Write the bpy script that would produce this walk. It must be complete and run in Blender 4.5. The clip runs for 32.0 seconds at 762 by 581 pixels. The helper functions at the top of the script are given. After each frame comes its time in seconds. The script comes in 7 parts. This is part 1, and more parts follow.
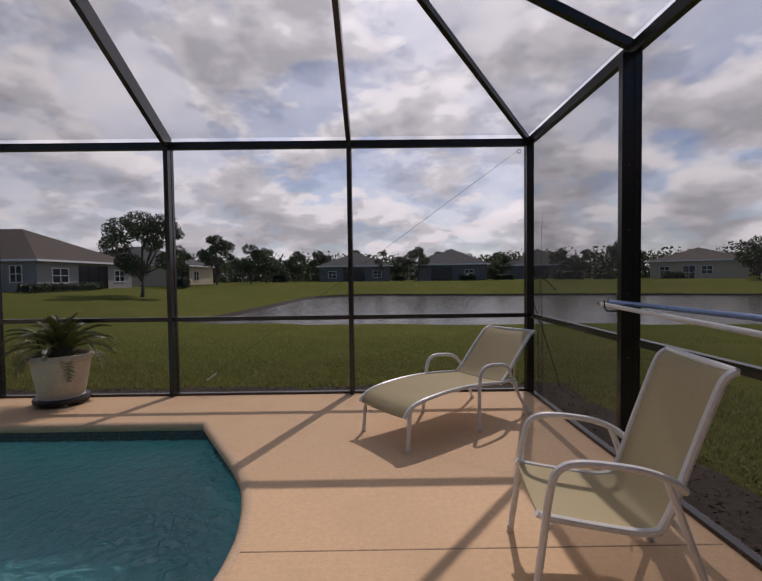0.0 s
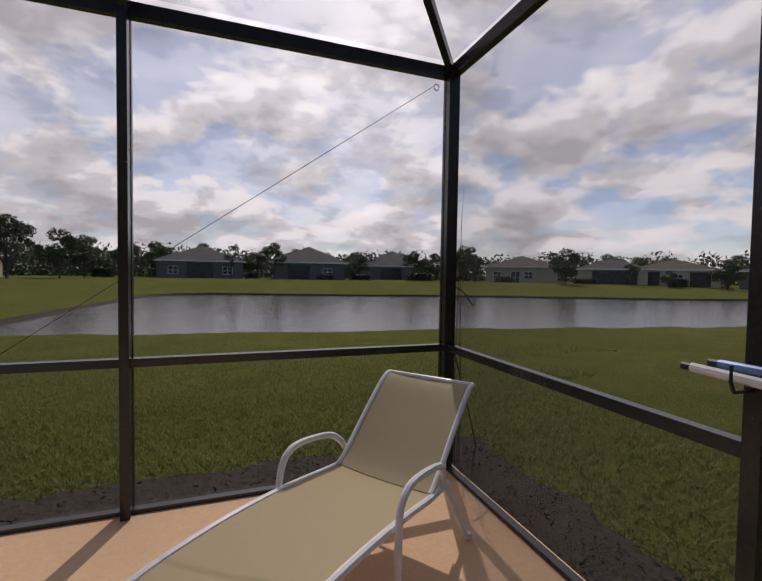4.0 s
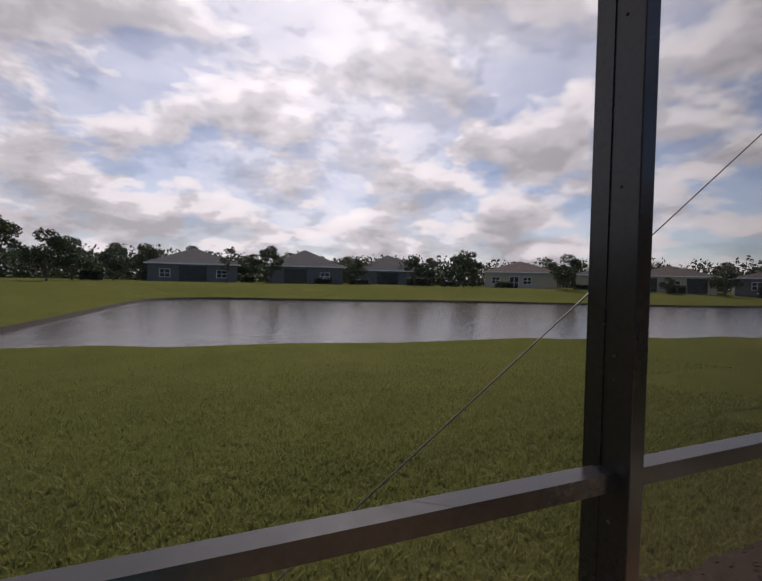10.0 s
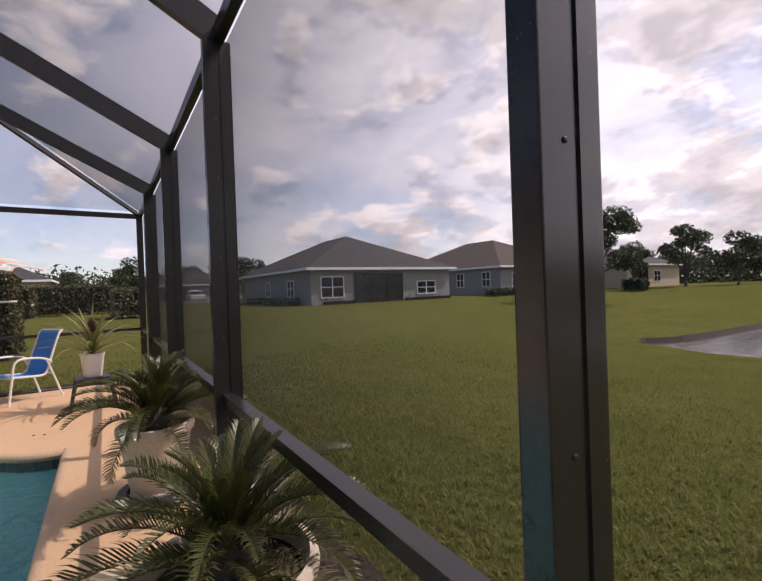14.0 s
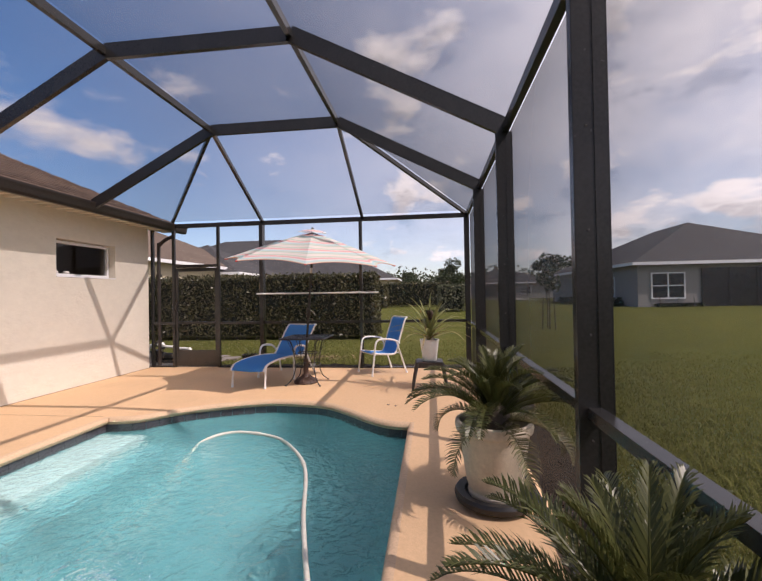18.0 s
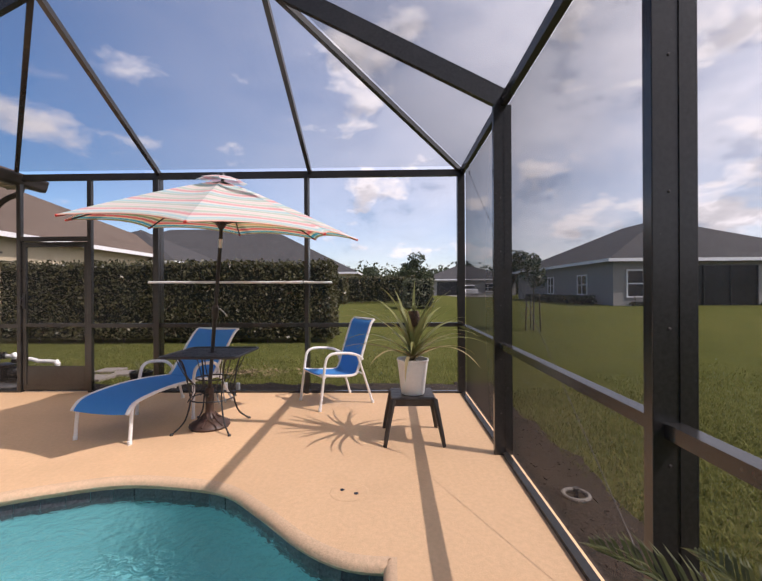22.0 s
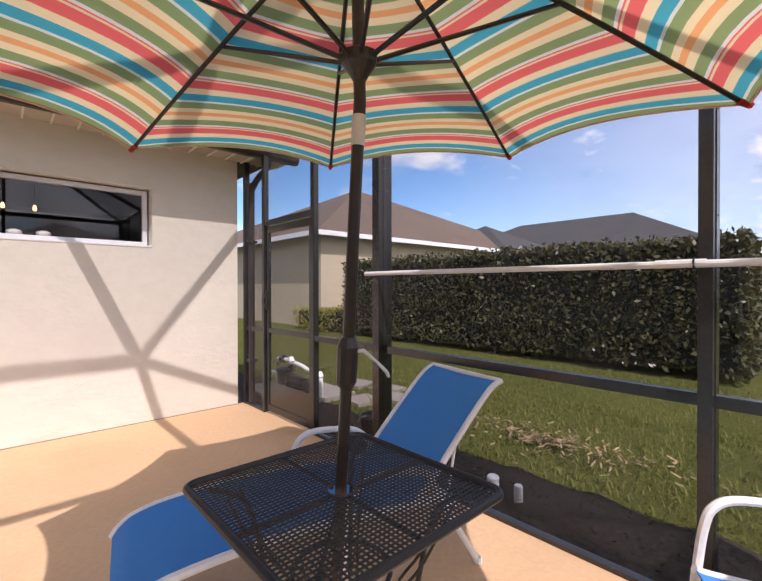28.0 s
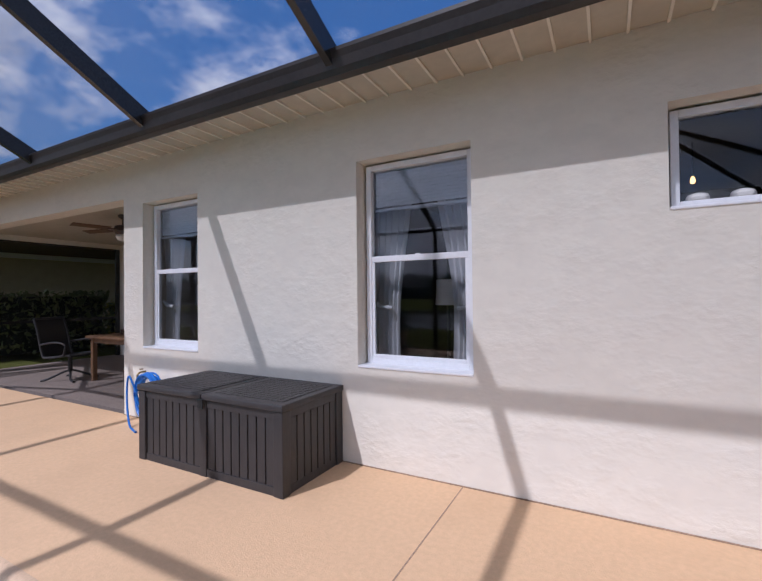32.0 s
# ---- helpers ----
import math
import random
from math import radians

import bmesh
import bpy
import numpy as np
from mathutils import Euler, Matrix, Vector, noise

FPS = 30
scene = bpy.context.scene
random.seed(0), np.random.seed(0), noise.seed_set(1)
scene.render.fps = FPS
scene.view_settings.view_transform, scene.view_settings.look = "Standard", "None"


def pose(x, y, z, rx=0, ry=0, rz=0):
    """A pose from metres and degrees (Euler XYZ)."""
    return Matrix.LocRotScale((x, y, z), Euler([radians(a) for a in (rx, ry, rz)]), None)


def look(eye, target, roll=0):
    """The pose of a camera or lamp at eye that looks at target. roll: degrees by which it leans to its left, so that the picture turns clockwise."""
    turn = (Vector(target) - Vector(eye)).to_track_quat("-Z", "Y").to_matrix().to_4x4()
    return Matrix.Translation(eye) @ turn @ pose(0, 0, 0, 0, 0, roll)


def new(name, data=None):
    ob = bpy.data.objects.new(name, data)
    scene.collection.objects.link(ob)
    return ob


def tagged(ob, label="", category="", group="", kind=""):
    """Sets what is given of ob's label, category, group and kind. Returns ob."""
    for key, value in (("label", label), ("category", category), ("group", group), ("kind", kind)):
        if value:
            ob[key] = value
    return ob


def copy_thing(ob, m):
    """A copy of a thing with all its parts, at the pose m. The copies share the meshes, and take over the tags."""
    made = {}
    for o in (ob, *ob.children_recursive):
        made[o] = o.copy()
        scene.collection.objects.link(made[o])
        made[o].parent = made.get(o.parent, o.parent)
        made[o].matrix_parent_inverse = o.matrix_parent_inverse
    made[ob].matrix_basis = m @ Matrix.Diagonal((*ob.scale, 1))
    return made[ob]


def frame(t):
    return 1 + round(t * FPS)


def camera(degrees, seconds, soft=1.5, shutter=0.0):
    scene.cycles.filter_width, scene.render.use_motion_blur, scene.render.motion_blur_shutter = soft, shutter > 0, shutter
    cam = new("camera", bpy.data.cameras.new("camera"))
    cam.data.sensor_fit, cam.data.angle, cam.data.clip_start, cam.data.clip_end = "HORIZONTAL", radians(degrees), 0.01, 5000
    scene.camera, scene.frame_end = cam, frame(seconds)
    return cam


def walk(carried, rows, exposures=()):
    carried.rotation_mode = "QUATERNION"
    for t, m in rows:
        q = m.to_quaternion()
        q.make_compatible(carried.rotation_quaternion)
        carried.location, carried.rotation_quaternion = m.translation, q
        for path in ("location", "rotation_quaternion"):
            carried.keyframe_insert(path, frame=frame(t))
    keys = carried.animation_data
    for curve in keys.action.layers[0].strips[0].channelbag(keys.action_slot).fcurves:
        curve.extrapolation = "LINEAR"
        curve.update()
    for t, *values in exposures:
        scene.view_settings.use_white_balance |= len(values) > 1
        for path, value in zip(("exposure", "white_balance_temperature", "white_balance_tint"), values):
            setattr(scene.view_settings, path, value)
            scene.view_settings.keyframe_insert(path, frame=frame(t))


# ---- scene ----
PATH = [
    (0, (-0.028, -0.067, 1.397), (-0.016, 1.932, 1.329), -0.72),
    (0.5, (0.070, 0.120, 1.400), (0.108, 2.118, 1.328), -0.54),
    (1, (0.149, 0.369, 1.417), (0.274, 2.364, 1.344), -0.35),
    (1.5, (0.211, 0.627, 1.434), (0.482, 2.607, 1.359), 0.03),
    (2, (0.231, 0.909, 1.453), (0.593, 2.874, 1.378), 0.36),
    (2.5, (0.196, 1.219, 1.464), (0.683, 3.157, 1.390), 0.65),
    (3, (0.201, 1.518, 1.462), (0.827, 3.416, 1.388), 0.84),
    (3.5, (0.225, 1.816, 1.456), (0.883, 3.704, 1.381), 0.79),
    (5.5, (0.053, 2.933, 1.452), (0.891, 4.748, 1.388), 1.58),
    (6, (-0.095, 3.180, 1.453), (0.814, 4.961, 1.392), 1.65),
    (6.5, (-0.283, 3.409, 1.443), (0.643, 5.180, 1.383), 1.68),
    (7, (-0.457, 3.583, 1.450), (0.489, 5.344, 1.393), 1.76),
    (7.5, (-0.577, 3.786, 1.467), (0.376, 5.543, 1.413), 1.69),
    (8, (-0.696, 3.936, 1.482), (0.261, 5.691, 1.429), 1.55),
    (8.5, (-0.866, 3.951, 1.479), (0.096, 5.704, 1.427), 1.41),
    (9, (-1.042, 3.947, 1.467), (-0.076, 5.698, 1.416), 1.46),
    (9.5, (-1.219, 4.002, 1.453), (-0.266, 5.760, 1.403), 1.44),
    (10, (-1.380, 4.104, 1.441), (-0.638, 5.960, 1.389), 1.24),
    (10.5, (-1.471, 4.215, 1.434), (-1.088, 6.177, 1.382), 1.05),
    (11, (-1.548, 4.303, 1.434), (-1.314, 6.289, 1.383), 0.49),
    (11.5, (-1.620, 4.367, 1.440), (-1.697, 6.365, 1.388), -0.09),
    (12, (-1.715, 4.377, 1.451), (-2.233, 6.309, 1.413), -0.70),
    (12.5, (-1.846, 4.327, 1.463), (-2.708, 6.132, 1.433), -0.77),
    (13, (-1.961, 4.319, 1.478), (-3.131, 5.941, 1.449), -1.10),
    (13.5, (-2.060, 4.378, 1.493), (-3.529, 5.735, 1.469), -1.76),
    (14, (-2.105, 4.359, 1.500), (-3.775, 5.459, 1.488), -2.04),
    (14.5, (-2.083, 4.354, 1.499), (-3.903, 5.183, 1.498), -2.09),
    (15, (-2.035, 4.322, 1.487), (-3.975, 4.809, 1.504), -2.09),
    (15.5, (-1.926, 4.329, 1.477), (-3.920, 4.480, 1.509), -1.97),
    (17.5, (-2.354, 4.275, 1.448), (-4.335, 4.007, 1.468), -1.24),
    (18, (-2.668, 4.237, 1.438), (-4.654, 3.998, 1.459), -1.02),
    (18.5, (-2.966, 4.198, 1.419), (-4.960, 4.040, 1.434), -0.90),
    (19, (-3.273, 4.135, 1.402), (-5.271, 4.036, 1.416), -0.75),
    (19.5, (-3.582, 4.089, 1.388), (-5.582, 4.075, 1.401), -0.77),
    (20, (-3.891, 4.073, 1.375), (-5.891, 4.079, 1.386), -0.66),
    (20.5, (-4.215, 4.016, 1.371), (-6.215, 4.026, 1.381), -0.54),
    (21, (-4.524, 3.993, 1.367), (-6.524, 4.001, 1.373), -0.45),
    (21.5, (-4.868, 3.984, 1.367), (-6.868, 3.936, 1.366), -0.39),
    (22, (-5.235, 3.998, 1.381), (-7.234, 3.947, 1.380), -0.29),
    (22.5, (-5.590, 4.005, 1.398), (-7.589, 3.939, 1.389), -0.14),
    (23, (-5.896, 4.026, 1.412), (-7.894, 3.955, 1.402), 0.02),
    (23.5, (-6.256, 4.035, 1.418), (-8.255, 3.976, 1.404), 0.07),
    (24, (-6.636, 4.047, 1.420), (-8.636, 3.992, 1.405), 0.14),
    (24.5, (-6.985, 4.068, 1.422), (-8.985, 4.024, 1.410), 0.21),
    (26.5, (-8.185, 3.963, 1.406), (-10.031, 3.193, 1.382), -0.05),
    (27, (-8.387, 3.738, 1.407), (-10.133, 2.762, 1.382), -0.02),
    (27.5, (-8.535, 3.476, 1.404), (-10.102, 2.233, 1.390), -0.01),
    (28, (-8.669, 3.227, 1.395), (-10.021, 1.753, 1.381), -0.06),
    (28.5, (-8.820, 3.048, 1.385), (-9.879, 1.351, 1.378), -0.44),
    (29, (-8.887, 2.890, 1.374), (-9.534, 0.997, 1.373), -0.66),
    (29.5, (-8.799, 2.647, 1.368), (-9.173, 0.682, 1.367), -0.62),
    (30, (-8.646, 2.382, 1.366), (-8.765, 0.386, 1.373), -0.60),
    (30.5, (-8.498, 2.145, 1.359), (-8.064, 0.193, 1.371), -0.73),
    (31, (-8.396, 1.847, 1.353), (-7.711, -0.032, 1.370), -0.68),
    (31.5, (-8.360, 1.525, 1.348), (-7.549, -0.303, 1.368), -0.65),
    (32, (-8.312, 1.233, 1.348), (-7.362, -0.527, 1.372), -0.61),
]
cam = camera(84.5, 32.0)
EXPOSURES = [(0, -0.92, 6650, 21), (3, -0.83, 6700, 21), (6, -0.80, 7000, 21), (9, -0.56, 6750, 21), (10, -0.68, 6750, 21), (11, -0.95, 6750, 22), (12, -1.02, 6750, 24), (13, -0.6, 6900, 25), (14, -0.1, 7050, 27), (19, 0.0, 6900, 24), (22, 0.05, 6700, 22), (24.5, 0.0, 6750, 22), (27, 0.22, 6450, 24), (28, 0.25, 6450, 23), (29, 0.10, 6000, 20), (30, -0.10, 5700, 21), (32, -0.28, 5500, 21)]
walk(cam, [(t, look(eye, target, roll)) for t, eye, target, roll in PATH], EXPOSURES)

# ---- world, sun, exposure ----
SUN = Vector((0.285, 0.75, 1.0))  # towards the sun
world = bpy.data.worlds.new("sky")
world.use_nodes = True
scene.world = world


def sky_nodes(tree):
    n, l = tree.nodes, tree.links

    def math_node(op, a, b=None, clamp=False):
        m = n.new("ShaderNodeMath")
        m.operation, m.use_clamp = op, clamp
        for i, v in enumerate((a, b)):
            if v is None:
                continue
            if isinstance(v, (int, float)):
                m.inputs[i].default_value = v
            else:
                l.new(v, m.inputs[i])
        return m.outputs[0]

    air = n.new("ShaderNodeTexSky")
    air.sky_type, air.sun_disc = "NISHITA", False
    air.sun_elevation = math.atan2(SUN.z, math.hypot(SUN.x, SUN.y))
    air.sun_rotation = math.atan2(SUN.x, SUN.y)
    air.air_density, air.dust_density, air.ozone_density = 1.0, 0.1, 4.0
    where = n.new("ShaderNodeTexCoord")
    split = n.new("ShaderNodeSeparateXYZ")
    l.new(where.outputs["Generated"], split.inputs[0])
    x, y, z = split.outputs

    def puffs(scale, detail, rough, rise=0.0, seed=0.0):
        """Cloud density on a flat deck overhead, so that far rows lie close; rise looks a little higher up."""
        v = n.new("ShaderNodeCombineXYZ")
        low = math_node("ADD", math_node("MAXIMUM", z, 0.0), 0.36 + rise)
        l.new(math_node("ADD", math_node("DIVIDE", x, low), seed), v.inputs[0])
        l.new(math_node("DIVIDE", y, low), v.inputs[1])
        l.new(math_node("MULTIPLY", z, 1.5), v.inputs[2])
        t = n.new("ShaderNodeTexNoise")
        t.inputs["Scale"].default_value, t.inputs["Detail"].default_value = scale, detail
        t.inputs["Roughness"].default_value, t.inputs["Distortion"].default_value = rough, 0.15
        l.new(v.outputs[0], t.inputs["Vector"])
        return t.outputs[0]

    def ramp(value, stops):
        r = n.new("ShaderNodeValToRGB")
        r.color_ramp.interpolation = "EASE"
        while len(r.color_ramp.elements) < len(stops):
            r.color_ramp.elements.new(0.5)
        for e, (p, c) in zip(r.color_ramp.elements, stops):
            e.position, e.color = p, (c, c, c, 1) if isinstance(c, (int, float)) else (*c, 1)
        l.new(value, r.inputs[0])
        return r.outputs[0]

    # more cloud towards the sun's side of the sky than behind it
    side = math_node("ADD", math_node("MULTIPLY", y, 0.92), math_node("MULTIPLY", x, 0.25))
    lean = math_node("MULTIPLY", math_node("ADD", side, 0.05), 0.125)
    shape = math_node("ADD", puffs(3.3, 9, 0.55), lean)
    above = math_node("ADD", puffs(3.3, 5, 0.5, 0.05), lean)
    cover = ramp(shape, [(0.44, 0.0), (0.66, 1.0)])
    veil = math_node("MULTIPLY", ramp(puffs(1.0, 5, 0.6, 0.0, 3.0), [(0.30, 0.50), (0.70, 1.0)]), math_node("ADD", math_node("ADD", math_node("MULTIPLY", y, 0.68), math_node("MULTIPLY", x, -0.08)), 0.42, True))
    both = math_node("MAXIMUM", cover, veil, True)
    # clouds before the sun shine through
    ahead = n.new("ShaderNodeVectorMath")
    ahead.operation = "DOT_PRODUCT"
    l.new(where.outputs["Generated"], ahead.inputs[0])
    ahead.inputs[1].default_value = SUN.normalized()
    glow = math_node("ADD", math_node("MULTIPLY", math_node("POWER", math_node("MAXIMUM", ahead.outputs["Value"], 0.0), 5.0), 0.8), 1.0)
    toward = math_node("MULTIPLY", math_node("ADD", math_node("MULTIPLY", y, 2.2), 8.2), glow)
    body = ramp(math_node("ADD", math_node("MULTIPLY", above, 0.72), math_node("MULTIPLY", puffs(8.0, 6, 0.62, 0.03), 0.28)), [(0.42, (1.10, 1.10, 1.12)), (0.53, (0.98, 0.985, 1.01)), (0.60, (0.70, 0.71, 0.745)), (0.70, (0.50, 0.51, 0.545))])
    cloud = n.new("ShaderNodeVectorMath")
    cloud.operation = "SCALE"
    l.new(body, cloud.inputs[0])
    l.new(toward, cloud.inputs["Scale"])
    mix = n.new("ShaderNodeMix")
    mix.data_type = "RGBA"
    l.new(both, mix.inputs["Factor"])
    deep = n.new("ShaderNodeHueSaturation")
    deep.inputs["Saturation"].default_value, deep.inputs["Value"].default_value = 1.16, 1.2
    l.new(air.outputs[0], deep.inputs["Color"])
    l.new(deep.outputs[0], mix.inputs["A"])
    l.new(cloud.outputs[0], mix.inputs["B"])
    l.new(mix.outputs["Result"], n["Background"].inputs[0])
    n["Background"].inputs[1].default_value = 0.14


sky_nodes(world.node_tree)
sun_data = bpy.data.lights.new("sun", "SUN")
sun_data.energy, sun_data.angle, sun_data.color = 4.6, radians(0.53), (1.0, 0.955, 0.90)
sun = new("sun", sun_data)
sun.matrix_world = look(SUN * 60, (0, 0, 0))

# ---- plan ----
EAST, NORTH, WEST, HOUSE = 1.77, 4.94, -10.90, -1.64   # planes of the screens and of the house wall
EAVE, RAIL = 2.955, 0.916
POST_X = [-0.355, -2.48, -4.58, -6.66, -8.785]        # posts of the north screen
RIDGE_N, RIDGE_S, RIDGE_Z = 2.892, 0.898, 4.03
GUTTER_Y = -1.16
LAKE_Z, LAWN_Z = -0.72, -0.10
LANAI_X = -3.365


# ---- mesh helpers ----
class Geo:
    """Collects vertices and faces."""

    def __init__(self):
        self.v, self.f, self.uv = [], [], None

    def box(self, lo, hi, turn=None, bevel=0.0):
        x0, y0, z0 = lo
        x1, y1, z1 = hi
        if bevel <= 0:
            pts = [(x0, y0, z0), (x1, y0, z0), (x1, y1, z0), (x0, y1, z0), (x0, y0, z1), (x1, y0, z1), (x1, y1, z1), (x0, y1, z1)]
            fs = [(3, 2, 1, 0), (4, 5, 6, 7), (0, 1, 5, 4), (1, 2, 6, 5), (2, 3, 7, 6), (3, 0, 4, 7)]
            return self.add(pts, fs, turn)
        b = bm_box(lo, hi, bevel)
        self.take(b, turn)
        return self

    def add(self, pts, fs, turn=None):
        o = len(self.v)
        self.v += [tuple(turn @ Vector(p)) for p in pts] if turn else [tuple(p) for p in pts]
        self.f += [tuple(o + i for i in f) for f in fs]
        return self

    def take(self, bm, turn=None):
        bm.verts.index_update()
        self.add([v.co for v in bm.verts], [[v.index for v in f.verts] for f in bm.faces], turn)
        bm.free()
        return self

    def beam(self, a, b, w, h, up=(0, 0, 1)):
        """A straight bar of rectangular section, w across and h along up."""
        a, b = Vector(a), Vector(b)
        d = (b - a).normalized()
        s = d.cross(Vector(up)).normalized()
        u = s.cross(d)
        pts = [p + s * (i * w / 2) + u * (j * h / 2) for p in (a, b) for i, j in ((-1, -1), (1, -1), (1, 1), (-1, 1))]
        return self.add(pts, [(0, 1, 2, 3), (7, 6, 5, 4), (0, 4, 5, 1), (1, 5, 6, 2), (2, 6, 7, 3), (3, 7, 4, 0)])

    def tube(self, path, r, sides=8, closed=False, flat=1.0):
        """A round bar along a path; r is a radius or one for each point."""
        path = [Vector(p) for p in path]
        k = len(path)
        rs = r if isinstance(r, (list, tuple)) else [r] * k
        ref = Vector((0, 0, 1))
        rings = []
        for i, p in enumerate(path):
            a = path[(i - 1) % k] if closed or i > 0 else p
            b = path[(i + 1) % k] if closed or i < k - 1 else p
            d = (b - a).normalized()
            s = d.cross(ref)
            if s.length < 0.05:
                s = d.cross(Vector((0, 1, 0)))
            s.normalize()
            u = s.cross(d)
            rings.append([p + (s * math.cos(2 * math.pi * j / sides) + u * math.sin(2 * math.pi * j / sides) * flat) * rs[i] for j in range(sides)])
        fs = []
        for i in range(k if closed else k - 1):
            m = (i + 1) % k
            fs += [(i * sides + j, i * sides + (j + 1) % sides, m * sides + (j + 1) % sides, m * sides + j) for j in range(sides)]
        if not closed:
            fs += [tuple(range(sides))[::-1], tuple((k - 1) * sides + j for j in range(sides))]
        return self.add([q for ring in rings for q in ring], fs)

    def lathe(self, profile, sides=24, turn=None, cap=True, square=0.0):
        """Turns a profile of (radius, height) round z. square rounds the section towards a square."""
        pts = []
        for r, z in profile:
            for j in range(sides):
                a = 2 * math.pi * (j + 0.5) / sides
                k = r
                if square:
                    c, s = abs(math.cos(a)), abs(math.sin(a))
                    k = r * (1 - square + square / max(c, s))
                pts.append((k * math.cos(a), k * math.sin(a), z))
        fs = [(i * sides + j, i * sides + (j + 1) % sides, (i + 1) * sides + (j + 1) % sides, (i + 1) * sides + j)
              for i in range(len(profile) - 1) for j in range(sides)]
        if cap:
            fs += [tuple(range(sides))[::-1], tuple((len(profile) - 1) * sides + j for j in range(sides))]
        return self.add(pts, fs, turn)

    def slab(self, rows, thick):
        """A sheet through rows of points, given a thickness downwards."""
        a, b = len(rows), len(rows[0])
        top = [Vector(p) for r in rows for p in r]
        low = [p + Vector((0, 0, -thick)) if not callable(thick) else thick(p) for p in top]
        o = a * b
        fs = [(i * b + j, i * b + j + 1, (i + 1) * b + j + 1, (i + 1) * b + j) for i in range(a - 1) for j in range(b - 1)]
        fs += [tuple(o + k for k in f[::-1]) for f in fs]
        edge = [j for j in range(b)] + [i * b + b - 1 for i in range(1, a)] + [(a - 1) * b + j for j in range(b - 2, -1, -1)] + [i * b for i in range(a - 2, 0, -1)]
        fs += [(edge[i], o + edge[i], o + edge[(i + 1) % len(edge)], edge[(i + 1) % len(edge)]) for i in range(len(edge))]
        return self.add(top + low, fs)

    def mesh(self, name, material, smooth=False):
        me = bpy.data.meshes.new(name)
        me.from_pydata(self.v, [], self.f)
        for m in material if isinstance(material, (list, tuple)) else [material]:
            me.materials.append(m)
        if smooth:
            me.shade_smooth()
            me.set_sharp_from_angle(angle=radians(38))
        me.update()
        return me


def bm_box(lo, hi, bevel):
    bm = bmesh.new()
    bmesh.ops.create_cube(bm, size=1)
    for v in bm.verts:
        v.co = Vector([lo[i] + (v.co[i] + 0.5) * (hi[i] - lo[i]) for i in range(3)])
    bmesh.ops.bevel(bm, geom=bm.edges[:], offset=bevel, segments=2, affect="EDGES", profile=0.6)
    return bm


def part(name, geo, material, parent, label="", smooth=False):
    """One mesh object under a thing, or under a part."""
    me = geo if isinstance(geo, bpy.types.Mesh) else geo.mesh(name, material, smooth)
    ob = new(name, me)
    ob.parent = parent
    return tagged(ob, label)


def thing(name, label, category, at=(0, 0, 0), turn=0.0, group="", kind=""):
    """An empty at a thing's base, for its parts to hang under."""
    ob = new(name)
    ob.empty_display_size = 0.1
    ob.matrix_basis = pose(*at, 0, 0, turn)
    return tagged(ob, label, category, group, kind)


def solo(name, geo, material, label, category, group="", kind="", smooth=False):
    return tagged(new(name, geo.mesh(name, material, smooth)), label, category, group, kind)


def arc(c, r, a0, a1, n, plane="xz"):
    out = []
    for i in range(n + 1):
        a = radians(a0 + (a1 - a0) * i / n)
        u, v = r * math.cos(a), r * math.sin(a)
        out.append((c[0] + u, c[1], c[2] + v) if plane == "xz" else (c[0] + u, c[1] + v, c[2]) if plane == "xy" else (c[0], c[1] + u, c[2] + v))
    return out


def smooth_path(pts, n=6, closed=False):
    """Catmull-Rom through the points."""
    p = [Vector(q) for q in pts]
    k, out = len(p), []
    for i in range(k if closed else k - 1):
        a, b, c, d = (p[(i + j) % k] if closed else p[min(max(i + j, 0), k - 1)] for j in (-1, 0, 1, 2))
        for s in range(n):
            t = s / n
            out.append(0.5 * ((2 * b) + (c - a) * t + (2 * a - 5 * b + 4 * c - d) * t * t + (3 * b - a - 3 * c + d) * t ** 3))
    if not closed:
        out.append(p[-1])
    return out


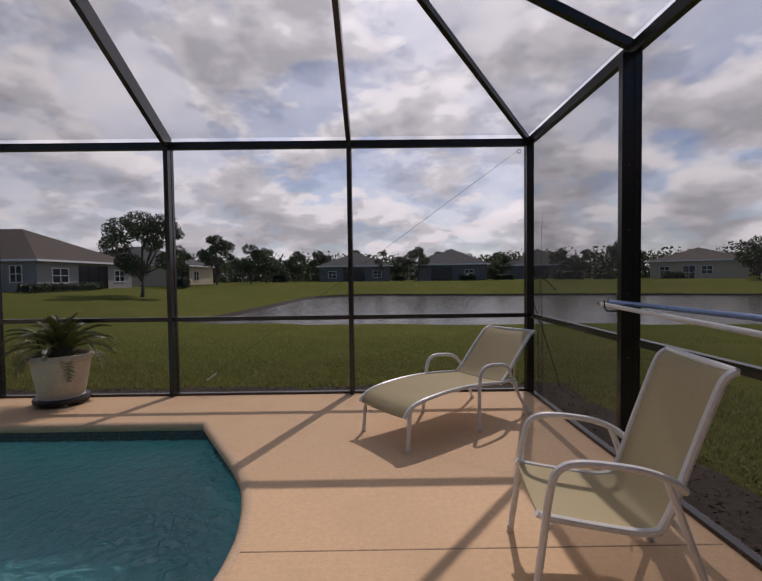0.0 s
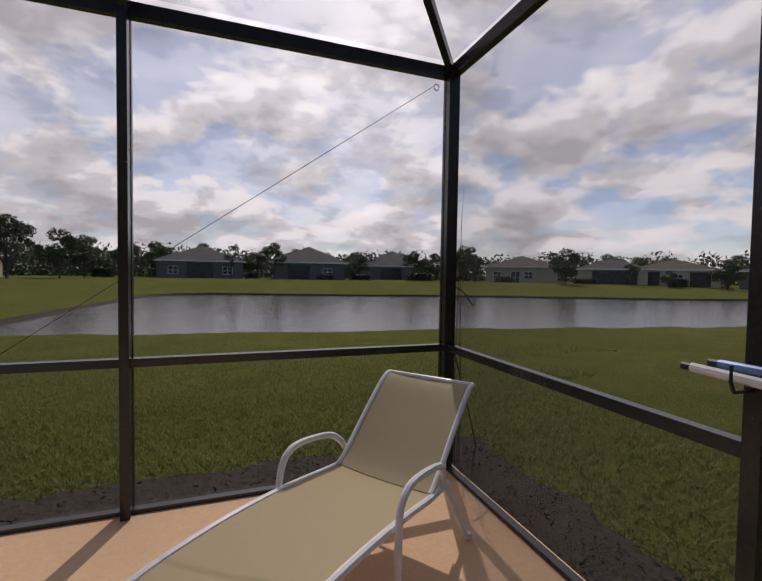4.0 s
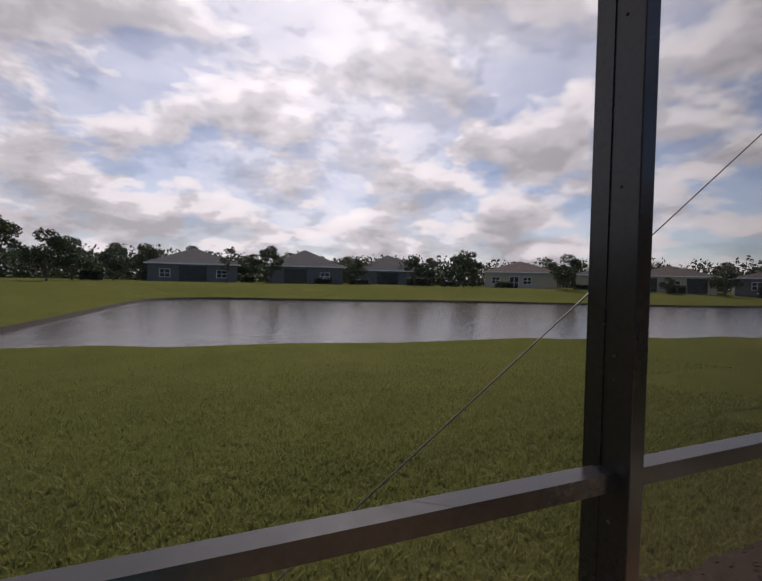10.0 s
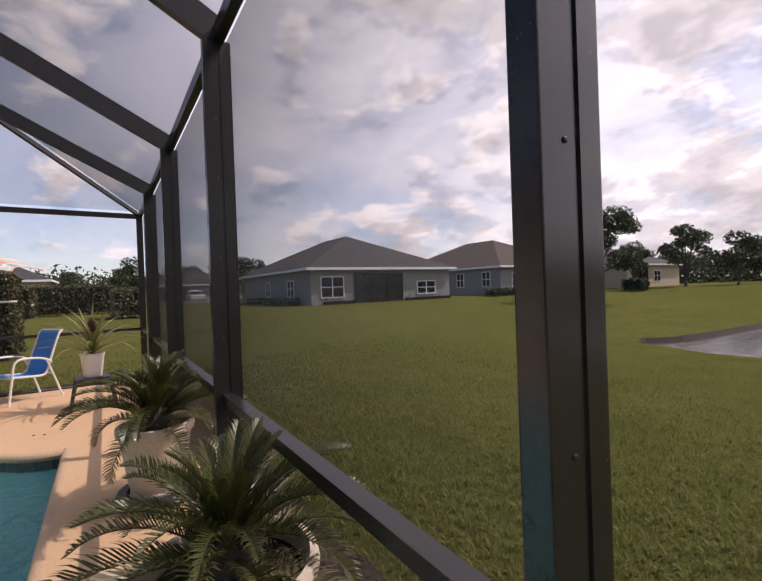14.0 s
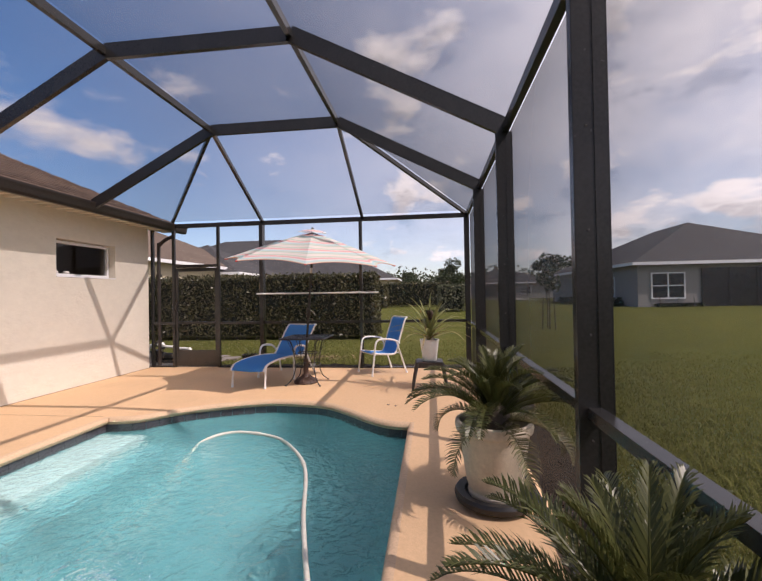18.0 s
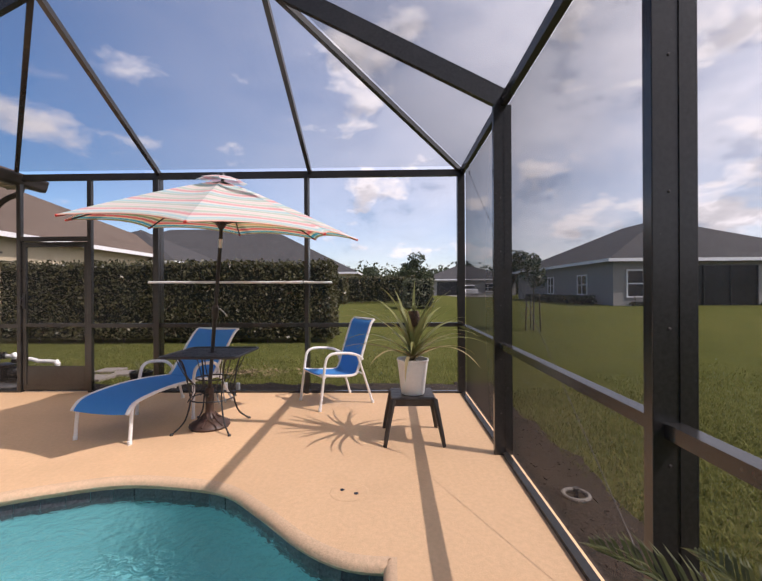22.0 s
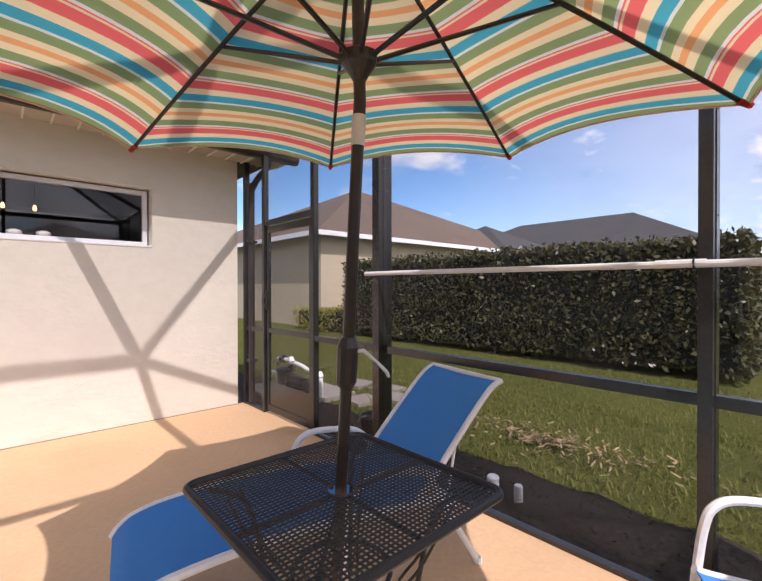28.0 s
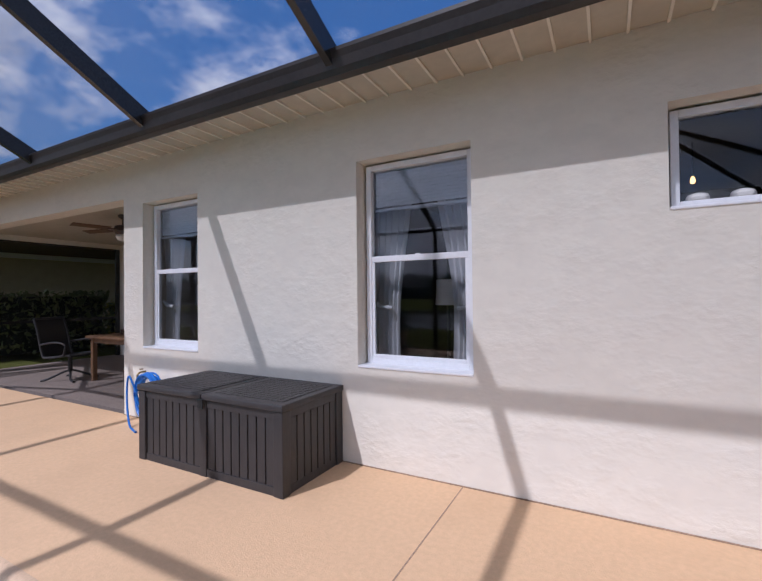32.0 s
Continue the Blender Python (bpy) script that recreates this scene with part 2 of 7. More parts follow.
# ---- materials ----
def surface(name, rgb, rough=0.6, metal=0.0, spread=0.12, grain=40.0, stain=1.5, bump=0.0, bump_scale=120.0, tint=None, spec=0.5, island=0.0, detail=6.0, stretch=None, patchy=False):
    """Paint or solid matter with variation at two scales, and fine relief."""
    m = bpy.data.materials.new(name)
    m.use_nodes = True
    n, l = m.node_tree.nodes, m.node_tree.links
    b = n["Principled BSDF"]
    b.inputs["Metallic"].default_value, b.inputs["Specular IOR Level"].default_value = metal, spec
    co = n.new("ShaderNodeTexCoord")
    src = co.outputs["Object"]
    if stretch:
        mp = n.new("ShaderNodeMapping")
        mp.inputs["Scale"].default_value = stretch
        l.new(src, mp.inputs[0])
        src = mp.outputs[0]

    def tex(scale, det=6.0):
        t = n.new("ShaderNodeTexNoise")
        t.inputs["Scale"].default_value, t.inputs["Detail"].default_value, t.inputs["Roughness"].default_value = scale, det, 0.6
        l.new(src, t.inputs["Vector"])
        return t.outputs[0]

    def mixed(f, a, bb):
        x = n.new("ShaderNodeMix")
        x.data_type = "RGBA"
        for key, v in (("Factor", f), ("A", a), ("B", bb)):
            if isinstance(v, (int, float)):
                x.inputs[key].default_value = v
            elif isinstance(v, tuple):
                x.inputs[key].default_value = (*v, 1)
            else:
                l.new(v, x.inputs[key])
        return x.outputs["Result"]

    def stretchy(f, lo, hi):
        r = n.new("ShaderNodeMapRange")
        r.inputs["From Min"].default_value, r.inputs["From Max"].default_value = lo, hi
        l.new(f, r.inputs["Value"])
        return r.outputs[0]

    dark = tuple(c * (1 - spread) for c in rgb)
    light = tuple(min(1, c * (1 + spread)) for c in rgb)
    col = mixed(stretchy(tex(grain, detail), 0.35, 0.65), dark, light)
    other = tint or tuple(c * (1 - 1.6 * spread) for c in rgb)
    half = n.new("ShaderNodeMath")
    half.operation = "MULTIPLY"
    half.inputs[1].default_value = 0.55
    l.new(stretchy(tex(stain, 4.0), 0.48, 0.72), half.inputs[0])
    col = mixed(half.outputs[0], col, other)
    if island:
        g = n.new("ShaderNodeNewGeometry")
        hv = n.new("ShaderNodeHueSaturation")
        l.new(stretchy(g.outputs["Random Per Island"], -0.0001, 1), hv.inputs["Value"])
        mr = hv.inputs["Value"].links[0].from_node
        mr.inputs["To Min"].default_value, mr.inputs["To Max"].default_value = 1 - island, 1 + island
        l.new(col, hv.inputs["Color"])
        col = hv.outputs[0]
    l.new(col, b.inputs["Base Color"])
    rr = n.new("ShaderNodeMapRange")
    rr.inputs["To Min"].default_value, rr.inputs["To Max"].default_value = max(0.02, rough - 0.08), min(1, rough + 0.08)
    l.new(tex(grain * 0.4), rr.inputs["Value"])
    l.new(rr.outputs[0], b.inputs["Roughness"])
    if bump:
        bp = n.new("ShaderNodeBump")
        bp.inputs["Strength"].default_value, bp.inputs["Distance"].default_value = min(1.0, bump), 0.01
        height = tex(bump_scale, 5.0)
        if patchy:
            worn = n.new("ShaderNodeMath")
            worn.operation = "MULTIPLY"
            l.new(height, worn.inputs[0])
            l.new(stretchy(tex(2.6, 4.0), 0.44, 0.70), worn.inputs[1])
            height = worn.outputs[0]
        l.new(height, bp.inputs["Height"])
        l.new(bp.outputs[0], b.inputs["Normal"])
    return m


def clear_mat(name, tint, gloss_rough=0.0, ior=1.45, waves=None):
    """Clear sheet: what lies behind, tinted, under a mirror gloss by Fresnel."""
    m = bpy.data.materials.new(name)
    m.use_nodes = True
    n, l = m.node_tree.nodes, m.node_tree.links
    n.remove(n["Principled BSDF"])
    tr, gl, fr, mx = n.new("ShaderNodeBsdfTransparent"), n.new("ShaderNodeBsdfGlossy"), n.new("ShaderNodeFresnel"), n.new("ShaderNodeMixShader")
    tr.inputs[0].default_value = (*tint, 1)
    gl.inputs["Roughness"].default_value = gloss_rough
    fr.inputs["IOR"].default_value = ior
    l.new(fr.outputs[0], mx.inputs[0])
    l.new(tr.outputs[0], mx.inputs[1])
    l.new(gl.outputs[0], mx.inputs[2])
    l.new(mx.outputs[0], n["Material Output"].inputs[0])
    return m


def water_mat(name, rgb, rough, scale, strength, clear):
    m = bpy.data.materials.new(name)
    m.use_nodes = True
    n, l = m.node_tree.nodes, m.node_tree.links
    b = n["Principled BSDF"]
    b.inputs["Base Color"].default_value = (*rgb, 1)
    b.inputs["Roughness"].default_value = rough
    b.inputs["IOR"].default_value = 1.33
    b.inputs["Transmission Weight"].default_value = clear
    co, bp = n.new("ShaderNodeTexCoord"), n.new("ShaderNodeBump")
    add = n.new("ShaderNodeMath")
    for i, s in enumerate((scale, scale * 3.1)):
        t = n.new("ShaderNodeTexNoise")
        t.inputs["Scale"].default_value, t.inputs["Detail"].default_value, t.inputs["Distortion"].default_value = s, 3.0, 0.9
        l.new(co.outputs["Object"], t.inputs["Vector"])
        l.new(t.outputs[0], add.inputs[i])
    l.new(add.outputs[0], bp.inputs["Height"])
    bp.inputs["Strength"].default_value, bp.inputs["Distance"].default_value = strength, 0.05
    l.new(bp.outputs[0], b.inputs["Normal"])
    return m


def screen_mat(name, cover, rgb):
    """Woven fly screen: fine threads that leave most of the view open, and shine greyly where seen aslant."""
    m = bpy.data.materials.new(name)
    m.use_nodes = True
    n, l = m.node_tree.nodes, m.node_tree.links
    b = n["Principled BSDF"]
    b.inputs["Base Color"].default_value, b.inputs["Roughness"].default_value = (*rgb, 1), 0.55
    tr, mx, ms = n.new("ShaderNodeBsdfTransparent"), n.new("ShaderNodeMixShader"), n.new("ShaderNodeMixShader")
    gl, lw, pw = n.new("ShaderNodeBsdfGlossy"), n.new("ShaderNodeLayerWeight"), n.new("ShaderNodeMath")
    gl.inputs["Color"].default_value, gl.inputs["Roughness"].default_value = (0.15, 0.15, 0.15, 1), 0.65
    pw.operation, pw.inputs[1].default_value = "POWER", 1.7
    l.new(lw.outputs["Facing"], pw.inputs[0])
    mx.inputs[0].default_value = cover
    l.new(tr.outputs[0], mx.inputs[1])
    l.new(b.outputs[0], mx.inputs[2])
    l.new(pw.outputs[0], ms.inputs[0])
    l.new(mx.outputs[0], ms.inputs[1])
    l.new(gl.outputs[0], ms.inputs[2])
    l.new(ms.outputs[0], n["Material Output"].inputs[0])
    return m


def leaf_mat(name, rgb, rgb2, rough=0.45, through_light=0.35, scale=3.0, spec=0.35):
    m = bpy.data.materials.new(name)
    m.use_nodes = True
    n, l = m.node_tree.nodes, m.node_tree.links
    b = n["Principled BSDF"]
    g = n.new("ShaderNodeNewGeometry")
    co = n.new("ShaderNodeTexCoord")
    t = n.new("ShaderNodeTexNoise")
    t.inputs["Scale"].default_value = scale
    l.new(co.outputs["Object"], t.inputs["Vector"])
    ad = n.new("ShaderNodeMath")
    ad.operation = "MULTIPLY_ADD"
    ad.inputs[1].default_value, ad.inputs[2].default_value = 0.6, 0.0
    l.new(g.outputs["Random Per Island"], ad.inputs[0])
    a2 = n.new("ShaderNodeMath")
    a2.operation = "MULTIPLY_ADD"
    a2.inputs[1].default_value = 0.6
    l.new(t.outputs[0], a2.inputs[0])
    l.new(ad.outputs[0], a2.inputs[2])
    mx = n.new("ShaderNodeMix")
    mx.data_type = "RGBA"
    l.new(a2.outputs[0], mx.inputs["Factor"])
    mx.inputs["A"].default_value, mx.inputs["B"].default_value = (*rgb, 1), (*rgb2, 1)
    l.new(mx.outputs["Result"], b.inputs["Base Color"])
    b.inputs["Roughness"].default_value = rough
    b.inputs["Specular IOR Level"].default_value = spec
    tl, ms = n.new("ShaderNodeBsdfTranslucent"), n.new("ShaderNodeMixShader")
    l.new(mx.outputs["Result"], tl.inputs[0])
    ms.inputs[0].default_value = through_light
    l.new(b.outputs[0], ms.inputs[1])
    l.new(tl.outputs[0], ms.inputs[2])
    l.new(ms.outputs[0], n["Material Output"].inputs[0])
    return m


def lawn_mat():
    m = bpy.data.materials.new("lawn")
    m.use_nodes = True
    n, l = m.node_tree.nodes, m.node_tree.links
    b = n["Principled BSDF"]
    co = n.new("ShaderNodeTexCoord")

    def tex(scale, det, rough=0.65):
        t = n.new("ShaderNodeTexNoise")
        t.inputs["Scale"].default_value, t.inputs["Detail"].default_value, t.inputs["Roughness"].default_value = scale, det, rough
        l.new(co.outputs["Object"], t.inputs["Vector"])
        return t.outputs[0]

    def mixed(f, a, c, lo, hi):
        r = n.new("ShaderNodeMapRange")
        r.inputs["From Min"].default_value, r.inputs["From Max"].default_value = lo, hi
        l.new(f, r.inputs["Value"])
        x = n.new("ShaderNodeMix")
        x.data_type = "RGBA"
        l.new(r.outputs[0], x.inputs["Factor"])
        for key, v in (("A", a), ("B", c)):
            if isinstance(v, tuple):
                x.inputs[key].default_value = (*v, 1)
            else:
                l.new(v, x.inputs[key])
        return x.outputs["Result"]

    broad = mixed(tex(0.11, 4), (0.118, 0.126, 0.034), (0.160, 0.156, 0.048), 0.35, 0.65)
    mid = mixed(tex(0.9, 6), broad, (0.086, 0.096, 0.026), 0.42, 0.75)
    fine = mixed(tex(38, 5, 0.8), (0.056, 0.066, 0.018), mid, 0.36, 0.58)
    l.new(fine, b.inputs["Base Color"])
    b.inputs["Roughness"].default_value = 0.75
    b.inputs["Specular IOR Level"].default_value = 0.0
    bp = n.new("ShaderNodeBump")
    bp.inputs["Strength"].default_value, bp.inputs["Distance"].default_value = 0.9, 0.05
    l.new(tex(26, 6, 0.8), bp.inputs["Height"])
    l.new(bp.outputs[0], b.inputs["Normal"])
    return m


BRONZE = surface("bronze_paint", (0.025, 0.024, 0.023), 0.24, spread=0.15, grain=60, stain=3, tint=(0.036, 0.034, 0.033), spec=0.6)
SCREEN = screen_mat("fly_screen", 0.19, (0.035, 0.035, 0.037))
DECK = surface("deck_paint", (0.66, 0.435, 0.25), 0.72, spread=0.05, grain=30, stain=0.75, bump=0.28, bump_scale=85, tint=(0.51, 0.335, 0.195), spec=0.3)
COPING = surface("coping_paint", (0.60, 0.415, 0.265), 0.7, spread=0.10, grain=50, stain=2.5, bump=0.35, bump_scale=90, tint=(0.50, 0.35, 0.225), spec=0.3)
JOINT = surface("joint_filler", (0.34, 0.23, 0.15), 0.85, spread=0.25)
PLASTER = surface("pool_plaster", (0.205, 0.45, 0.47), 0.6, spread=0.08, grain=25, stain=1.2, tint=(0.14, 0.35, 0.38))
TILE = surface("pool_tile", (0.060, 0.056, 0.066), 0.25, spread=0.45, grain=55, stain=9, tint=(0.11, 0.08, 0.065))
POOL_WATER = water_mat("pool_water", (0.50, 0.86, 0.90), 0.0, 4.2, 0.75, 1.0)
LAKE_WATER = water_mat("lake_water", (0.06, 0.055, 0.05), 0.16, 0.9, 0.35, 0.0)
STUCCO = surface("stucco_cream", (0.72, 0.655, 0.56), 0.85, spread=0.035, grain=14, stain=0.7, bump=0.0, spec=0.2, tint=(0.68, 0.61, 0.515))
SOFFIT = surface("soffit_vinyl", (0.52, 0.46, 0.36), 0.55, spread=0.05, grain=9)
# ribs paler than the soffit as if lit; the pale trim shares it
SOFFIT_LIT_RIB_TRIM = surface("soffit_lit_rib_and_trim", (0.80, 0.74, 0.63), 0.5, spread=0.05, grain=9)
SHINGLE = surface("roof_shingle", (0.105, 0.072, 0.055), 0.9, spread=0.35, grain=70, stain=2.2, bump=0.5, bump_scale=160, tint=(0.15, 0.105, 0.08), island=0.25, spec=0.2)
GUTTER = surface("gutter_bronze", (0.034, 0.028, 0.026), 0.38, spread=0.15, grain=30, tint=(0.055, 0.046, 0.042))
WHITE_TRIM = surface("white_vinyl", (0.80, 0.80, 0.81), 0.4, spread=0.03, grain=30)
WHITE_FRAME = surface("white_powder_coat", (0.80, 0.79, 0.77), 0.32, spread=0.04, grain=35, stain=4, tint=(0.68, 0.66, 0.62))
PANE = clear_mat("window_pane", (0.90, 0.91, 0.92), 0.0, 1.8)
# dark base colour that stands for the shade of unlit rooms
ROOM_SHADE = surface("room_shade", (0.10, 0.095, 0.085), 0.9, spread=0.1)
CURTAIN = leaf_mat("sheer_curtain", (0.74, 0.75, 0.78), (0.82, 0.82, 0.84), 0.8, 0.35)
BLIND = surface("blind_slat", (0.80, 0.82, 0.86), 0.5, spread=0.05)
CREAM_SLING = leaf_mat("cream_sling", (0.56, 0.47, 0.27), (0.62, 0.53, 0.33), 0.8, 0.30, 30)
BLUE_SLING = leaf_mat("blue_sling", (0.065, 0.33, 0.76), (0.09, 0.37, 0.82), 0.75, 0.36, 30)
BLACK_METAL = surface("wrought_iron", (0.022, 0.021, 0.021), 0.42, spread=0.2, grain=50, bump=0.1, bump_scale=200)
RUST_METAL = surface("rusty_iron", (0.065, 0.033, 0.022), 0.55, spread=0.3, grain=30, stain=6, tint=(0.03, 0.02, 0.018))
POLE_BROWN = surface("umbrella_pole_paint", (0.028, 0.020, 0.016), 0.35, spread=0.15)
ALUMINIUM = surface("bare_aluminium", (0.62, 0.62, 0.62), 0.35, 0.8, spread=0.06)
RESIN = surface("box_resin", (0.036, 0.032, 0.031), 0.55, spread=0.12, grain=40, stain=3, bump=0.18, bump_scale=60, tint=(0.05, 0.045, 0.042), stretch=(1, 1, 0.25))
PLASTIC_DARK = surface("dark_plastic", (0.038, 0.031, 0.027), 0.45, spread=0.12, grain=30)
HOSE_CREAM = surface("hose_cream", (0.60, 0.57, 0.49), 0.5, spread=0.08, grain=30)
CRANK_GREY = surface("crank_grey", (0.58, 0.58, 0.57), 0.45, spread=0.05)
PVC = surface("white_pvc", (0.78, 0.78, 0.76), 0.4, spread=0.05, grain=20)
HOSE_BLUE = surface("blue_hose", (0.010, 0.14, 0.50), 0.4, spread=0.1)
POT_STONE = surface("pot_cast_stone", (0.62, 0.54, 0.42), 0.8, spread=0.08, grain=35, stain=4, bump=0.35, bump_scale=80, tint=(0.42, 0.32, 0.23))
POT_WHITE = surface("pot_white_plastic", (0.80, 0.79, 0.77), 0.4, spread=0.03)
SOIL = surface("potting_soil", (0.030, 0.020, 0.013), 0.95, spread=0.4, grain=60, bump=0.9, bump_scale=70)
MULCH = surface("mulch", (0.038, 0.030, 0.024), 0.95, spread=0.45, grain=28, stain=3, bump=1.0, bump_scale=35, tint=(0.055, 0.044, 0.035), spec=0.1)
CHIP = surface("bark_chip", (0.048, 0.035, 0.026), 0.95, spread=0.3, island=0.5, spec=0.1)
STRAW = surface("dry_straw", (0.22, 0.155, 0.085), 0.9, spread=0.25, island=0.4)
CONCRETE = surface("raw_concrete", (0.24, 0.22, 0.195), 0.9, spread=0.1, bump=0.4, bump_scale=60)
LAWN = lawn_mat()
BLADE = leaf_mat("grass_blade", (0.120, 0.138, 0.030), (0.22, 0.215, 0.066), 0.6, 0.4, 0.8, 0.08)
SAGO = leaf_mat("sago_leaf", (0.034, 0.046, 0.012), (0.115, 0.120, 0.036), 0.34, 0.25, 4)
SAGO_DRY = leaf_mat("sago_dry_leaf", (0.10, 0.115, 0.05), (0.20, 0.17, 0.085), 0.5, 0.25, 4)
PINE_LEAF = leaf_mat("pineapple_leaf", (0.13, 0.16, 0.045), (0.31, 0.31, 0.12), 0.42, 0.30, 6)
PINE_DRY = leaf_mat("pineapple_dry_leaf", (0.25, 0.21, 0.10), (0.32, 0.26, 0.13), 0.6, 0.25, 6)
FRUIT = surface("pineapple_rind", (0.075, 0.040, 0.022), 0.6, spread=0.3, grain=40, tint=(0.14, 0.085, 0.045), island=0.35)
HEDGE = leaf_mat("hedge_leaf", (0.030, 0.034, 0.013), (0.100, 0.092, 0.038), 0.36, 0.22, 1.2, 0.3)
# near-black green: the shade between the leaves, as a colour
HEDGE_SHADE = surface("hedge_inner_shade", (0.010, 0.014, 0.006), 0.95, spread=0.4, grain=9)
TREE_LEAF = leaf_mat("tree_leaf", (0.020, 0.034, 0.012), (0.060, 0.078, 0.030), 0.5, 0.25, 0.7)
YELLOW_LEAF = leaf_mat("golden_leaf", (0.16, 0.17, 0.02), (0.36, 0.31, 0.04), 0.5, 0.3, 2)
BARK = surface("tree_bark", (0.085, 0.066, 0.050), 0.9, spread=0.3, grain=12, bump=0.6, bump_scale=30)
HOUSE_GREY = surface("house_paint_grey", (0.28, 0.27, 0.255), 0.85, spread=0.05, grain=4, stain=0.4)
HOUSE_TAN = surface("house_paint_tan", (0.50, 0.42, 0.30), 0.85, spread=0.05, grain=4, stain=0.4)
ROOF_GREY = surface("far_shingle_grey", (0.062, 0.060, 0.060), 0.9, spread=0.2, grain=6, stain=0.6, spec=0.2)
ROOF_BROWN = surface("far_shingle_brown", (0.135, 0.100, 0.077), 0.9, spread=0.2, grain=6, stain=0.5, spec=0.2)
ROOF_UMBER = surface("far_shingle_umber", (0.080, 0.063, 0.053), 0.9, spread=0.2, grain=6, stain=0.5, spec=0.2)
# house paint darkened for fronts that face away from the sun
HOUSE_BACKLIT = surface("house_paint_backlit", (0.155, 0.146, 0.132), 0.85, spread=0.05, grain=4, stain=0.4)
# near-black for dark panes, and for shade painted in porches and holes
GLASS_AND_SHADE = surface("glass_and_shade", (0.014, 0.014, 0.016), 0.25, spread=0.2)
BLACK_PLASTIC = surface("pump_black", (0.014, 0.014, 0.015), 0.4, spread=0.15)
CABLE = surface("steel_cable", (0.10, 0.09, 0.085), 0.5, 0.4)
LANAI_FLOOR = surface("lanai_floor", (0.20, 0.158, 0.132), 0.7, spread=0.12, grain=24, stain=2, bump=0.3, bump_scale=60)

# ---- ground and lake ----
LAKE_EDGE = [(-8.9, 19.2), (-4.3, 18.05), (0.3, 17.3), (9.4, 16.45), (20.8, 14.4), (29, 12.7), (45, 9.4), (75, 3), (110, -6), (110, 12), (66, 28.5), (46.4, 31.6), (32.7, 36.9), (20.5, 41.3), (12.5, 42.4), (4, 44.6), (-1.3, 46), (-5.6, 44), (-7.0, 39.6), (-7.65, 31.5), (-8.4, 22)]
LAKE_SHORE = [(p.x, p.y) for p in smooth_path([(x, y, 0) for x, y in LAKE_EDGE], 6, True)]


def shore_distance(px, py):
    """Distance to the shore, negative on the water."""
    best = np.full(px.shape, 1e9)
    inside = np.zeros(px.shape, bool)
    k = len(LAKE_SHORE)
    for i in range(k):
        (ax, ay), (bx, by) = LAKE_SHORE[i], LAKE_SHORE[(i + 1) % k]
        dx, dy = bx - ax, by - ay
        s = np.clip(((px - ax) * dx + (py - ay) * dy) / (dx * dx + dy * dy + 1e-9), 0, 1)
        best = np.minimum(best, np.hypot(px - ax - s * dx, py - ay - s * dy))
        if ay != by:
            inside ^= ((ay > py) != (by > py)) & (px < (bx - ax) * (py - ay) / (by - ay) + ax)
    return np.where(inside, -best, best)


def land_height(px, py):
    d = shore_distance(px, py)
    far = np.clip((np.maximum(py - 38, -px - 14)) / 16, 0, 1)
    goal = LAWN_Z + 0.62 * far * far * (3 - 2 * far)
    s = np.clip(d / 13.0, 0, 1)
    s = s * s * (3 - 2 * s)
    lip = np.clip(d / 0.5, 0, 1)
    z = (LAKE_Z + 0.20 * lip) * (1 - s) + goal * s
    return np.where(d < 0, LAKE_Z - np.clip(-d, 0, 2.0) * 0.35, z)


def land():
    def steps(*runs):
        out = []
        for a, b, s in runs:
            out += list(np.arange(a, b, s))
        return np.array(out + [runs[-1][1]])

    gx = steps((-900, -120, 130), (-120, -30, 7), (-30, -14, 1.2), (-14, 40, 0.75), (40, 115, 2.5), (115, 900, 130))
    gy = steps((-900, -60, 120), (-60, 4, 6.4), (4, 52, 0.75), (52, 80, 3.5), (80, 140, 12), (140, 900, 120))
    px, py = np.meshgrid(gx, gy)
    pz = land_height(px, py)
    a, b = px.shape
    # the deck and the pool stand in a hole of the lawn
    hole = (px > -10.9) & (px < 1.6) & (py > -12) & (py < 4.95)
    pz = np.where(hole, -2.6, pz)
    g = Geo()
    g.v = list(zip(px.ravel().tolist(), py.ravel().tolist(), pz.ravel().tolist()))
    g.f = [(i * b + j, i * b + j + 1, (i + 1) * b + j + 1, (i + 1) * b + j) for i in range(a - 1) for j in range(b - 1)]
    return g


solo("ground", land(), LAWN, "wide mown lawn sloping down to a pond", "lawn", kind="structure", smooth=True)
g = Geo()
bm = bmesh.new()
bm.faces.new([bm.verts.new((x, y, LAKE_Z)) for x, y in LAKE_SHORE])
bmesh.ops.triangulate(bm, faces=bm.faces[:])
g.take(bm)
bank = Geo()
for i in range(len(LAKE_SHORE)):
    a, b = Vector((*LAKE_SHORE[i], 0)), Vector((*LAKE_SHORE[(i + 1) % len(LAKE_SHORE)], 0))
    out = (b - a).cross(Vector((0, 0, 1))).normalized() * 0.10
    if out.y < -0.02:
        continue  # no strip on the near side
    lift = Vector((0, 0, LAKE_Z + 0.17 + 0.03 * noise.noise((a.x * 0.6, a.y * 0.6, 0))))
    foot = Vector((0, 0, LAKE_Z - 0.08))
    bank.add([a - out + foot, b - out + foot, b + out + lift, a + out + lift], [(0, 1, 2, 3)])
solo("ground_bank", bank, SOIL, "dark edge strip along the far pond shores", "bank", kind="structure")
solo("water", g, LAKE_WATER, "calm grey pond water reflecting the clouds", "pond", kind="structure")


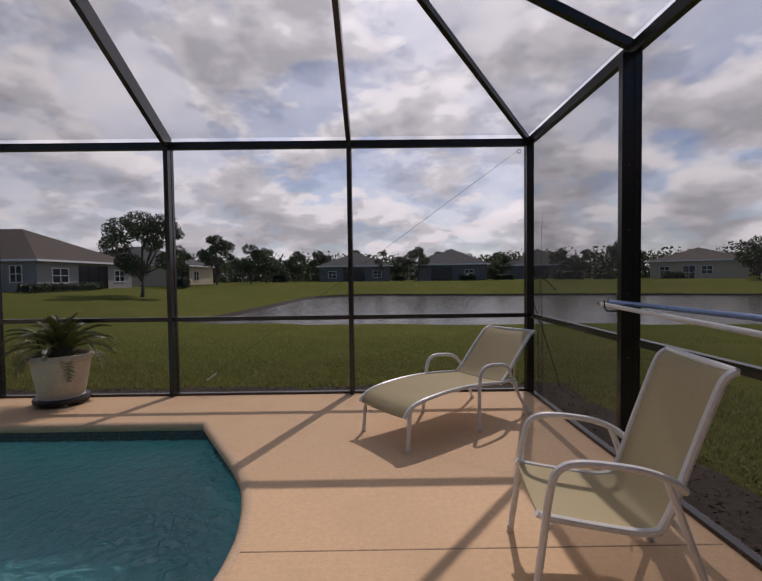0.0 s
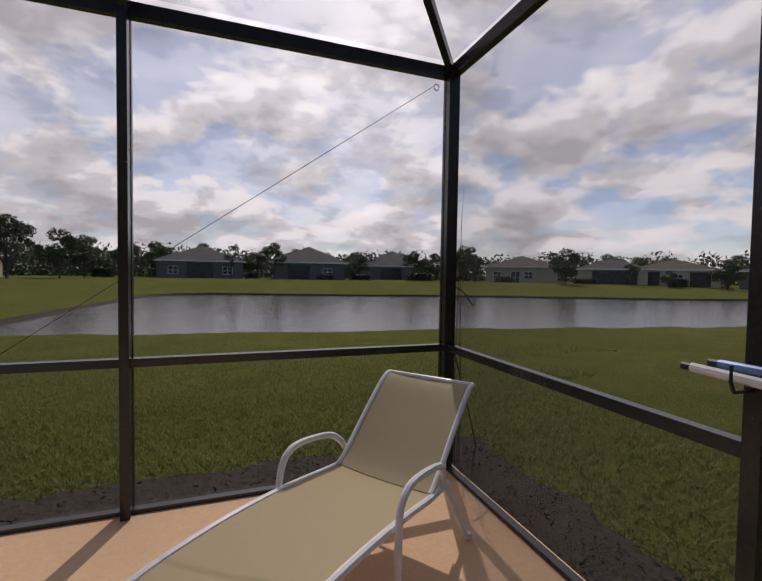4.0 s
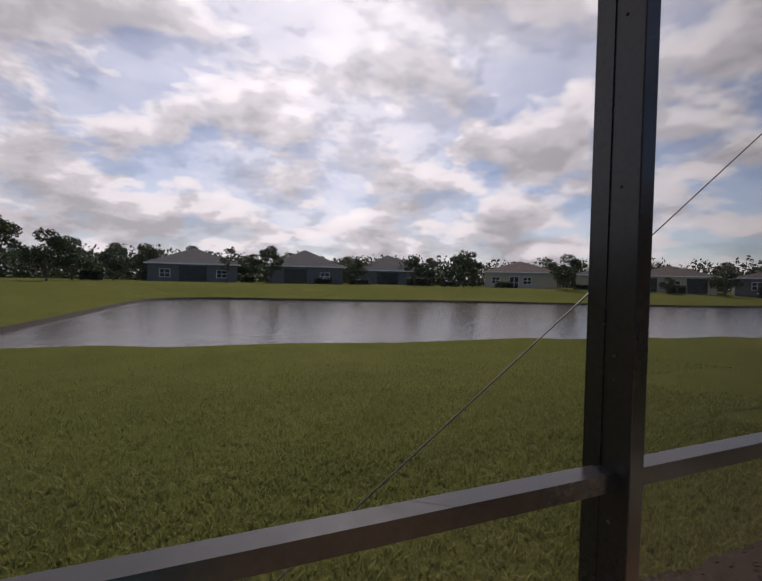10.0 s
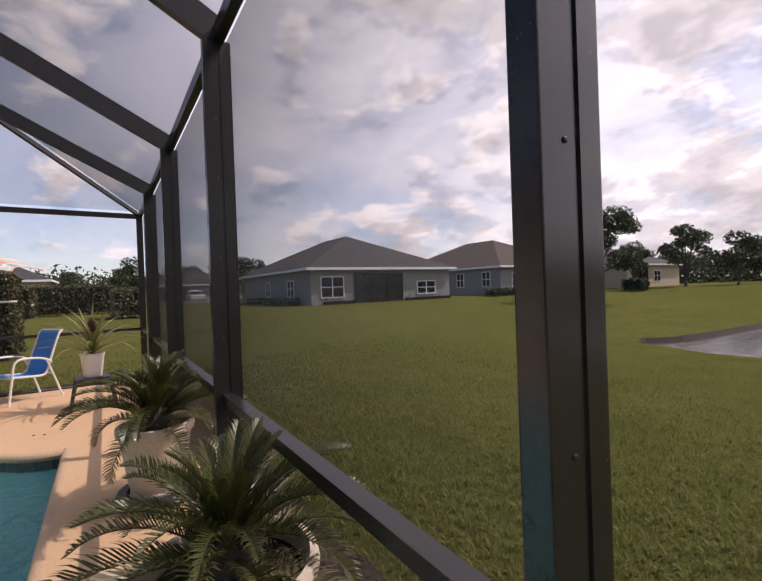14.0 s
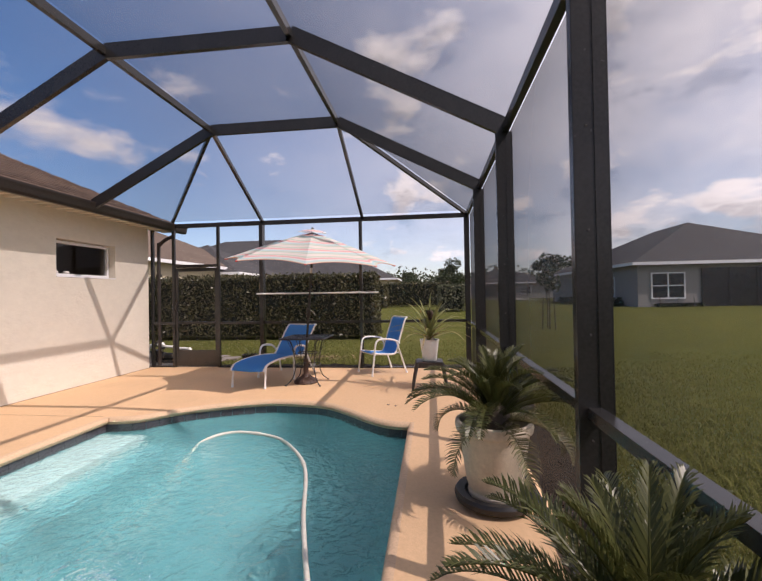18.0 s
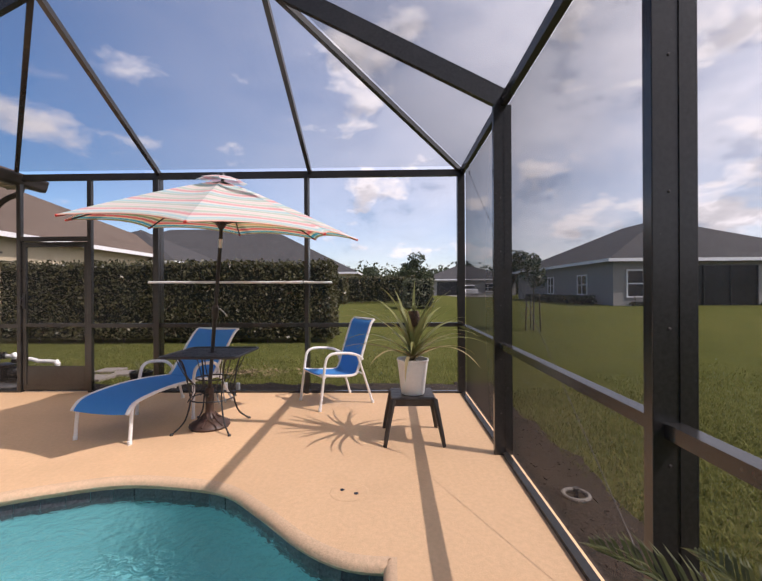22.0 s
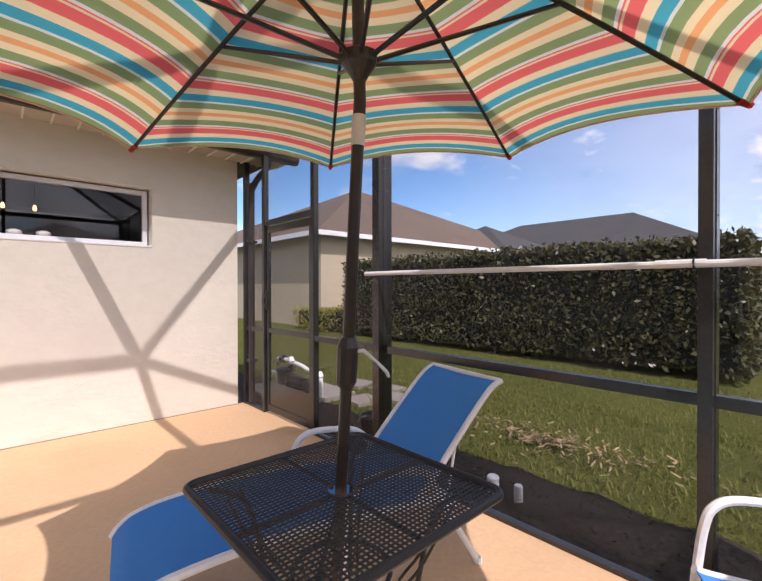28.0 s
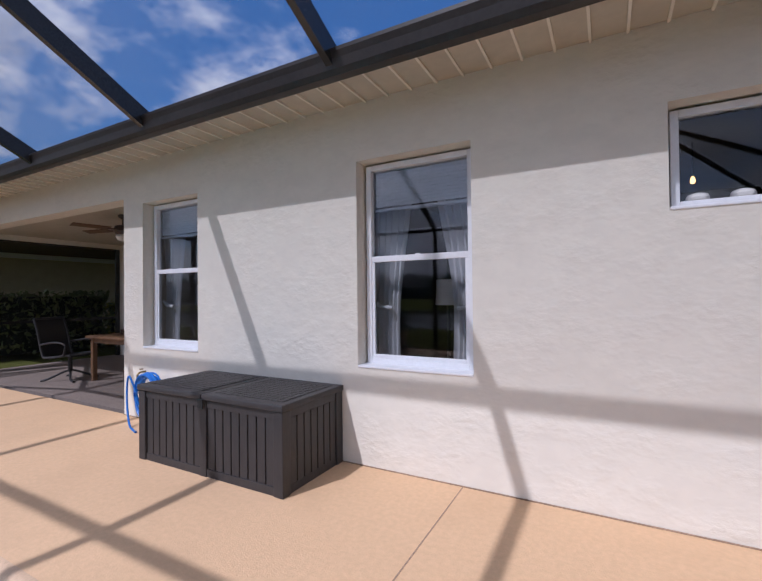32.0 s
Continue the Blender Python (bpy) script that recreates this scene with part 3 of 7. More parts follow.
def lawn_skirt():
    """Lawn and mulch close round the deck, at the deck's foot."""
    for name, lo, hi, m in (
        ("ground_bed_north", (-11.9, 4.97, -0.4), (1.9, 5.56, -0.075), MULCH),
        ("ground_bed_east", (1.82, -4, -0.4), (2.42, 5.56, -0.075), MULCH),
        ("ground_bed_west", (-11.76, -6, -0.4), (-10.94, 4.97, -0.075), MULCH)):
        q = Geo()
        nx, ny = max(2, int((hi[0] - lo[0]) / 0.12)), max(2, int((hi[1] - lo[1]) / 0.12))
        rows = []
        for j in range(ny + 1):
            row = []
            for i in range(nx + 1):
                x, y = lo[0] + (hi[0] - lo[0]) * i / nx, lo[1] + (hi[1] - lo[1]) * j / ny
                wob = 0.07 * noise.noise((x * 1.7, y * 1.7, 3)) + 0.03 * noise.noise((x * 6, y * 6, 1))
                if name == "ground_bed_north" and j == ny:
                    y += wob * 1.6
                if name == "ground_bed_east" and i == nx:
                    x += wob * 2.5
                if name == "ground_bed_west" and i == 0:
                    x += wob * 2
                row.append((x, y, hi[2] + 0.03 * noise.noise((x * 5, y * 5, 0)) + 0.012 * noise.noise((x * 17, y * 17, 0))))
            rows.append(row)
        q.slab(rows, 0.3)
        solo(name, q, m, "dark bark mulch bed along the screen", "mulch", kind="structure", smooth=True)
    rng = random.Random(5)
    q = Geo()
    for _ in range(4200):
        side = rng.random()
        if side < 0.45:
            x, y = rng.uniform(-11.5, 2.6), rng.uniform(5.0, 5.55)
        elif side < 0.75:
            x, y = rng.uniform(1.85, 2.40), rng.uniform(0, 5.5)
        else:
            x, y = rng.uniform(-11.7, -10.98), rng.uniform(-2.5, 4.9)
        s, t = rng.uniform(0.006, 0.02), rng.uniform(0, 6.3)
        m = pose(x, y, -0.06 + rng.uniform(0, 0.02), rng.uniform(-40, 40), rng.uniform(-40, 40), math.degrees(t))
        q.add([(-s, -s * 0.35, 0), (s, -s * 0.3, 0), (s * 0.8, s * 0.4, 0.004), (-s * 0.9, s * 0.3, 0.003)], [(0, 1, 2, 3)], m)
    solo("bark_chips", q, CHIP, "loose bark chips over the beds", "mulch", kind="stuff")


lawn_skirt()


def grass():
    """Blades of the lawn close to the screens."""
    rng = np.random.default_rng(11)
    q = Geo()
    spots = []
    for x0, x1, y0, y1, per in ((-11.5, 4.5, 5.5, 7.4, 900), (-12.5, 5.5, 7.4, 9.6, 330), (-13, 7, 9.6, 12, 90), (2.42, 4.6, 1.6, 5.5, 600), (-14.2, -11.75, -3.2, 5.6, 420), (-16.4, -14.2, -4, 6, 150)):
        k = int((x1 - x0) * (y1 - y0) * per)
        spots.append(np.c_[rng.uniform(x0, x1, k), rng.uniform(y0, y1, k)])
    for x0, x1, y0, y1, per in ((-14, 9, 9.6, 17, 45), (-11.5, 6, 7.4, 9.0, 240)):
        k = int((x1 - x0) * (y1 - y0) * per)
        fade = rng.uniform(0, 1, k) * rng.uniform(0, 1, k)
        spots.append(np.c_[rng.uniform(x0, x1, k), y0 + (y1 - y0) * fade])
    p = np.concatenate(spots)
    z = land_height(p[:, 0], p[:, 1]) - 0.012
    t = rng.uniform(0, 6.283, len(p))
    h = rng.uniform(0.035, 0.085, len(p))
    w = rng.uniform(0.004, 0.008, len(p))
    lean = rng.uniform(0.2, 1.3, len(p)) * h
    c, s = np.cos(t), np.sin(t)
    a = np.c_[p[:, 0] - w * s, p[:, 1] + w * c, z]
    b = np.c_[p[:, 0] + w * s, p[:, 1] - w * c, z]
    mid1 = np.c_[p[:, 0] + 0.35 * lean * c - w * s * 0.8, p[:, 1] + 0.35 * lean * s + w * c * 0.8, z + h * 0.65]
    mid2 = np.c_[p[:, 0] + 0.35 * lean * c + w * s * 0.8, p[:, 1] + 0.35 * lean * s - w * c * 0.8, z + h * 0.65]
    tip = np.c_[p[:, 0] + lean * c, p[:, 1] + lean * s, z + h]
    q.v = np.stack([a, b, mid2, mid1, tip], 1).reshape(-1, 3).tolist()
    q.f = [f for i in range(0, 5 * len(p), 5) for f in ((i, i + 1, i + 2, i + 3), (i + 3, i + 2, i + 4))]
    solo("grass", q, BLADE, "short broad-bladed lawn grass", "grass", kind="stuff")


grass()

# ---- deck and pool ----
POOL_KEYS = [(-1.72, 4.015), (-1.345, 3.445), (-1.03, 2.965), (-0.886, 2.665), (-0.786, 2.311), (-0.755, 2.04), (-0.78, 1.75), (-0.96, 1.22), (-1.44, 0.64), (-2.2, 0.31), (-3.0, 0.24)]
POOL_WEST = [(-7.38, 0.25), (-7.47, 0.62), (-7.78, 0.9), (-7.99, 1.2), (-8.15, 1.5), (-8.32, 1.97), (-8.30, 2.43), (-8.19, 2.84), (-7.89, 3.20), (-7.59, 3.51), (-7.43, 3.77), (-7.40, 4.015)]


def pool_outline():
    east = smooth_path([(x, y, 0) for x, y in POOL_KEYS], 4)
    west = smooth_path([(x, y, 0) for x, y in POOL_WEST], 4)
    south = [Vector((east[-1].x + (west[0].x - east[-1].x) * i / 24, 0.242, 0)) for i in range(1, 24)]
    north = [Vector((west[-1].x + (east[0].x - west[-1].x) * i / 28, 4.015, 0)) for i in range(1, 28)]
    return east + south + west + north


POOL = pool_outline()


def inset(loop, d):
    out, k = [], len(loop)
    for i, p in enumerate(loop):
        t = (loop[(i + 1) % k] - loop[i - 1]).normalized()
        out.append(Vector((p.x + t.y * d, p.y - t.x * d, p.z)))
    return out


def shell(loop, profile):
    """A band round the pool: each (inward, height) of the profile is one ring."""
    q, k = Geo(), len(loop)
    rings = [[Vector((p.x, p.y, h)) for p in inset(loop, d)] for d, h in profile]
    fs = [(i * k + j, i * k + (j + 1) % k, (i + 1) * k + (j + 1) % k, (i + 1) * k + j) for i in range(len(rings) - 1) for j in range(k)]
    return q.add([p for r in rings for p in r], fs)


def sheet_with_hole(x0, x1, y0, y1, z, loop):
    bm = bmesh.new()
    outer = [bm.verts.new((x, y, z)) for x, y in ((x0, y0), (x1, y0), (x1, y1), (x0, y1))]
    inner = [bm.verts.new((p.x, p.y, z)) for p in loop]
    for ring in (outer, inner):
        for i in range(len(ring)):
            bm.edges.new((ring[i], ring[(i + 1) % len(ring)]))
    bmesh.ops.triangle_fill(bm, edges=bm.edges[:], use_beauty=True, use_dissolve=False)
    bmesh.ops.recalc_face_normals(bm, faces=bm.faces[:])
    if sum(f.normal.z for f in bm.faces) < 0:
        bmesh.ops.reverse_faces(bm, faces=bm.faces[:])
    return bm


q = Geo().take(sheet_with_hole(WEST - 0.06, EAST + 0.06, HOUSE - 0.02, NORTH + 0.06, 0.0, POOL))
for lo, hi in (((WEST - 0.06, NORTH + 0.02, -0.35), (EAST + 0.06, NORTH + 0.06, -0.004)), ((WEST - 0.06, HOUSE, -0.35), (WEST - 0.02, NORTH + 0.02, -0.004)), ((EAST + 0.02, HOUSE, -0.35), (EAST + 0.06, NORTH + 0.02, -0.004))):
    q.box(lo, hi)
solo("floor_deck", q, DECK, "peach painted concrete pool deck with a stippled finish", "deck", kind="structure")
for lo, hi in (((-0.775, 2.025, -0.01), (EAST - 0.05, 2.033, 0.0015)), ((-7.405, HOUSE, -0.01), (-7.397, 0.19, 0.0015))):
    solo("floor_joint", Geo().box(lo, hi), JOINT, "thin dark control joint across the deck", "joint", kind="structure")
solo("floor_drain_cover", Geo().lathe([(0.001, 0.002), (0.125, 0.003), (0.135, 0.001)], 32, pose(-8.10, 3.70, 0), cap=False), DECK, "round skimmer lid flush in the deck", "skimmer lid", kind="structure")
# finger holes are dark discs on the lid, their shade given as colour
for dx in (-0.05, 0.05):
    solo("floor_lid_hole_shade", Geo().lathe([(0.001, 0.006), (0.016, 0.006), (0.016, 0.002)], 12, pose(-8.10 + dx * 0.5, 3.70 + dx, 0)), GLASS_AND_SHADE, "dark disc painted as the shade in a finger hole", "skimmer lid", kind="structure")

STEP_PLASTER = surface("step_plaster", (0.60, 0.67, 0.65), 0.6, spread=0.06, grain=20, stain=1.5)
pool = thing("swimming_pool", "freeform swimming pool with clear teal water and a tiled waterline", "pool", kind="structure")
part("coping", shell(POOL, [(-0.004, 0.003), (0.02, 0.004), (0.045, -0.004), (0.062, -0.02), (0.066, -0.04), (0.055, -0.06), (0.02, -0.062), (0.02, -0.085)]), COPING, pool, "rounded painted concrete lip", True)
part("basin_wall", shell(POOL, [(0.006, -0.07), (0.006, -0.5), (0.02, -1.3), (0.25, -1.55)]), PLASTER, pool, "", True)
bm = bmesh.new()
ring = [bm.verts.new(p) for p in inset(POOL, 0.24)]
for v in ring:
    v.co.z = -1.54
f = bm.faces.new(ring)
f.normal_update()
if f.normal.z < 0:
    f.normal_flip()
bmesh.ops.triangulate(bm, faces=bm.faces[:])
part("basin_floor", Geo().take(bm), PLASTER, pool)
part("step", Geo().box((-7.32, 0.25, -1.5), (-5.4, 0.80, -0.26), bevel=0.03), STEP_PLASTER, pool, "pale plastered step")
part("step", Geo().box((-7.28, 0.78, -1.5), (-5.3, 1.12, -0.56), bevel=0.03), PLASTER, pool)
bm = bmesh.new()
ring = [bm.verts.new((p.x, p.y, -0.155)) for p in inset(POOL, 0.0)]
bm.faces.new(ring)
bmesh.ops.triangulate(bm, faces=bm.faces[:])
bmesh.ops.recalc_face_normals(bm, faces=bm.faces[:])
if sum(f.normal.z for f in bm.faces) < 0:
    bmesh.ops.reverse_faces(bm, faces=bm.faces[:])
surface_water = part("water_surface", Geo().take(bm), POOL_WATER, pool, "rippled clear teal water")
surface_water.visible_shadow = False


def waterline_tiles():
    """Square glazed tiles set round the pool just under the lip."""
    q = Geo().box((-0.0735, -0.006, -0.0735), (0.0735, 0.006, 0.0735), bevel=0.002)
    me = q.mesh("tile", TILE)
    loop = inset(POOL, 0.012)
    k = len(loop)
    gap, run = 0.15, 0.0
    for i in range(k):
        a, b = loop[i], loop[(i + 1) % k]
        d = (b - a).length
        while run < d:
            p = a.lerp(b, run / d)
            ob = part("tile", me, None, pool)
            ob.matrix_basis = pose(p.x, p.y, -0.158, 0, 0, math.degrees(math.atan2(b.y - a.y, b.x - a.x)))
            run += gap
        run -= d


waterline_tiles()


# ---- screen cage ----
cage = thing("pool_cage", "dark bronze aluminium screen cage with a mansard roof", "screen enclosure")
ROOF_X = POST_X  # rafters stand over the posts
R_W, R_E = POST_X[-1], POST_X[0]


def cage_post(x, y, wx, wy, z1=EAVE):
    q = Geo().box((x - wx / 2, y - wy / 2, 0.0), (x + wx / 2, y + wy / 2, z1 - 0.03), bevel=0.003)
    # screen grooves on two sides
    if wy > wx:
        q.box((x - wx / 2 - 0.004, y + 0.012, 0.03), (x + wx / 2 + 0.004, y + 0.024, z1 - 0.05))
    else:
        q.box((x + 0.012, y - wy / 2 - 0.004, 0.03), (x + 0.024, y + wy / 2 + 0.004, z1 - 0.05))
    ob = part("post", q, BRONZE, cage)
    for z in (0.35, 0.8, 1.25, 1.7, 2.15):
        for k in (-1, 1):
            m = pose(x + (k * wx / 2 if wy > wx else -0.02), y + (-0.02 if wy > wx else k * wy / 2), z, 0, 90 * k if wy > wx else 0, 0) @ (pose(0, 0, 0) if wy > wx else pose(0, 0, 0, -90 * k))
            part("screw", Geo().lathe([(0.005, 0.0), (0.005, 0.002), (0.003, 0.0035)], 8, m), GUTTER, ob)
    return ob


N_LINE = [EAST] + POST_X + [WEST]
for x in POST_X:
    cage_post(x, NORTH - 0.012, 0.052, 0.15)
for x in (EAST, WEST):
    cage_post(x, NORTH - 0.01, 0.085, 0.10)
for y in (2.895, 0.86, -1.15):
    cage_post(EAST - 0.022, y, 0.138, 0.052)
W_POSTS = [2.855, 0.807, -0.14, -1.13]
for y in W_POSTS:
    cage_post(WEST, y, 0.14 if y > 0.5 else 0.06, 0.052 if y != 0.807 else 0.075)


def rail(name, a, b, w, h, up=(0, 0, 1)):
    part(name, Geo().beam(a, b, w, h, up), BRONZE, cage)


for a, b in zip(N_LINE, N_LINE[1:]):
    rail("chair_rail", (a - 0.026, NORTH - 0.02, RAIL), (b + 0.026, NORTH - 0.02, RAIL), 0.06, 0.05)
    rail("bottom_track", (a - 0.026, NORTH, 0.013), (b + 0.026, NORTH, 0.013), 0.05, 0.026)
    rail("eave_beam", (a - 0.0, NORTH, EAVE), (b, NORTH, EAVE), 0.052, 0.085)
for line, x in ((W_POSTS + [HOUSE + 0.02], WEST), ([2.895, 0.86, -1.15], EAST)):
    pts = [NORTH] + line
    for a, b in zip(pts, pts[1:]):
        if x == WEST and (a, b) == (-0.14, -1.13):
            continue
        rail("chair_rail", (x, a - 0.026, RAIL), (x, b + 0.026, RAIL), 0.05, 0.052)
        rail("bottom_track", (x, a - 0.026, 0.013), (x, b + 0.026, 0.013), 0.05, 0.026)
    for a, b in zip(pts, pts[1:]):
        rail("eave_beam", (x, a, EAVE), (x, b, EAVE), 0.052, 0.085)
rail("door_header", (WEST, -0.16, 2.11), (WEST, -1.11, 2.11), 0.05, 0.06)
rail("house_jamb", (WEST, HOUSE + 0.03, 0.0), (WEST, HOUSE + 0.03, 2.9), 0.06, 0.05, (0, 1, 0))

# mansard roof: sloping rafters up to a flat ridge
rail("ridge_beam", (R_E + 0.10, RIDGE_N, RIDGE_Z), (R_W, RIDGE_N, RIDGE_Z), 0.052, 0.085)
rail("ridge_beam", (R_E, RIDGE_S, RIDGE_Z), (R_W, RIDGE_S, RIDGE_Z), 0.052, 0.085)
for i, x in enumerate(ROOF_X):
    xr = R_W if i == len(ROOF_X) - 1 else x
    rail("rafter", (x, NORTH, EAVE + 0.02), (xr, RIDGE_N, RIDGE_Z), 0.052, 0.16)
    rail("rafter", (xr, RIDGE_N, RIDGE_Z), (xr, RIDGE_S, RIDGE_Z), 0.052, 0.16)
    rail("rafter", (xr, RIDGE_S, RIDGE_Z), (x - 0.02, GUTTER_Y + 0.03, EAVE + 0.02), 0.052, 0.16)
for x, xr in ((EAST, R_E), (WEST, R_W)):
    rail("hip_beam", (x, NORTH, EAVE + 0.02), (xr + (0.10 if x == EAST else 0.0), RIDGE_N, RIDGE_Z), 0.05, 0.06)
    rail("hip_beam", (x, -1.18, EAVE + 0.02), (xr, RIDGE_S, RIDGE_Z), 0.05, 0.06)
    rail("jack_rafter", (x, 2.9, EAVE + 0.02), (xr, RIDGE_N, RIDGE_Z), 0.05, 0.06)
    rail("jack_rafter", (x, 0.83, EAVE + 0.02), (xr, RIDGE_S, RIDGE_Z), 0.05, 0.06)


def mesh_panel(*pts):
    part("screen_panel", Geo().add(pts, [tuple(range(len(pts)))]), SCREEN, cage, "fine dark fly screen")


y = NORTH + 0.055
for a, b in zip(N_LINE, N_LINE[1:]):
    mesh_panel((a, y, 0.03), (b, y, 0.03), (b, y, RAIL), (a, y, RAIL))
    mesh_panel((a, y, RAIL), (b, y, RAIL), (b, y, EAVE), (a, y, EAVE))
for line, x in ((W_POSTS[:3], WEST - 0.02), ([2.895, 0.86, -1.15], EAST + 0.03)):
    pts = [NORTH] + line
    for a, b in zip(pts, pts[1:]):
        mesh_panel((x, a, 0.03), (x, b, 0.03), (x, b, RAIL), (x, a, RAIL))
        mesh_panel((x, a, RAIL), (x, b, RAIL), (x, b, EAVE), (x, a, EAVE))
mesh_panel((WEST, -0.16, 2.13), (WEST, -1.11, 2.13), (WEST, -1.11, EAVE), (WEST, -0.16, EAVE))
mesh_panel((WEST, -1.13, 0.02), (WEST, HOUSE, 0.02), (WEST, HOUSE, 2.9), (WEST, -1.13, 2.9))
zt = RIDGE_Z + 0.085
ze = EAVE + 0.09
for a, b in zip(ROOF_X, ROOF_X[1:]):
    mesh_panel((a, NORTH, ze), (b, NORTH, ze), (b, RIDGE_N, zt), (a, RIDGE_N, zt))
    mesh_panel((a, RIDGE_N, zt), (b, RIDGE_N, zt), (b, RIDGE_S, zt), (a, RIDGE_S, zt))
    mesh_panel((a, RIDGE_S, zt), (b, RIDGE_S, zt), (b, GUTTER_Y, ze), (a, GUTTER_Y, ze))
for x, xr, xp in ((EAST, R_E, ROOF_X[0]), (WEST, R_W, ROOF_X[-1])):
    mesh_panel((x, NORTH, ze), (xp, NORTH, ze), (xr, RIDGE_N, zt))
    mesh_panel((x, NORTH, ze), (xr, RIDGE_N, zt), (x, 2.9, ze))
    mesh_panel((x, 2.9, ze), (xr, RIDGE_N, zt), (xr, RIDGE_S, zt), (x, 0.83, ze))
    mesh_panel((x, 0.83, ze), (xr, RIDGE_S, zt), (x, -1.18, ze))
    mesh_panel((x, -1.18, ze), (xr, RIDGE_S, zt), (xp, GUTTER_Y, ze))

# bracing cables
for name, a, b in (("brace_cable", (1.648, NORTH + 0.06, 2.87), (-2.238, NORTH + 0.06, 0.08)), ("brace_cable", (-10.80, NORTH + 0.085, 2.92), (-6.75, NORTH + 0.085, 0.08))):
    c = part(name, Geo().tube([a, b], 0.0022, 6), CABLE, cage, "thin steel bracing cable")
    part("eye_bolt", Geo().tube(arc((a[0] + 0.03, a[1], a[2]), 0.022, 0, 330, 10), 0.004, 6), CABLE, c)
    part("turnbuckle", Geo().tube([Vector(b).lerp(Vector(a), 0.03), Vector(b).lerp(Vector(a), 0.06)], 0.008, 8), ALUMINIUM, c)

# screen door in the west side
door = thing("screen_door", "closed dark bronze screen door with a kick plate", "door", (WEST - 0.01, 0.045, 0))
for nm, lo, hi in (("stile", (-0.018, -0.27, 0.03), (0.018, -0.215, 2.07)), ("stile", (-0.018, -1.145, 0.03), (0.018, -1.09, 2.07)),
                   ("top_rail", (-0.018, -1.09, 2.0), (0.018, -0.27, 2.07)), ("mid_rail", (-0.018, -1.09, 0.9), (0.018, -0.27, 0.95)),
                   ("bottom_rail", (-0.018, -1.09, 0.03), (0.018, -0.27, 0.1))):
    part(nm, Geo().box(lo, hi, bevel=0.003), BRONZE, door)
part("kick_plate", Geo().box((-0.006, -1.09, 0.1), (0.006, -0.27, 0.36)), BRONZE, door)
part("screen_panel", Geo().add([(0, -1.09, 0.36), (0, -0.27, 0.36), (0, -0.27, 2.0), (0, -1.09, 2.0)], [(0, 1, 2, 3)]), SCREEN, door)
latch = part("latch_plate", Geo().box((0.018, -1.135, 1.15), (0.03, -1.10, 1.36), bevel=0.004), BLACK_PLASTIC, door)
part("handle", Geo().tube([(0.03, -1.117, 1.34)] + arc((0.03, -1.117, 1.25), 0.05, 70, -70, 8) + [(0.03, -1.117, 1.17)], 0.007, 8), BLACK_PLASTIC, latch)

# ---- house ----
STUCCO_N = surface("stucco_textured", (0.74, 0.69, 0.59), 0.88, spread=0.03, grain=10, stain=0.6, bump=1.0, bump_scale=19, spec=0.15, tint=(0.68, 0.63, 0.55), stretch=(0.75, 1, 1.15), patchy=True)
HOLES = [(-9.88, -8.63, 1.815, 2.435), (-7.485, -6.545, 0.775, 2.43), (-4.64, -3.725, 0.79, 2.415)]
WALL_TOP = 2.95


def wall_x(name, x0, x1, y0, y1, z0, z1, holes, m, label):
    q = Geo()
    xs = sorted({x0, x1, *[h[0] for h in holes], *[h[1] for h in holes]})
    for a, b in zip(xs, xs[1:]):
        cut = sorted((h[2], h[3]) for h in holes if h[0] <= a and b <= h[1])
        z = z0
        for lo, hi in cut:
            q.box((a, y0, z), (b, y1, lo))
            z = hi
        q.box((a, y0, z), (b, y1, z1))
    return solo(name, q, m, label, "wall", kind="structure")


wall_x("wall_north", -10.80, LANAI_X, HOUSE - 0.22, HOUSE, -0.3, WALL_TOP, HOLES, STUCCO_N, "cream stucco house wall with a rough dashed texture")
for nm, lo, hi in (("wall_west", (-10.80, -13, -0.3), (-10.58, HOUSE - 0.22, WALL_TOP)), ("wall_lanai", (LANAI_X - 0.22, -6.2, -0.3), (LANAI_X, HOUSE - 0.22, WALL_TOP)),
                   ("wall_lanai_back", (LANAI_X, -4.82, -0.3), (EAST + 0.3, -4.6, WALL_TOP)), ("wall_header", (LANAI_X, HOUSE - 0.22, 2.5), (EAST + 0.3, HOUSE, WALL_TOP)),
                   ("wall_header_side", (EAST + 0.08, -4.6, 2.5), (EAST + 0.3, HOUSE - 0.22, WALL_TOP)),
                   ("wall_corner_pier", (EAST + 0.02, HOUSE - 0.3, -0.3), (EAST + 0.3, HOUSE, 2.5))):
    solo(nm, Geo().box(lo, hi), STUCCO_N, "cream stucco wall", "wall", kind="structure")
# rooms behind the windows, their gloom put into the surface colour
solo("wall_room_back", Geo().box((-10.58, -6.2, 0), (LANAI_X - 0.22, -6.0, 2.75)), ROOM_SHADE, "inner room wall, dimness painted in", "wall", kind="structure")
solo("wall_room_partition", Geo().box((-5.75, -6.0, 0), (-5.6, HOUSE - 0.22, 2.75)), ROOM_SHADE, "inner room wall, dimness painted in", "wall", kind="structure")
solo("wall_room_partition", Geo().box((-8.05, -6.0, 0), (-7.9, HOUSE - 0.22, 2.75)), ROOM_SHADE, "inner room wall, dimness painted in", "wall", kind="structure")
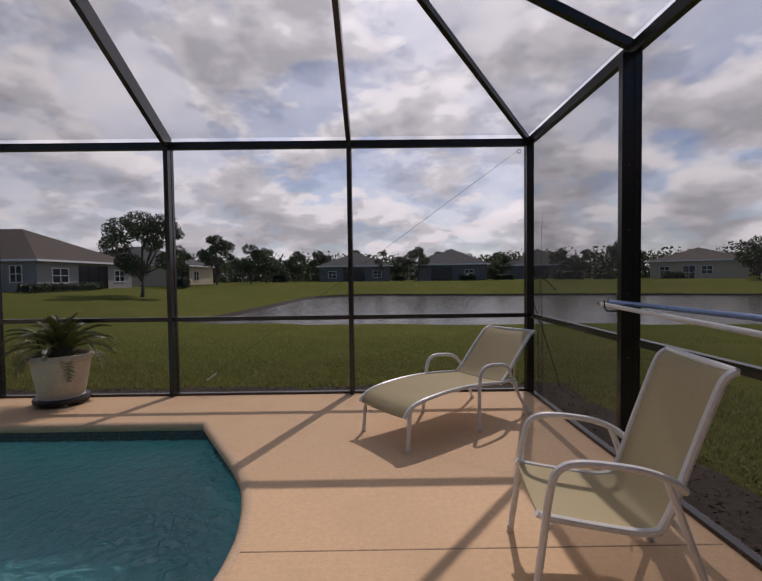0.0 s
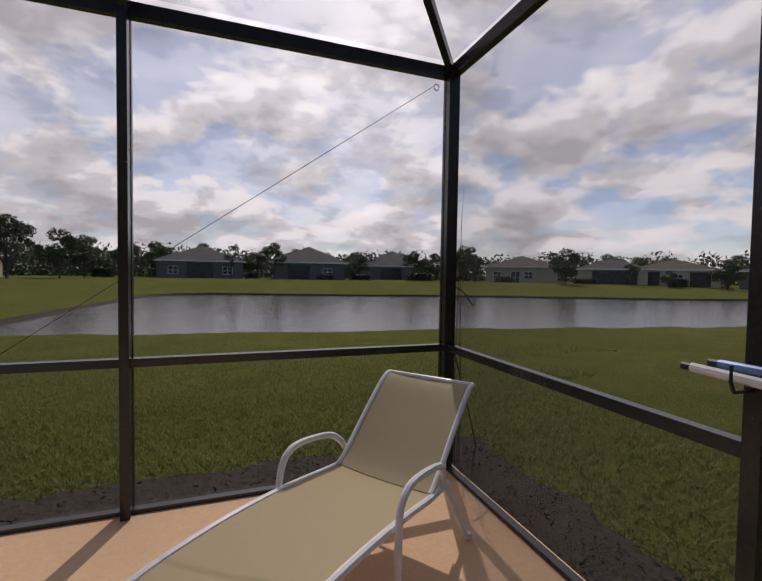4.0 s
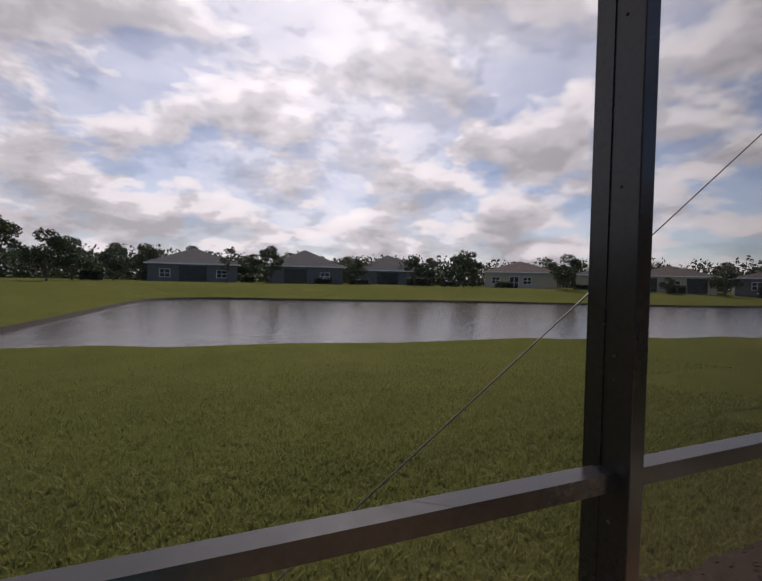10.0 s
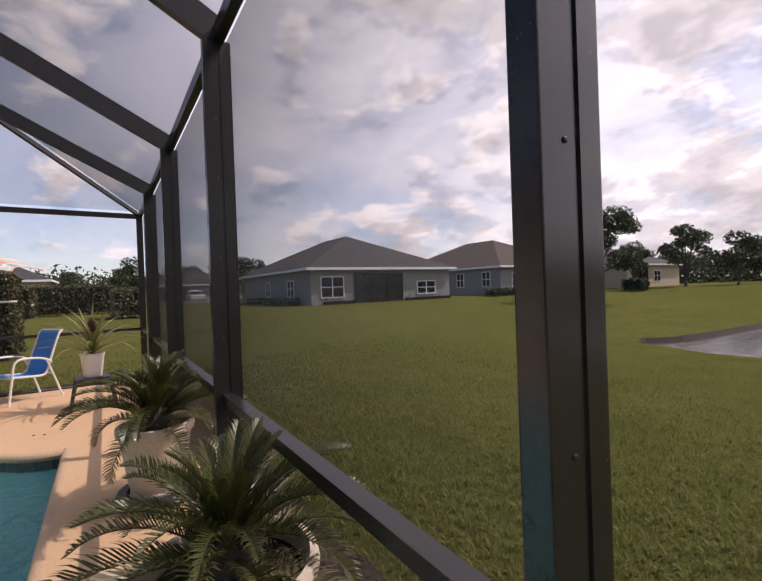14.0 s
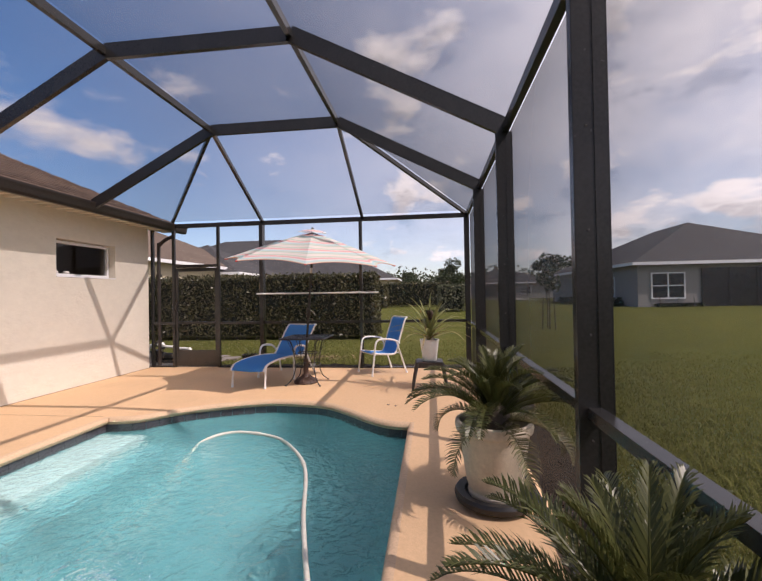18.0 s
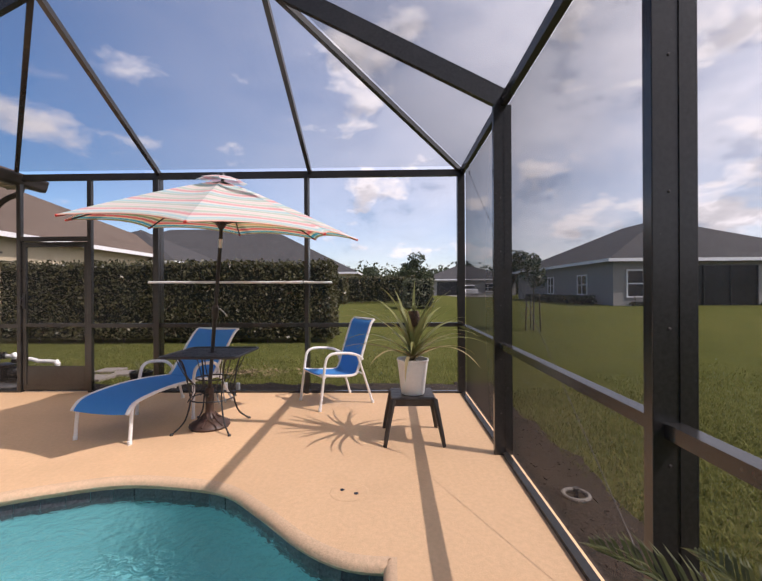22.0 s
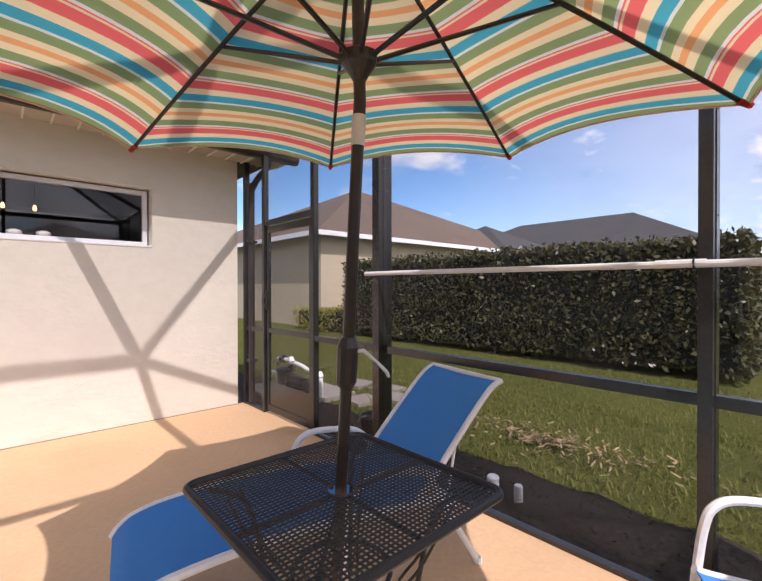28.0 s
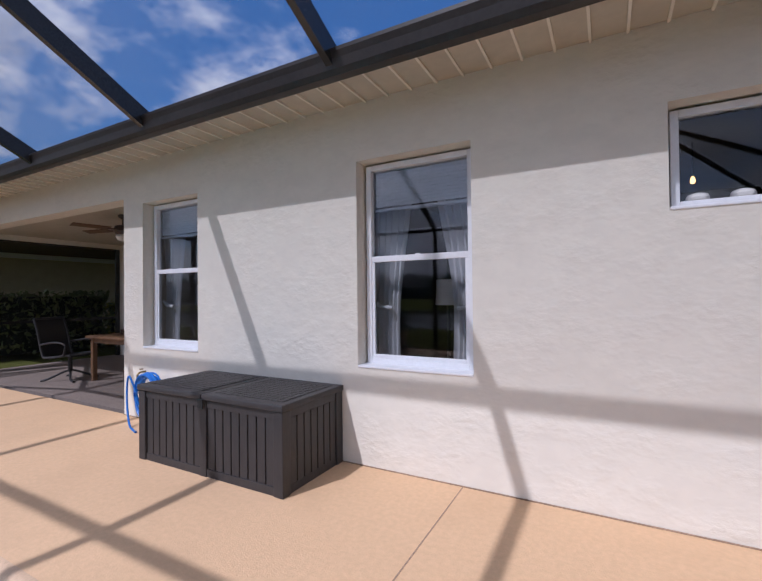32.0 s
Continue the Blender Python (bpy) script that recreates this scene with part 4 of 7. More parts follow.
solo("floor_room", Geo().box((-10.58, -6.0, -0.1), (LANAI_X - 0.22, HOUSE - 0.22, 0.01)), ROOM_SHADE, "inner room floor, dimness painted in", "floor", kind="structure")
solo("ceiling_room", Geo().box((-10.58, -6.0, 2.75), (LANAI_X - 0.22, HOUSE - 0.22, 2.85)), ROOM_SHADE, "inner room ceiling, dimness painted in", "ceiling", kind="structure")
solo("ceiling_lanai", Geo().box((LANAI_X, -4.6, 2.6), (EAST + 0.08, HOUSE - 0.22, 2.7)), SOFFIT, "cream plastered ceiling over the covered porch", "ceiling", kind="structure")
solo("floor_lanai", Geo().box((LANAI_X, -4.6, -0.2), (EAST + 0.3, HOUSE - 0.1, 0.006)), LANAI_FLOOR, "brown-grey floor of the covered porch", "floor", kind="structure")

# soffit with ribs paled for the light they catch, and an edge trim
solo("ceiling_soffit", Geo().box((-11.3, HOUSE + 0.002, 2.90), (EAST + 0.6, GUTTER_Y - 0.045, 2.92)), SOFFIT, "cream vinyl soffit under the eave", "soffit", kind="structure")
q = Geo()
x = -11.25
while x < EAST + 0.5:
    q.box((x, HOUSE + 0.004, 2.884), (x + 0.016, GUTTER_Y - 0.046, 2.9))
    x += 0.2
solo("trim_soffit_ribs", q, SOFFIT_LIT_RIB_TRIM, "raised ribs of the vinyl soffit, caught light in their pale colour", "soffit", kind="structure")
solo("trim_soffit_edge", Geo().box((-11.3, GUTTER_Y - 0.044, 2.872), (EAST + 0.6, GUTTER_Y - 0.022, 2.92), bevel=0.003), SOFFIT_LIT_RIB_TRIM, "pale trim along the front of the soffit", "trim", kind="structure")
solo("trim_wall_foot", Geo().box((-10.80, HOUSE + 0.001, 0.001), (LANAI_X, HOUSE + 0.011, 0.007)), JOINT, "thin dirty joint at the foot of the wall", "joint", kind="structure")

gutter = thing("roof_gutter", "dark bronze rain gutter along the eave with a curved downspout", "gutter", (0, 0, 0.02))
g0, g1 = -11.32, EAST + 0.6
prof = [(-0.02, 2.985), (-0.02, 2.83), (0.06, 2.825), (0.085, 2.86), (0.10, 2.92), (0.115, 2.96), (0.115, 2.985), (0.10, 2.985), (0.09, 2.93), (0.0, 2.86), (0.0, 2.985)]
q = Geo()
k = len(prof)
q.add([(xx, GUTTER_Y + a - 0.02, b) for xx in (g0, g1) for a, b in prof], [tuple((i, (i + 1) % k, k + (i + 1) % k, k + i)) for i in range(k)] + [tuple(range(k))[::-1], tuple(range(k, 2 * k))])
part("trough", q, GUTTER, gutter)
part("downspout", Geo().tube(smooth_path([(-10.95, GUTTER_Y + 0.02, 2.84), (-10.95, GUTTER_Y - 0.02, 2.74), (-10.93, GUTTER_Y - 0.18, 2.66), (-10.91, GUTTER_Y - 0.29, 2.55), (-10.90, GUTTER_Y - 0.31, 2.38), (-10.90, GUTTER_Y - 0.31, 0.02)], 4), 0.036, 10), GUTTER, gutter)
for z in (0.5, 1.9):
    part("strap", Geo().box((-10.95, GUTTER_Y - 0.36, z), (-10.855, GUTTER_Y - 0.268, z + 0.03)), GUTTER, gutter)


def hip_roof(x0, x1, y0, y1, z0, pitch):
    """Corner heights of a hip roof over a rectangle."""
    half = min(x1 - x0, y1 - y0) / 2
    if x1 - x0 >= y1 - y0:
        a, b = (x0 + half, (y0 + y1) / 2), (x1 - half, (y0 + y1) / 2)
        fs = [(0, 1, 5, 4), (1, 2, 5), (2, 3, 4, 5), (3, 0, 4)]
    else:
        a, b = ((x0 + x1) / 2, y0 + half), ((x0 + x1) / 2, y1 - half)
        fs = [(0, 1, 4), (1, 2, 5, 4), (2, 3, 5), (3, 0, 4, 5)]
    z1 = z0 + half * pitch
    return [(x0, y0, z0), (x1, y0, z0), (x1, y1, z0), (x0, y1, z0), (*a, z1), (*b, z1)], fs


roof = thing("house_roof", "brown shingled hip roof", "roof", (0, 0, 0.02), kind="structure")
pts, fs = hip_roof(-11.3, 14.0, -17.0, GUTTER_Y - 0.02, 2.965, 0.50)
part("roof_deck", Geo().add(pts, fs + [(3, 2, 1, 0)]), SHINGLE, roof)
q = Geo()
rng = random.Random(3)
for i in range(42):
    y0 = GUTTER_Y + 0.01 - i * 0.14
    z0 = 2.972 + i * 0.14 * 0.50
    x = -11.3 + i * 0.14 + rng.uniform(0, 0.2)
    while x < 3.0:
        w = rng.uniform(0.26, 0.42)
        t = 0.012 + rng.uniform(0, 0.006)
        q.add([(x, y0, z0 + t), (x + w - 0.008, y0, z0 + t), (x + w - 0.008, y0 - 0.16, z0 + 0.16 * 0.50 + 0.004), (x, y0 - 0.16, z0 + 0.16 * 0.50 + 0.004), (x, y0, z0 - 0.002), (x + w - 0.008, y0, z0 - 0.002)],
              [(0, 1, 2, 3), (4, 5, 1, 0)])
        x += w
tagged(part("shingle_courses", q, SHINGLE, roof), kind="stuff")
part("vent_pipe", Geo().lathe([(0.03, 0), (0.03, 0.12), (0.042, 0.12), (0.042, 0.17)], 12, pose(-6.64, -1.75, 3.235)), PVC, roof, "white plastic roof vent pipe")


# ---- windows ----
def window(name, x0, x1, z0, z1, hung, label):
    w = thing(name, label, "window", ((x0 + x1) / 2, HOUSE - 0.155, z0), kind="structure")
    hw, h, f = (x1 - x0) / 2, z1 - z0, 0.045
    frame_ = Geo()
    for lo, hi in (((-hw, -0.03, 0), (-hw + f, 0.035, h)), ((hw - f, -0.03, 0), (hw, 0.035, h)), ((-hw + f, -0.03, 0), (hw - f, 0.035, f)), ((-hw + f, -0.03, h - f), (hw - f, 0.035, h))):
        frame_.box(lo, hi, bevel=0.004)
    part("window_frame", frame_, WHITE_TRIM, w)
    part("window_sill", Geo().box((-hw - 0.018, -0.08, -0.02), (hw + 0.018, 0.162, 0.0), bevel=0.006), WHITE_TRIM, w, "white painted sill")
    if hung:
        mid = h * 0.525
        sash = part("lower_sash", Geo().box((-hw + f, -0.0, mid - 0.025), (hw - f, 0.03, mid + 0.022), bevel=0.004), WHITE_TRIM, w)
        for lo, hi in (((-hw + f, 0, f), (-hw + f + 0.024, 0.026, mid - 0.025)), ((hw - f - 0.024, 0, f), (hw - f, 0.026, mid - 0.025)), ((-hw + f + 0.024, 0, f), (hw - f - 0.024, 0.026, f + 0.03))):
            part("sash_rail", Geo().box(lo, hi, bevel=0.003), WHITE_TRIM, sash)
        part("sash_lock", Geo().box((-0.018, 0.004, mid + 0.022), (0.018, 0.024, mid + 0.03), bevel=0.002), WHITE_TRIM, sash)
        for a, b, y in ((f + 0.03, mid - 0.025, 0.012), (mid + 0.022, h - f, -0.012)):
            part("pane", Geo().add([(-hw + f, y, a), (hw - f, y, a), (hw - f, y, b), (-hw + f, y, b)], [(3, 2, 1, 0)]), PANE, w).visible_shadow = False
    else:
        part("pane", Geo().add([(-hw + f, 0, f), (hw - f, 0, f), (hw - f, 0, h - f), (-hw + f, 0, h - f)], [(3, 2, 1, 0)]), PANE, w).visible_shadow = False
    return w


window("window_1", -4.62, -3.745, 0.81, 2.40, True, "white single-hung window with curtains and a raised blind")
window("window_2", -7.465, -6.565, 0.795, 2.415, True, "white single-hung window with curtains and a raised blind")
window("window_3", -9.86, -8.65, 1.835, 2.42, False, "wide low white transom window with dark glass")


def curtains(x0, x1, z0, z1):
    y = HOUSE - 0.30
    c = thing("curtain_pair", "sheer white curtains tied back inside the window", "curtain", ((x0 + x1) / 2, y, z0 - 0.3), group="window curtains")
    h = z1 - z0 + 0.35
    for side in (-1, 1):
        rows = []
        for j in range(25):
            t = j / 24
            zz = h * (1 - t)
            pull = min(1.0, t / 0.66)
            pull = pull * pull * (3 - 2 * pull)
            inner = 0.09 + 0.15 * pull - 0.05 * max(0.0, t - 0.7)
            outer = 0.47
            row = []
            for i in range(31):
                s = i / 30
                xx = side * (outer - (outer - inner) * s)
                row.append((xx, 0.028 * math.sin(s * 34 + side) * (1 - 0.4 * pull) + 0.01 * math.sin(t * 9), zz))
            rows.append(row)
        q = Geo()
        b = 31
        q.add([p for r in rows for p in r], [(i * b + j, i * b + j + 1, (i + 1) * b + j + 1, (i + 1) * b + j) for i in range(24) for j in range(30)])
        cur = part("curtain", q, CURTAIN, c, "", True)
        part("tie_back", Geo().tube([(side * 0.28, 0.05, h * 0.38), (side * 0.38, 0.06, h * 0.385), (side * 0.48, 0.03, h * 0.41)], 0.018, 8), CURTAIN, cur)
    part("curtain_rod", Geo().tube([(-0.6, 0, h + 0.01), (0.6, 0, h + 0.01)], 0.012, 8), WHITE_TRIM, c)
    bl = thing("window_blind", "pale raised slatted blind at the window's top", "blind", ((x0 + x1) / 2, HOUSE - 0.20, z1), group="window blinds")
    part("head_rail", Geo().box((-0.40, -0.025, -0.05), (0.40, 0.025, 0.0), bevel=0.003), BLIND, bl)
    for i in range(11):
        part("slat", Geo().box((-0.40, -0.006, -0.0738 - i * 0.026), (0.40, 0.006, -0.0512 - i * 0.026)), BLIND, bl)
    part("bottom_rail", Geo().box((-0.40, -0.022, -0.375), (0.40, 0.022, -0.352), bevel=0.003), BLIND, bl)


curtains(-7.465, -6.565, 0.795, 2.415)
curtains(-4.62, -3.745, 0.81, 2.40)
LAMP_SHADE = surface("lamp_shade", (0.72, 0.70, 0.66), 0.8, spread=0.03)
TABLE_WOOD = surface("side_table_wood", (0.16, 0.085, 0.04), 0.5, spread=0.25, grain=12, stretch=(1, 8, 1))
for lx, ly in ((-6.98, -2.6), (-3.93, -2.32)):
    tb = thing("bedside_table", "small brown wooden table inside the window", "side table", (lx - 0.06, ly, 0.01), group="tables behind the windows")
    part("tabletop", Geo().box((-0.3, -0.25, 0.66), (0.28, 0.25, 0.70), bevel=0.01), TABLE_WOOD, tb)
    for sx in (-0.26, 0.24):
        for sy in (-0.21, 0.21):
            part("leg", Geo().box((sx - 0.02, sy - 0.02, 0), (sx + 0.02, sy + 0.02, 0.66)), TABLE_WOOD, tb)
    la = thing("table_lamp", "table lamp with a white drum shade", "lamp", (lx, ly, 0.712), group="lamps behind the windows")
    part("base", Geo().lathe([(0.08, 0), (0.08, 0.015), (0.02, 0.03), (0.012, 0.30), (0.012, 0.60)], 20), BLACK_METAL, la, "", True)
    part("shade", Geo().lathe([(0.13, 0.54), (0.12, 0.78), (0.115, 0.78), (0.125, 0.54)], 28, cap=False), LAMP_SHADE, la, "white fabric drum shade", True)
for dx in (-8.79, -9.0):
    d = solo("ceramic_shell", Geo().lathe([(0.0, 0.0), (0.03, 0.0), (0.056, 0.018), (0.060, 0.034), (0.050, 0.052), (0.02, 0.062), (0.0, 0.064)], 20, pose(dx, HOUSE - 0.20, 1.872), cap=False), LAMP_SHADE, "small round white ornament on the transom sill", "ornament", "ornaments on the sill", smooth=True)
    solo("ornament_stand", Geo().lathe([(0.03, 0), (0.02, 0.037)], 12, pose(dx, HOUSE - 0.20, 1.835)), LAMP_SHADE, "small white stand on the sill", "stand")
GLOW = bpy.data.materials.new("bulb_glow")
GLOW.use_nodes = True
GLOW.node_tree.nodes["Principled BSDF"].inputs["Emission Color"].default_value = (1.0, 0.55, 0.18, 1)
GLOW.node_tree.nodes["Principled BSDF"].inputs["Emission Strength"].default_value = 4.0
for px_ in (-9.03, -8.73):
    pend = thing("pendant_lamp", "small lit pendant bulb inside the room", "lamp", (px_, -3.6, 2.75), group="pendant lamps")
    part("cord", Geo().tube([(0, 0, 0), (0, 0, -0.32)], 0.005, 6), BLACK_METAL, pend)
    part("bulb", Geo().lathe([(0.0, -0.39), (0.016, -0.383), (0.022, -0.365), (0.016, -0.335), (0.010, -0.32)], 12, cap=False), GLOW, pend, "warm glowing bulb", True)


# ---- patio furniture ----
def sling_strip(profile, half, thick=0.008, sag=0.012):
    """A sling stretched along a side profile of (along, height) between two rails."""
    q = Geo()
    rows = []
    for x, z in profile:
        rows.append([(x, -half + 2 * half * i / 8, z - sag * (1 - (i / 4 - 1) ** 2)) for i in range(9)])
    q.slab(rows, thick)
    return q


def sling_chair(label, sling, at, turn, group):
    """Stacking chair: tube sides with arms, sling from the front edge up the back. Faces +x."""
    c = thing("sling_chair", label, "chair", at, turn, group)
    side = smooth_path([(0.29, 0, 0.415), (0.25, 0, 0.40), (0.05, 0, 0.375), (-0.14, 0, 0.365), (-0.205, 0, 0.42), (-0.285, 0, 0.66), (-0.36, 0, 0.88), (-0.402, 0, 0.985), (-0.445, 0, 1.02)], 5)
    prof = [(p.x, p.z) for p in side]
    part("sling", sling_strip(prof, 0.235), sling, c, "", True)
    for s in (-1, 1):
        part("side_rail", Geo().tube([(x, s * 0.25, z - 0.006) for x, z in prof], 0.0165, 8), WHITE_FRAME, c, "", True)
        arm = smooth_path([(0.315, s * 0.295, 0.0), (0.27, s * 0.29, 0.34), (0.245, s * 0.29, 0.53), (0.21, s * 0.292, 0.615), (0.12, s * 0.295, 0.645), (-0.08, s * 0.295, 0.63), (-0.20, s * 0.285, 0.59), (-0.265, s * 0.265, 0.54)], 5)
        part("arm_and_front_leg", Geo().tube(arm, 0.0165, 8), WHITE_FRAME, c, "", True)
        part("rear_leg", Geo().tube(smooth_path([(-0.19, s * 0.28, 0.59), (-0.25, s * 0.282, 0.42), (-0.34, s * 0.285, 0.16), (-0.39, s * 0.29, 0.0)], 4), 0.0155, 8), WHITE_FRAME, c, "", True)
        for x in (0.315, -0.39):
            part("foot_cap", Geo().lathe([(0.019, 0.0), (0.019, 0.03), (0.016, 0.034)], 10, pose(x, s * 0.295, 0)), PVC, c)
    part("front_bar", Geo().tube([(0.25, -0.29, 0.375), (0.25, 0.29, 0.375)], 0.013, 8), WHITE_FRAME, c)
    part("rear_bar", Geo().tube([(-0.26, -0.28, 0.37), (-0.26, 0.28, 0.37)], 0.013, 8), WHITE_FRAME, c)
    part("top_bar", Geo().tube([(-0.443, -0.25, 1.015), (-0.443, 0.25, 1.015)], 0.0155, 8), WHITE_FRAME, c)
    return c


sling_chair("white tube-frame patio chair with a cream sling seat", CREAM_SLING, (0.942, 1.838, 0), 171, "sling chairs")
sling_chair("white tube-frame patio chair with a bright blue sling seat", BLUE_SLING, (-10.42, 3.27, 0), -56, "sling chairs")


def lounger(label, sling, at, turn, reach=1.0, raised=1.0):
    """Chaise longue; x runs from the foot to the head."""
    c = thing("chaise_lounge", label, "lounger", at, turn, "chaise lounges")
    bed = smooth_path([(-0.03, 0, 0.285), (0.0, 0, 0.325), (0.06, 0, 0.365), (0.2, 0, 0.395), (0.5, 0, 0.415), (0.85, 0, 0.405), (1.15, 0, 0.375), (1.22, 0, 0.37)], 4)
    back = smooth_path([(1.22, 0, 0.375), (1.30, 0, 0.44), (1.48, 0, 0.63), (1.66, 0, 0.81), (1.74, 0, 0.87), (1.79, 0, 0.885)], 4)
    for p in back:
        p.x, p.z = 1.22 + (p.x - 1.22) * reach, 0.375 + (p.z - 0.375) * raised
    end = back[-1]
    part("seat_sling", sling_strip([(p.x, p.z) for p in bed], 0.285), sling, c, "", True)
    b = part("back_sling", sling_strip([(p.x, p.z) for p in back], 0.275), sling, c, "", True)
    for s in (-1, 1):
        part("back_rail", Geo().tube([(p.x, s * 0.292, p.z - 0.005) for p in back], 0.016, 8), WHITE_FRAME, b, "", True)
        rail_ = [(p.x, s * 0.302, p.z - 0.008) for p in bed]
        part("side_rail", Geo().tube(rail_ + [(1.4, s * 0.302, 0.36)], 0.0175, 8), WHITE_FRAME, c, "", True)
        part("foot_leg", Geo().tube(smooth_path([(0.12, s * 0.30, 0.375), (0.04, s * 0.30, 0.33), (0.015, s * 0.302, 0.18), (0.0, s * 0.303, 0.0)], 4), 0.0165, 8), WHITE_FRAME, c, "", True)
        part("arm_and_leg", Geo().tube(smooth_path([(0.79, s * 0.362, 0.0), (0.81, s * 0.352, 0.30), (0.83, s * 0.345, 0.47), (0.88, s * 0.345, 0.545), (0.98, s * 0.345, 0.565), (1.18, s * 0.342, 0.54), (1.27, s * 0.33, 0.49), (1.32, s * 0.315, 0.42)], 5), 0.0165, 8, flat=1.1), WHITE_FRAME, c, "", True)
        part("head_leg", Geo().tube([(1.34, s * 0.30, 0.40), (1.44, s * 0.325, 0.2), (1.55, s * 0.365, 0.0)], 0.0165, 8), WHITE_FRAME, c)
        ratchet = Geo().beam((1.33, s * 0.27, 0.37), (1.50, s * 0.27, 0.27), 0.006, 0.03)
        for k in range(5):
            ratchet.box((1.35 + k * 0.032, s * 0.27 - 0.004, 0.365 - k * 0.019), (1.362 + k * 0.032, s * 0.27 + 0.004, 0.39 - k * 0.019))
        part("recline_rack", ratchet, WHITE_FRAME, c)
        for x, dy in ((0.0, 0.303), (0.79, 0.362), (1.55, 0.365)):
            part("foot_cap", Geo().lathe([(0.02, 0.0), (0.02, 0.03), (0.017, 0.035)], 10, pose(x, s * dy, 0)), PVC, c)
    for x, z in ((0.03, 0.30), (0.6, 0.385), (1.2, 0.345)):
        part("cross_bar", Geo().tube([(x, -0.3, z), (x, 0.3, z)], 0.013, 8), WHITE_FRAME, c)
    part("head_bar", Geo().tube([(end.x - 0.005, -0.29, end.z - 0.005), (end.x - 0.005, 0.29, end.z - 0.005)], 0.0155, 8), WHITE_FRAME, b)
    part("back_prop", Geo().tube([(1.22 + 0.28 * reach, s * 0.26, 0.375 + 0.265 * raised) if up_ else (1.44, s * 0.26, 0.33) for s, up_ in ((-1, 1), (-1, 0), (1, 0), (1, 1))], 0.010, 8), WHITE_FRAME, c)
    return c


lounger("white tube-frame chaise lounge with a cream sling, back raised", CREAM_SLING, (0.005, 3.44, 0), 37, 0.95, 0.85)
lounger("white tube-frame chaise lounge with a bright blue sling, back raised", BLUE_SLING, (-9.015, 1.335, 0), 168.6)

# ---- umbrella and table ----
PX, PY = -9.472, 2.135


def perforated(half, hole_r):
    """Square mesh tabletop: crossing fine strips with a round ring in the middle."""
    q = Geo()
    s, w = 0.0165, 0.0022
    k = int(half / s)
    for i in range(-k, k + 1):
        p = i * s
        for a0, a1 in ((-half, half),):
            if abs(p) < hole_r:
                e = math.sqrt(hole_r ** 2 - p * p)
                spans = ((-half, -e), (e, half))
            else:
                spans = ((-half, half),)
            for a, b in spans:
                q.box((a, p - w, -0.003), (b, p + w, 0.001))
                q.box((p - w, a, -0.0045), (p + w, b, -0.0005))
    return q


table = thing("patio_table", "square black wrought-iron table with a mesh top", "table", (PX, PY + 0.03, 0), 0)
hs, hz = 0.36, 0.755
part("mesh_top", perforated(hs, 0.045), BLACK_METAL, table).location = (0, 0, hz)
rim = []
for cx, cy, a0 in ((1, 1, 0), (-1, 1, 90), (-1, -1, 180), (1, -1, 270)):
    rim += arc((cx * (hs - 0.045), cy * (hs - 0.045), hz), 0.05, a0, a0 + 90, 6, "xy")
part("top_rim", Geo().tube(rim, 0.0125, 8, closed=True), BLACK_METAL, table, "", True)
part("pole_ring", Geo().tube(arc((0, 0, hz), 0.047, 0, 345, 20, "xy"), 0.005, 6, closed=True), BLACK_METAL, table)
for a, b in (((-hs, 0), (hs, 0)), ((0, -hs), (0, hs)), ((-hs, -hs), (hs, hs))):
    d = Vector((*b, 0)).normalized() * 0.05
    for e in (a, b):
        sgn = -1 if e is a else 1
        part("top_brace", Geo().tube([(d.x * sgn, d.y * sgn, hz - 0.012), (e[0], e[1], hz - 0.012)], 0.006, 6), BLACK_METAL, table)
for sx in (-1, 1):
    for sy in (-1, 1):
        leg = smooth_path([(sx * 0.30, sy * 0.30, hz - 0.01), (sx * 0.235, sy * 0.235, hz - 0.03), (sx * 0.20, sy * 0.20, hz - 0.10), (sx * 0.17, sy * 0.17, 0.46), (sx * 0.155, sy * 0.155, 0.30), (sx * 0.19, sy * 0.19, 0.12), (sx * 0.255, sy * 0.255, 0.03), (sx * 0.28, sy * 0.28, 0.008)], 4)
        part("leg", Geo().tube(leg, 0.0085, 8), BLACK_METAL, table, "", True)
        part("foot", Geo().lathe([(0.016, 0.0), (0.016, 0.012), (0.009, 0.02)], 10, pose(sx * 0.28, sy * 0.28, 0)), BLACK_METAL, table)
        for dx, dy in ((sx * 0.045, 0), (0, sy * 0.045)):
            part("scroll_bar", Geo().tube(smooth_path([(sx * 0.215 + dx * 1.4, sy * 0.215 + dy * 1.4, hz - 0.015), (sx * 0.16 + dx, sy * 0.16 + dy, 0.55), (sx * 0.10 + dx, sy * 0.10 + dy, 0.42), (sx * 0.145 + dx, sy * 0.145 + dy, 0.28)], 4), 0.005, 6), BLACK_METAL, table)
part("leg_ring", Geo().tube(arc((0, 0, 0.50), 0.155, 0, 345, 24, "xy"), 0.008, 6, closed=True), BLACK_METAL, table)
part("leg_ring", Geo().tube(arc((0, 0, 0.30), 0.215, 0, 345, 24, "xy"), 0.007, 6, closed=True), BLACK_METAL, table)

